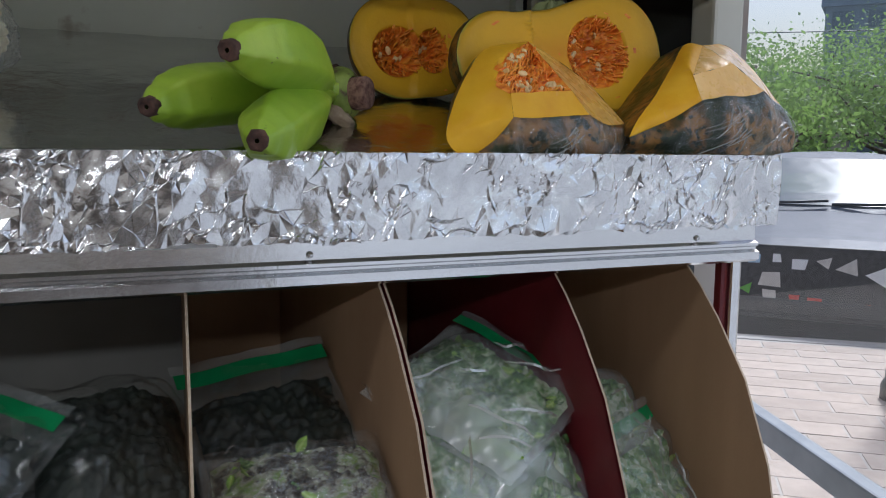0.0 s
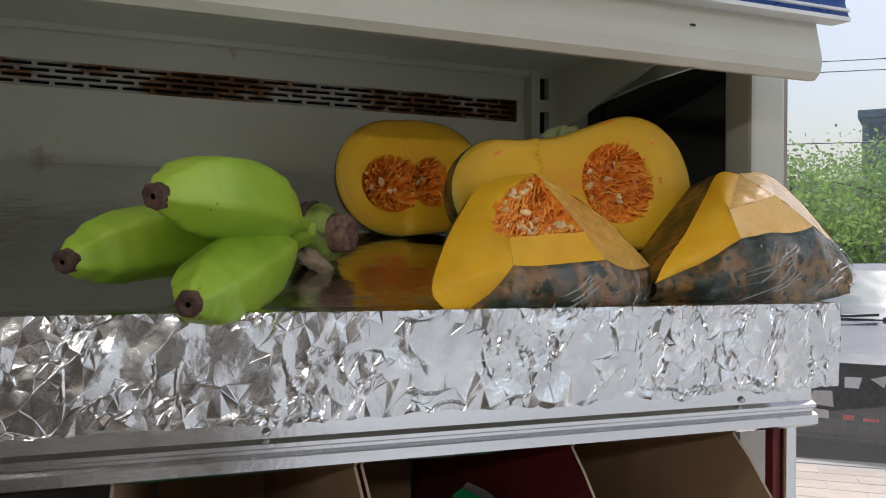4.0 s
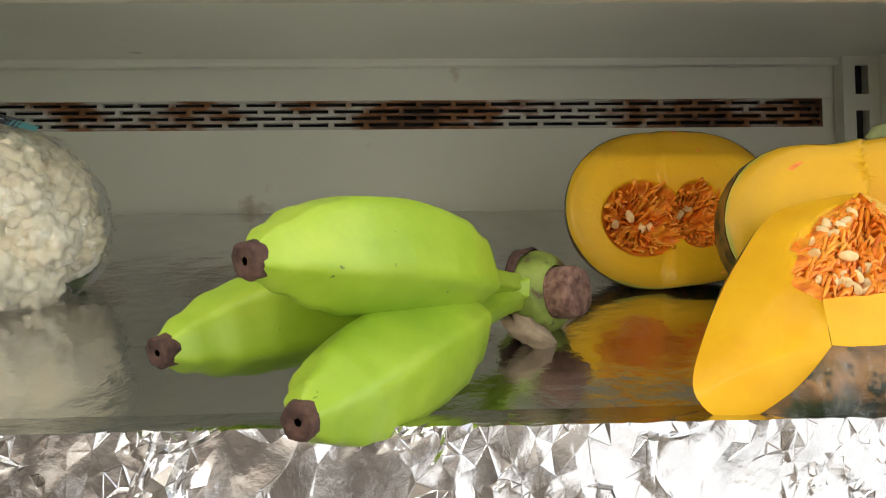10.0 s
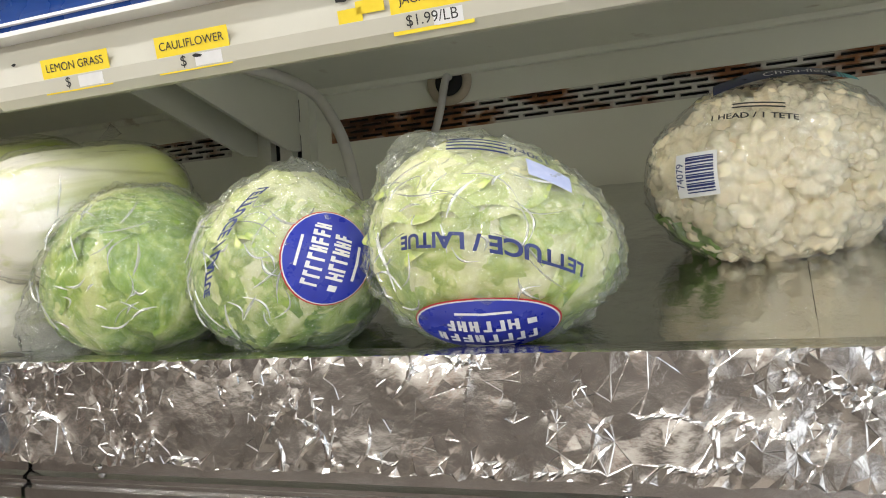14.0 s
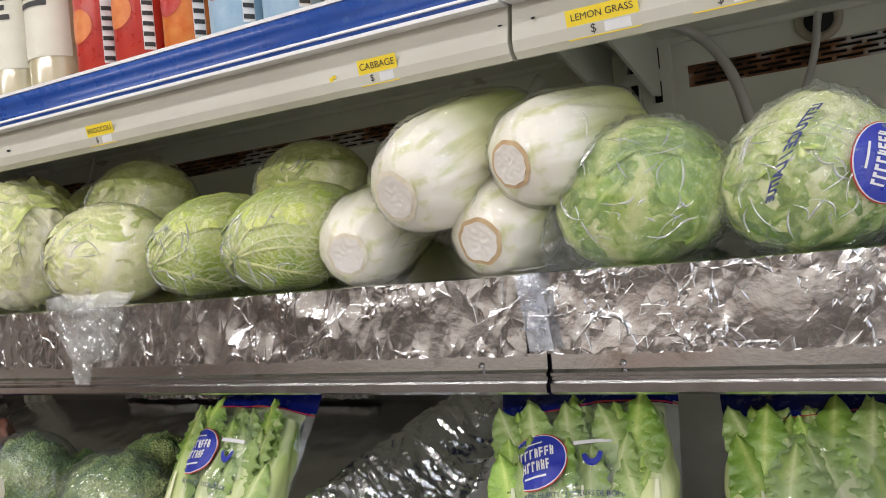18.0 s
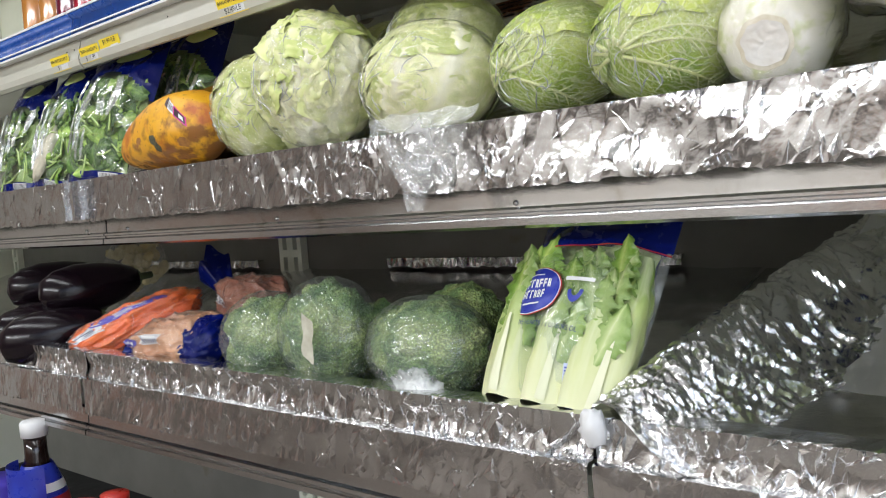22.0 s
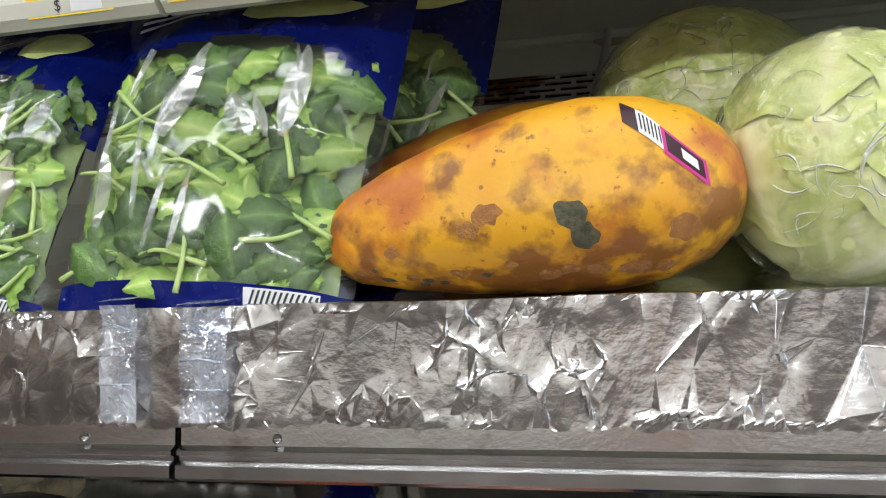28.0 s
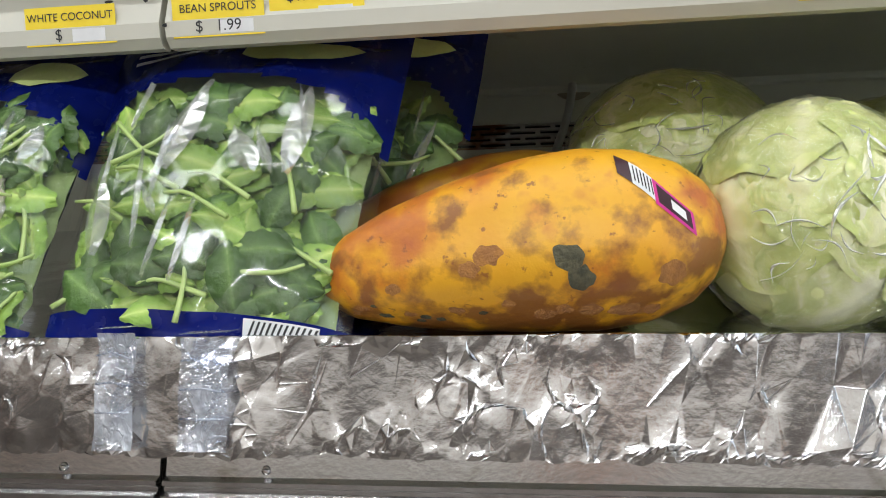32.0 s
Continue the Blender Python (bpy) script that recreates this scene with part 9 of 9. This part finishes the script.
        shapes = ((-0.70, 0.55, 0.09, 0, 4), (-0.52, 0.52, 0.06, 1, 4), (-0.36, 0.53, 0.05, 2, 4), (-0.20, 0.50, 0.08, 3, 4), (-0.02, 0.52, 0.07, 4, 3), (0.14, 0.50, 0.10, 4, 3), (0.36, 0.46, 0.12, 2, 3),
                  (-0.72, 0.40, 0.06, 5, 4), (-0.56, 0.36, 0.06, 5, 3), (-0.40, 0.42, 0.10, 4, 4), (-0.40, 0.33, 0.07, 4, 4), (-0.22, 0.32, 0.05, 6, 4), (-0.08, 0.30, 0.07, 6, 4), (0.06, 0.29, 0.05, 7, 3), (0.22, 0.28, 0.09, 7, 4), (0.44, 0.25, 0.08, 7, 4), (0.6, 0.42, 0.1, 4, 3))
        for i, (y, z, s, ci, nn) in enumerate((a, 0.22 + (b - 0.22) * 1.42, c * 1.55, d, e) for a, b, c, d, e in shapes):
            rk = random.Random(i)
            ring = [(0.047, y + s * 0.62 * math.cos(6.283 * (q + 0.5) / nn + rk.uniform(-0.25, 0.25)), z + s * 0.5 * math.sin(6.283 * (q + 0.5) / nn + rk.uniform(-0.25, 0.25))) for q in range(nn)]
            part("flat_shape", (ring, [tuple(range(nn))]), cols[ci], front, smooth=False)
    return c


def car_at(x, y, heading):
    return Matrix.Translation((x, y, -0.13)) @ Matrix.Rotation(radians(heading), 4, "Z")


NAVYP = mat("dusty_grey_blue_paint", [(0.3, (0.10, 0.115, 0.14)), (0.7, (0.13, 0.145, 0.17))], 5, 0.5, coat=0.0, spec=0.3)
WHITEP = mat("white_car_paint", [(0.3, g(0.6)), (0.7, g(0.7))], 5, 0.25, coat=0.6)
BLUEP = mat("blue_car_paint", [(0.3, (0.06, 0.10, 0.22)), (0.7, (0.09, 0.14, 0.28))], 5, 0.25, coat=0.6)
car(car_at(4.55, 3.85, 222), NAVYP, "dusty grey-blue parked car with coloured shapes on a black nose panel", True)
car(car_at(18.2, 17.2, 150), WHITEP, "white parked car across the street")
car(car_at(14.9, 12.6, 150), BLUEP, "blue parked car across the street")

# trees
BARK = mat("grey_bark", [(0.3, (0.08, 0.06, 0.045)), (0.7, (0.14, 0.11, 0.085))], 12, 0.9, 0, 0.8, 40, stretch=(1, 1, 0.2))
# Leaf greens are paled to put distant haze into the colour.
LEAFM = mat("hazed_foliage", [(0.3, (0.20, 0.30, 0.10)), (0.55, (0.32, 0.42, 0.16)), (0.75, (0.44, 0.53, 0.24))], 1.4, 0.6)
lnt = LEAFM.node_tree
lb_, lo_ = lnt.nodes["Principled BSDF"], lnt.nodes["Material Output"]
ltr = lnt.nodes.new("ShaderNodeBsdfTranslucent")
ltr.inputs[0].default_value = (0.26, 0.42, 0.10, 1)
lmx = lnt.nodes.new("ShaderNodeMixShader")
lmx.inputs[0].default_value = 0.45
lnt.links.new(lb_.outputs[0], lmx.inputs[1])
lnt.links.new(ltr.outputs[0], lmx.inputs[2])
lnt.links.new(lmx.outputs[0], lo_.inputs[0])


def tree(x, y, h, spread, seed, n=5200):
    rk = random.Random(seed)
    t = thing("tree", "leafy green street tree", "tree", pose(x, y, -0.13), "street trees")
    limbs = [tube(curve_points([(0, 0, 0), (0.05, 0.02, h * 0.25), (rk.uniform(-0.2, 0.2), 0, h * 0.6), (rk.uniform(-0.3, 0.3), 0.1, h * 0.92)], 10), [0.15 - 0.0135 * k for k in range(10)], 9)]
    tips = []
    for k in range(11):
        a, z0 = rk.uniform(0, 6.28), h * rk.uniform(0.28, 0.7)
        ln = spread * rk.uniform(0.5, 1.0)
        tip = (math.cos(a) * ln, math.sin(a) * ln, z0 + h * rk.uniform(0.08, 0.28))
        limbs.append(tube([(0, 0, z0), (tip[0] * 0.5, tip[1] * 0.5, z0 + (tip[2] - z0) * 0.35), tip], [0.06, 0.035, 0.012], 6))
        tips.append(tip)
        tips.append((tip[0] * 0.55, tip[1] * 0.55, tip[2] + 0.3))
    tips.append((0, 0, h * 0.95))
    part("trunk", merge(*limbs), BARK, t)
    vs, fs = [], []
    for k in range(n):
        c = Vector(rk.choice(tips)) + Vector((rk.gauss(0, 0.42), rk.gauss(0, 0.42), rk.gauss(0, 0.34))) * (spread / 2.2)
        s = rk.uniform(0.04, 0.075)
        a = Vector((rk.gauss(0, 1), rk.gauss(0, 1), rk.gauss(0, 1))).normalized()
        b = a.cross(Vector((rk.gauss(0, 1), rk.gauss(0, 1), rk.gauss(0, 1)))).normalized()
        i = len(vs)
        vs += [tuple(c - a * s), tuple(c + b * s * 0.55), tuple(c + a * s), tuple(c - b * s * 0.55)]
        fs.append((i, i + 1, i + 2, i + 3))
    part("crown", (vs, fs), LEAFM, t, "ragged leafy crown", smooth=False)


for x, y, h, sp, sd in ((11.2, 11.6, 3.3, 1.8, 1), (15.0, 11.4, 3.9, 2.1, 2), (19.5, 12.2, 4.8, 2.5, 3), (17.0, 18.0, 4.3, 2.4, 4), (24.0, 21.0, 5.2, 3.0, 5), (12.5, 17.5, 3.8, 2.2, 6), (27.0, 16.5, 5.6, 2.9, 7)):
    tree(x, y, h, sp, sd)

# buildings and wires across the street
# Facade colours are lightened to carry the haze of distance.
BRICKM = mat("hazed_brick_facade", [(0.3, (0.46, 0.36, 0.27)), (0.7, (0.54, 0.43, 0.33))], 3, 0.85)
GREYB = mat("hazed_grey_facade", [(0.3, (0.24, 0.29, 0.34)), (0.7, (0.30, 0.35, 0.40))], 2, 0.7)
FARGLASS = mat("dark_window_glass", [(0.3, (0.14, 0.17, 0.20)), (0.7, (0.18, 0.21, 0.24))], 2, 0.3)


def building(x, y, w, d, h, rz, material, cols, rows, label):
    b = thing("apartment_building", label, "building", pose(x, y, -0.13, 0, 0, rz), "far buildings")
    part("wall", box(-w / 2, w / 2, -d / 2, d / 2, 0, h), material, b, smooth=False)
    part("roof", box(-w / 2 - 0.3, w / 2 + 0.3, -d / 2 - 0.3, d / 2 + 0.3, h + 0.005, h + 0.6), GREYB, b, smooth=False)
    first = None
    for r in range(rows):
        for c in range(cols):
            m = pose(-w / 2 + (c + 0.5) * w / cols, -d / 2 - 0.06, (r + 0.5) * h / rows)
            if first is None:
                first = part("window", box(-0.30 * w / cols, 0.30 * w / cols, -0.05, 0.05, -0.30 * h / rows, 0.32 * h / rows), FARGLASS, b, smooth=False)
                first.matrix_basis = m
            else:
                share("window", first, b, m)


building(60.5, 47.0, 10, 10, 12.4, -52, GREYB, 4, 6, "blue-grey apartment tower with dark windows")
building(68.0, 44.0, 14, 10, 13.4, -52, BRICKM, 5, 7, "tan brick apartment tower with dark windows")
building(30, 42, 46, 8, 5.0, -35, BRICKM, 12, 2, "low brick building behind the trees")
for k, z in enumerate((6.9, 6.6, 4.6)):
    wr = thing("overhead_wire", "dark overhead wire across the street", "wire", group="overhead wires")
    part("wire", tube(curve_points([(2, 30, z + 0.9), (18, 17.5, z), (34, 5, z + 0.9)], 14), 0.016, 5), IRON, wr)
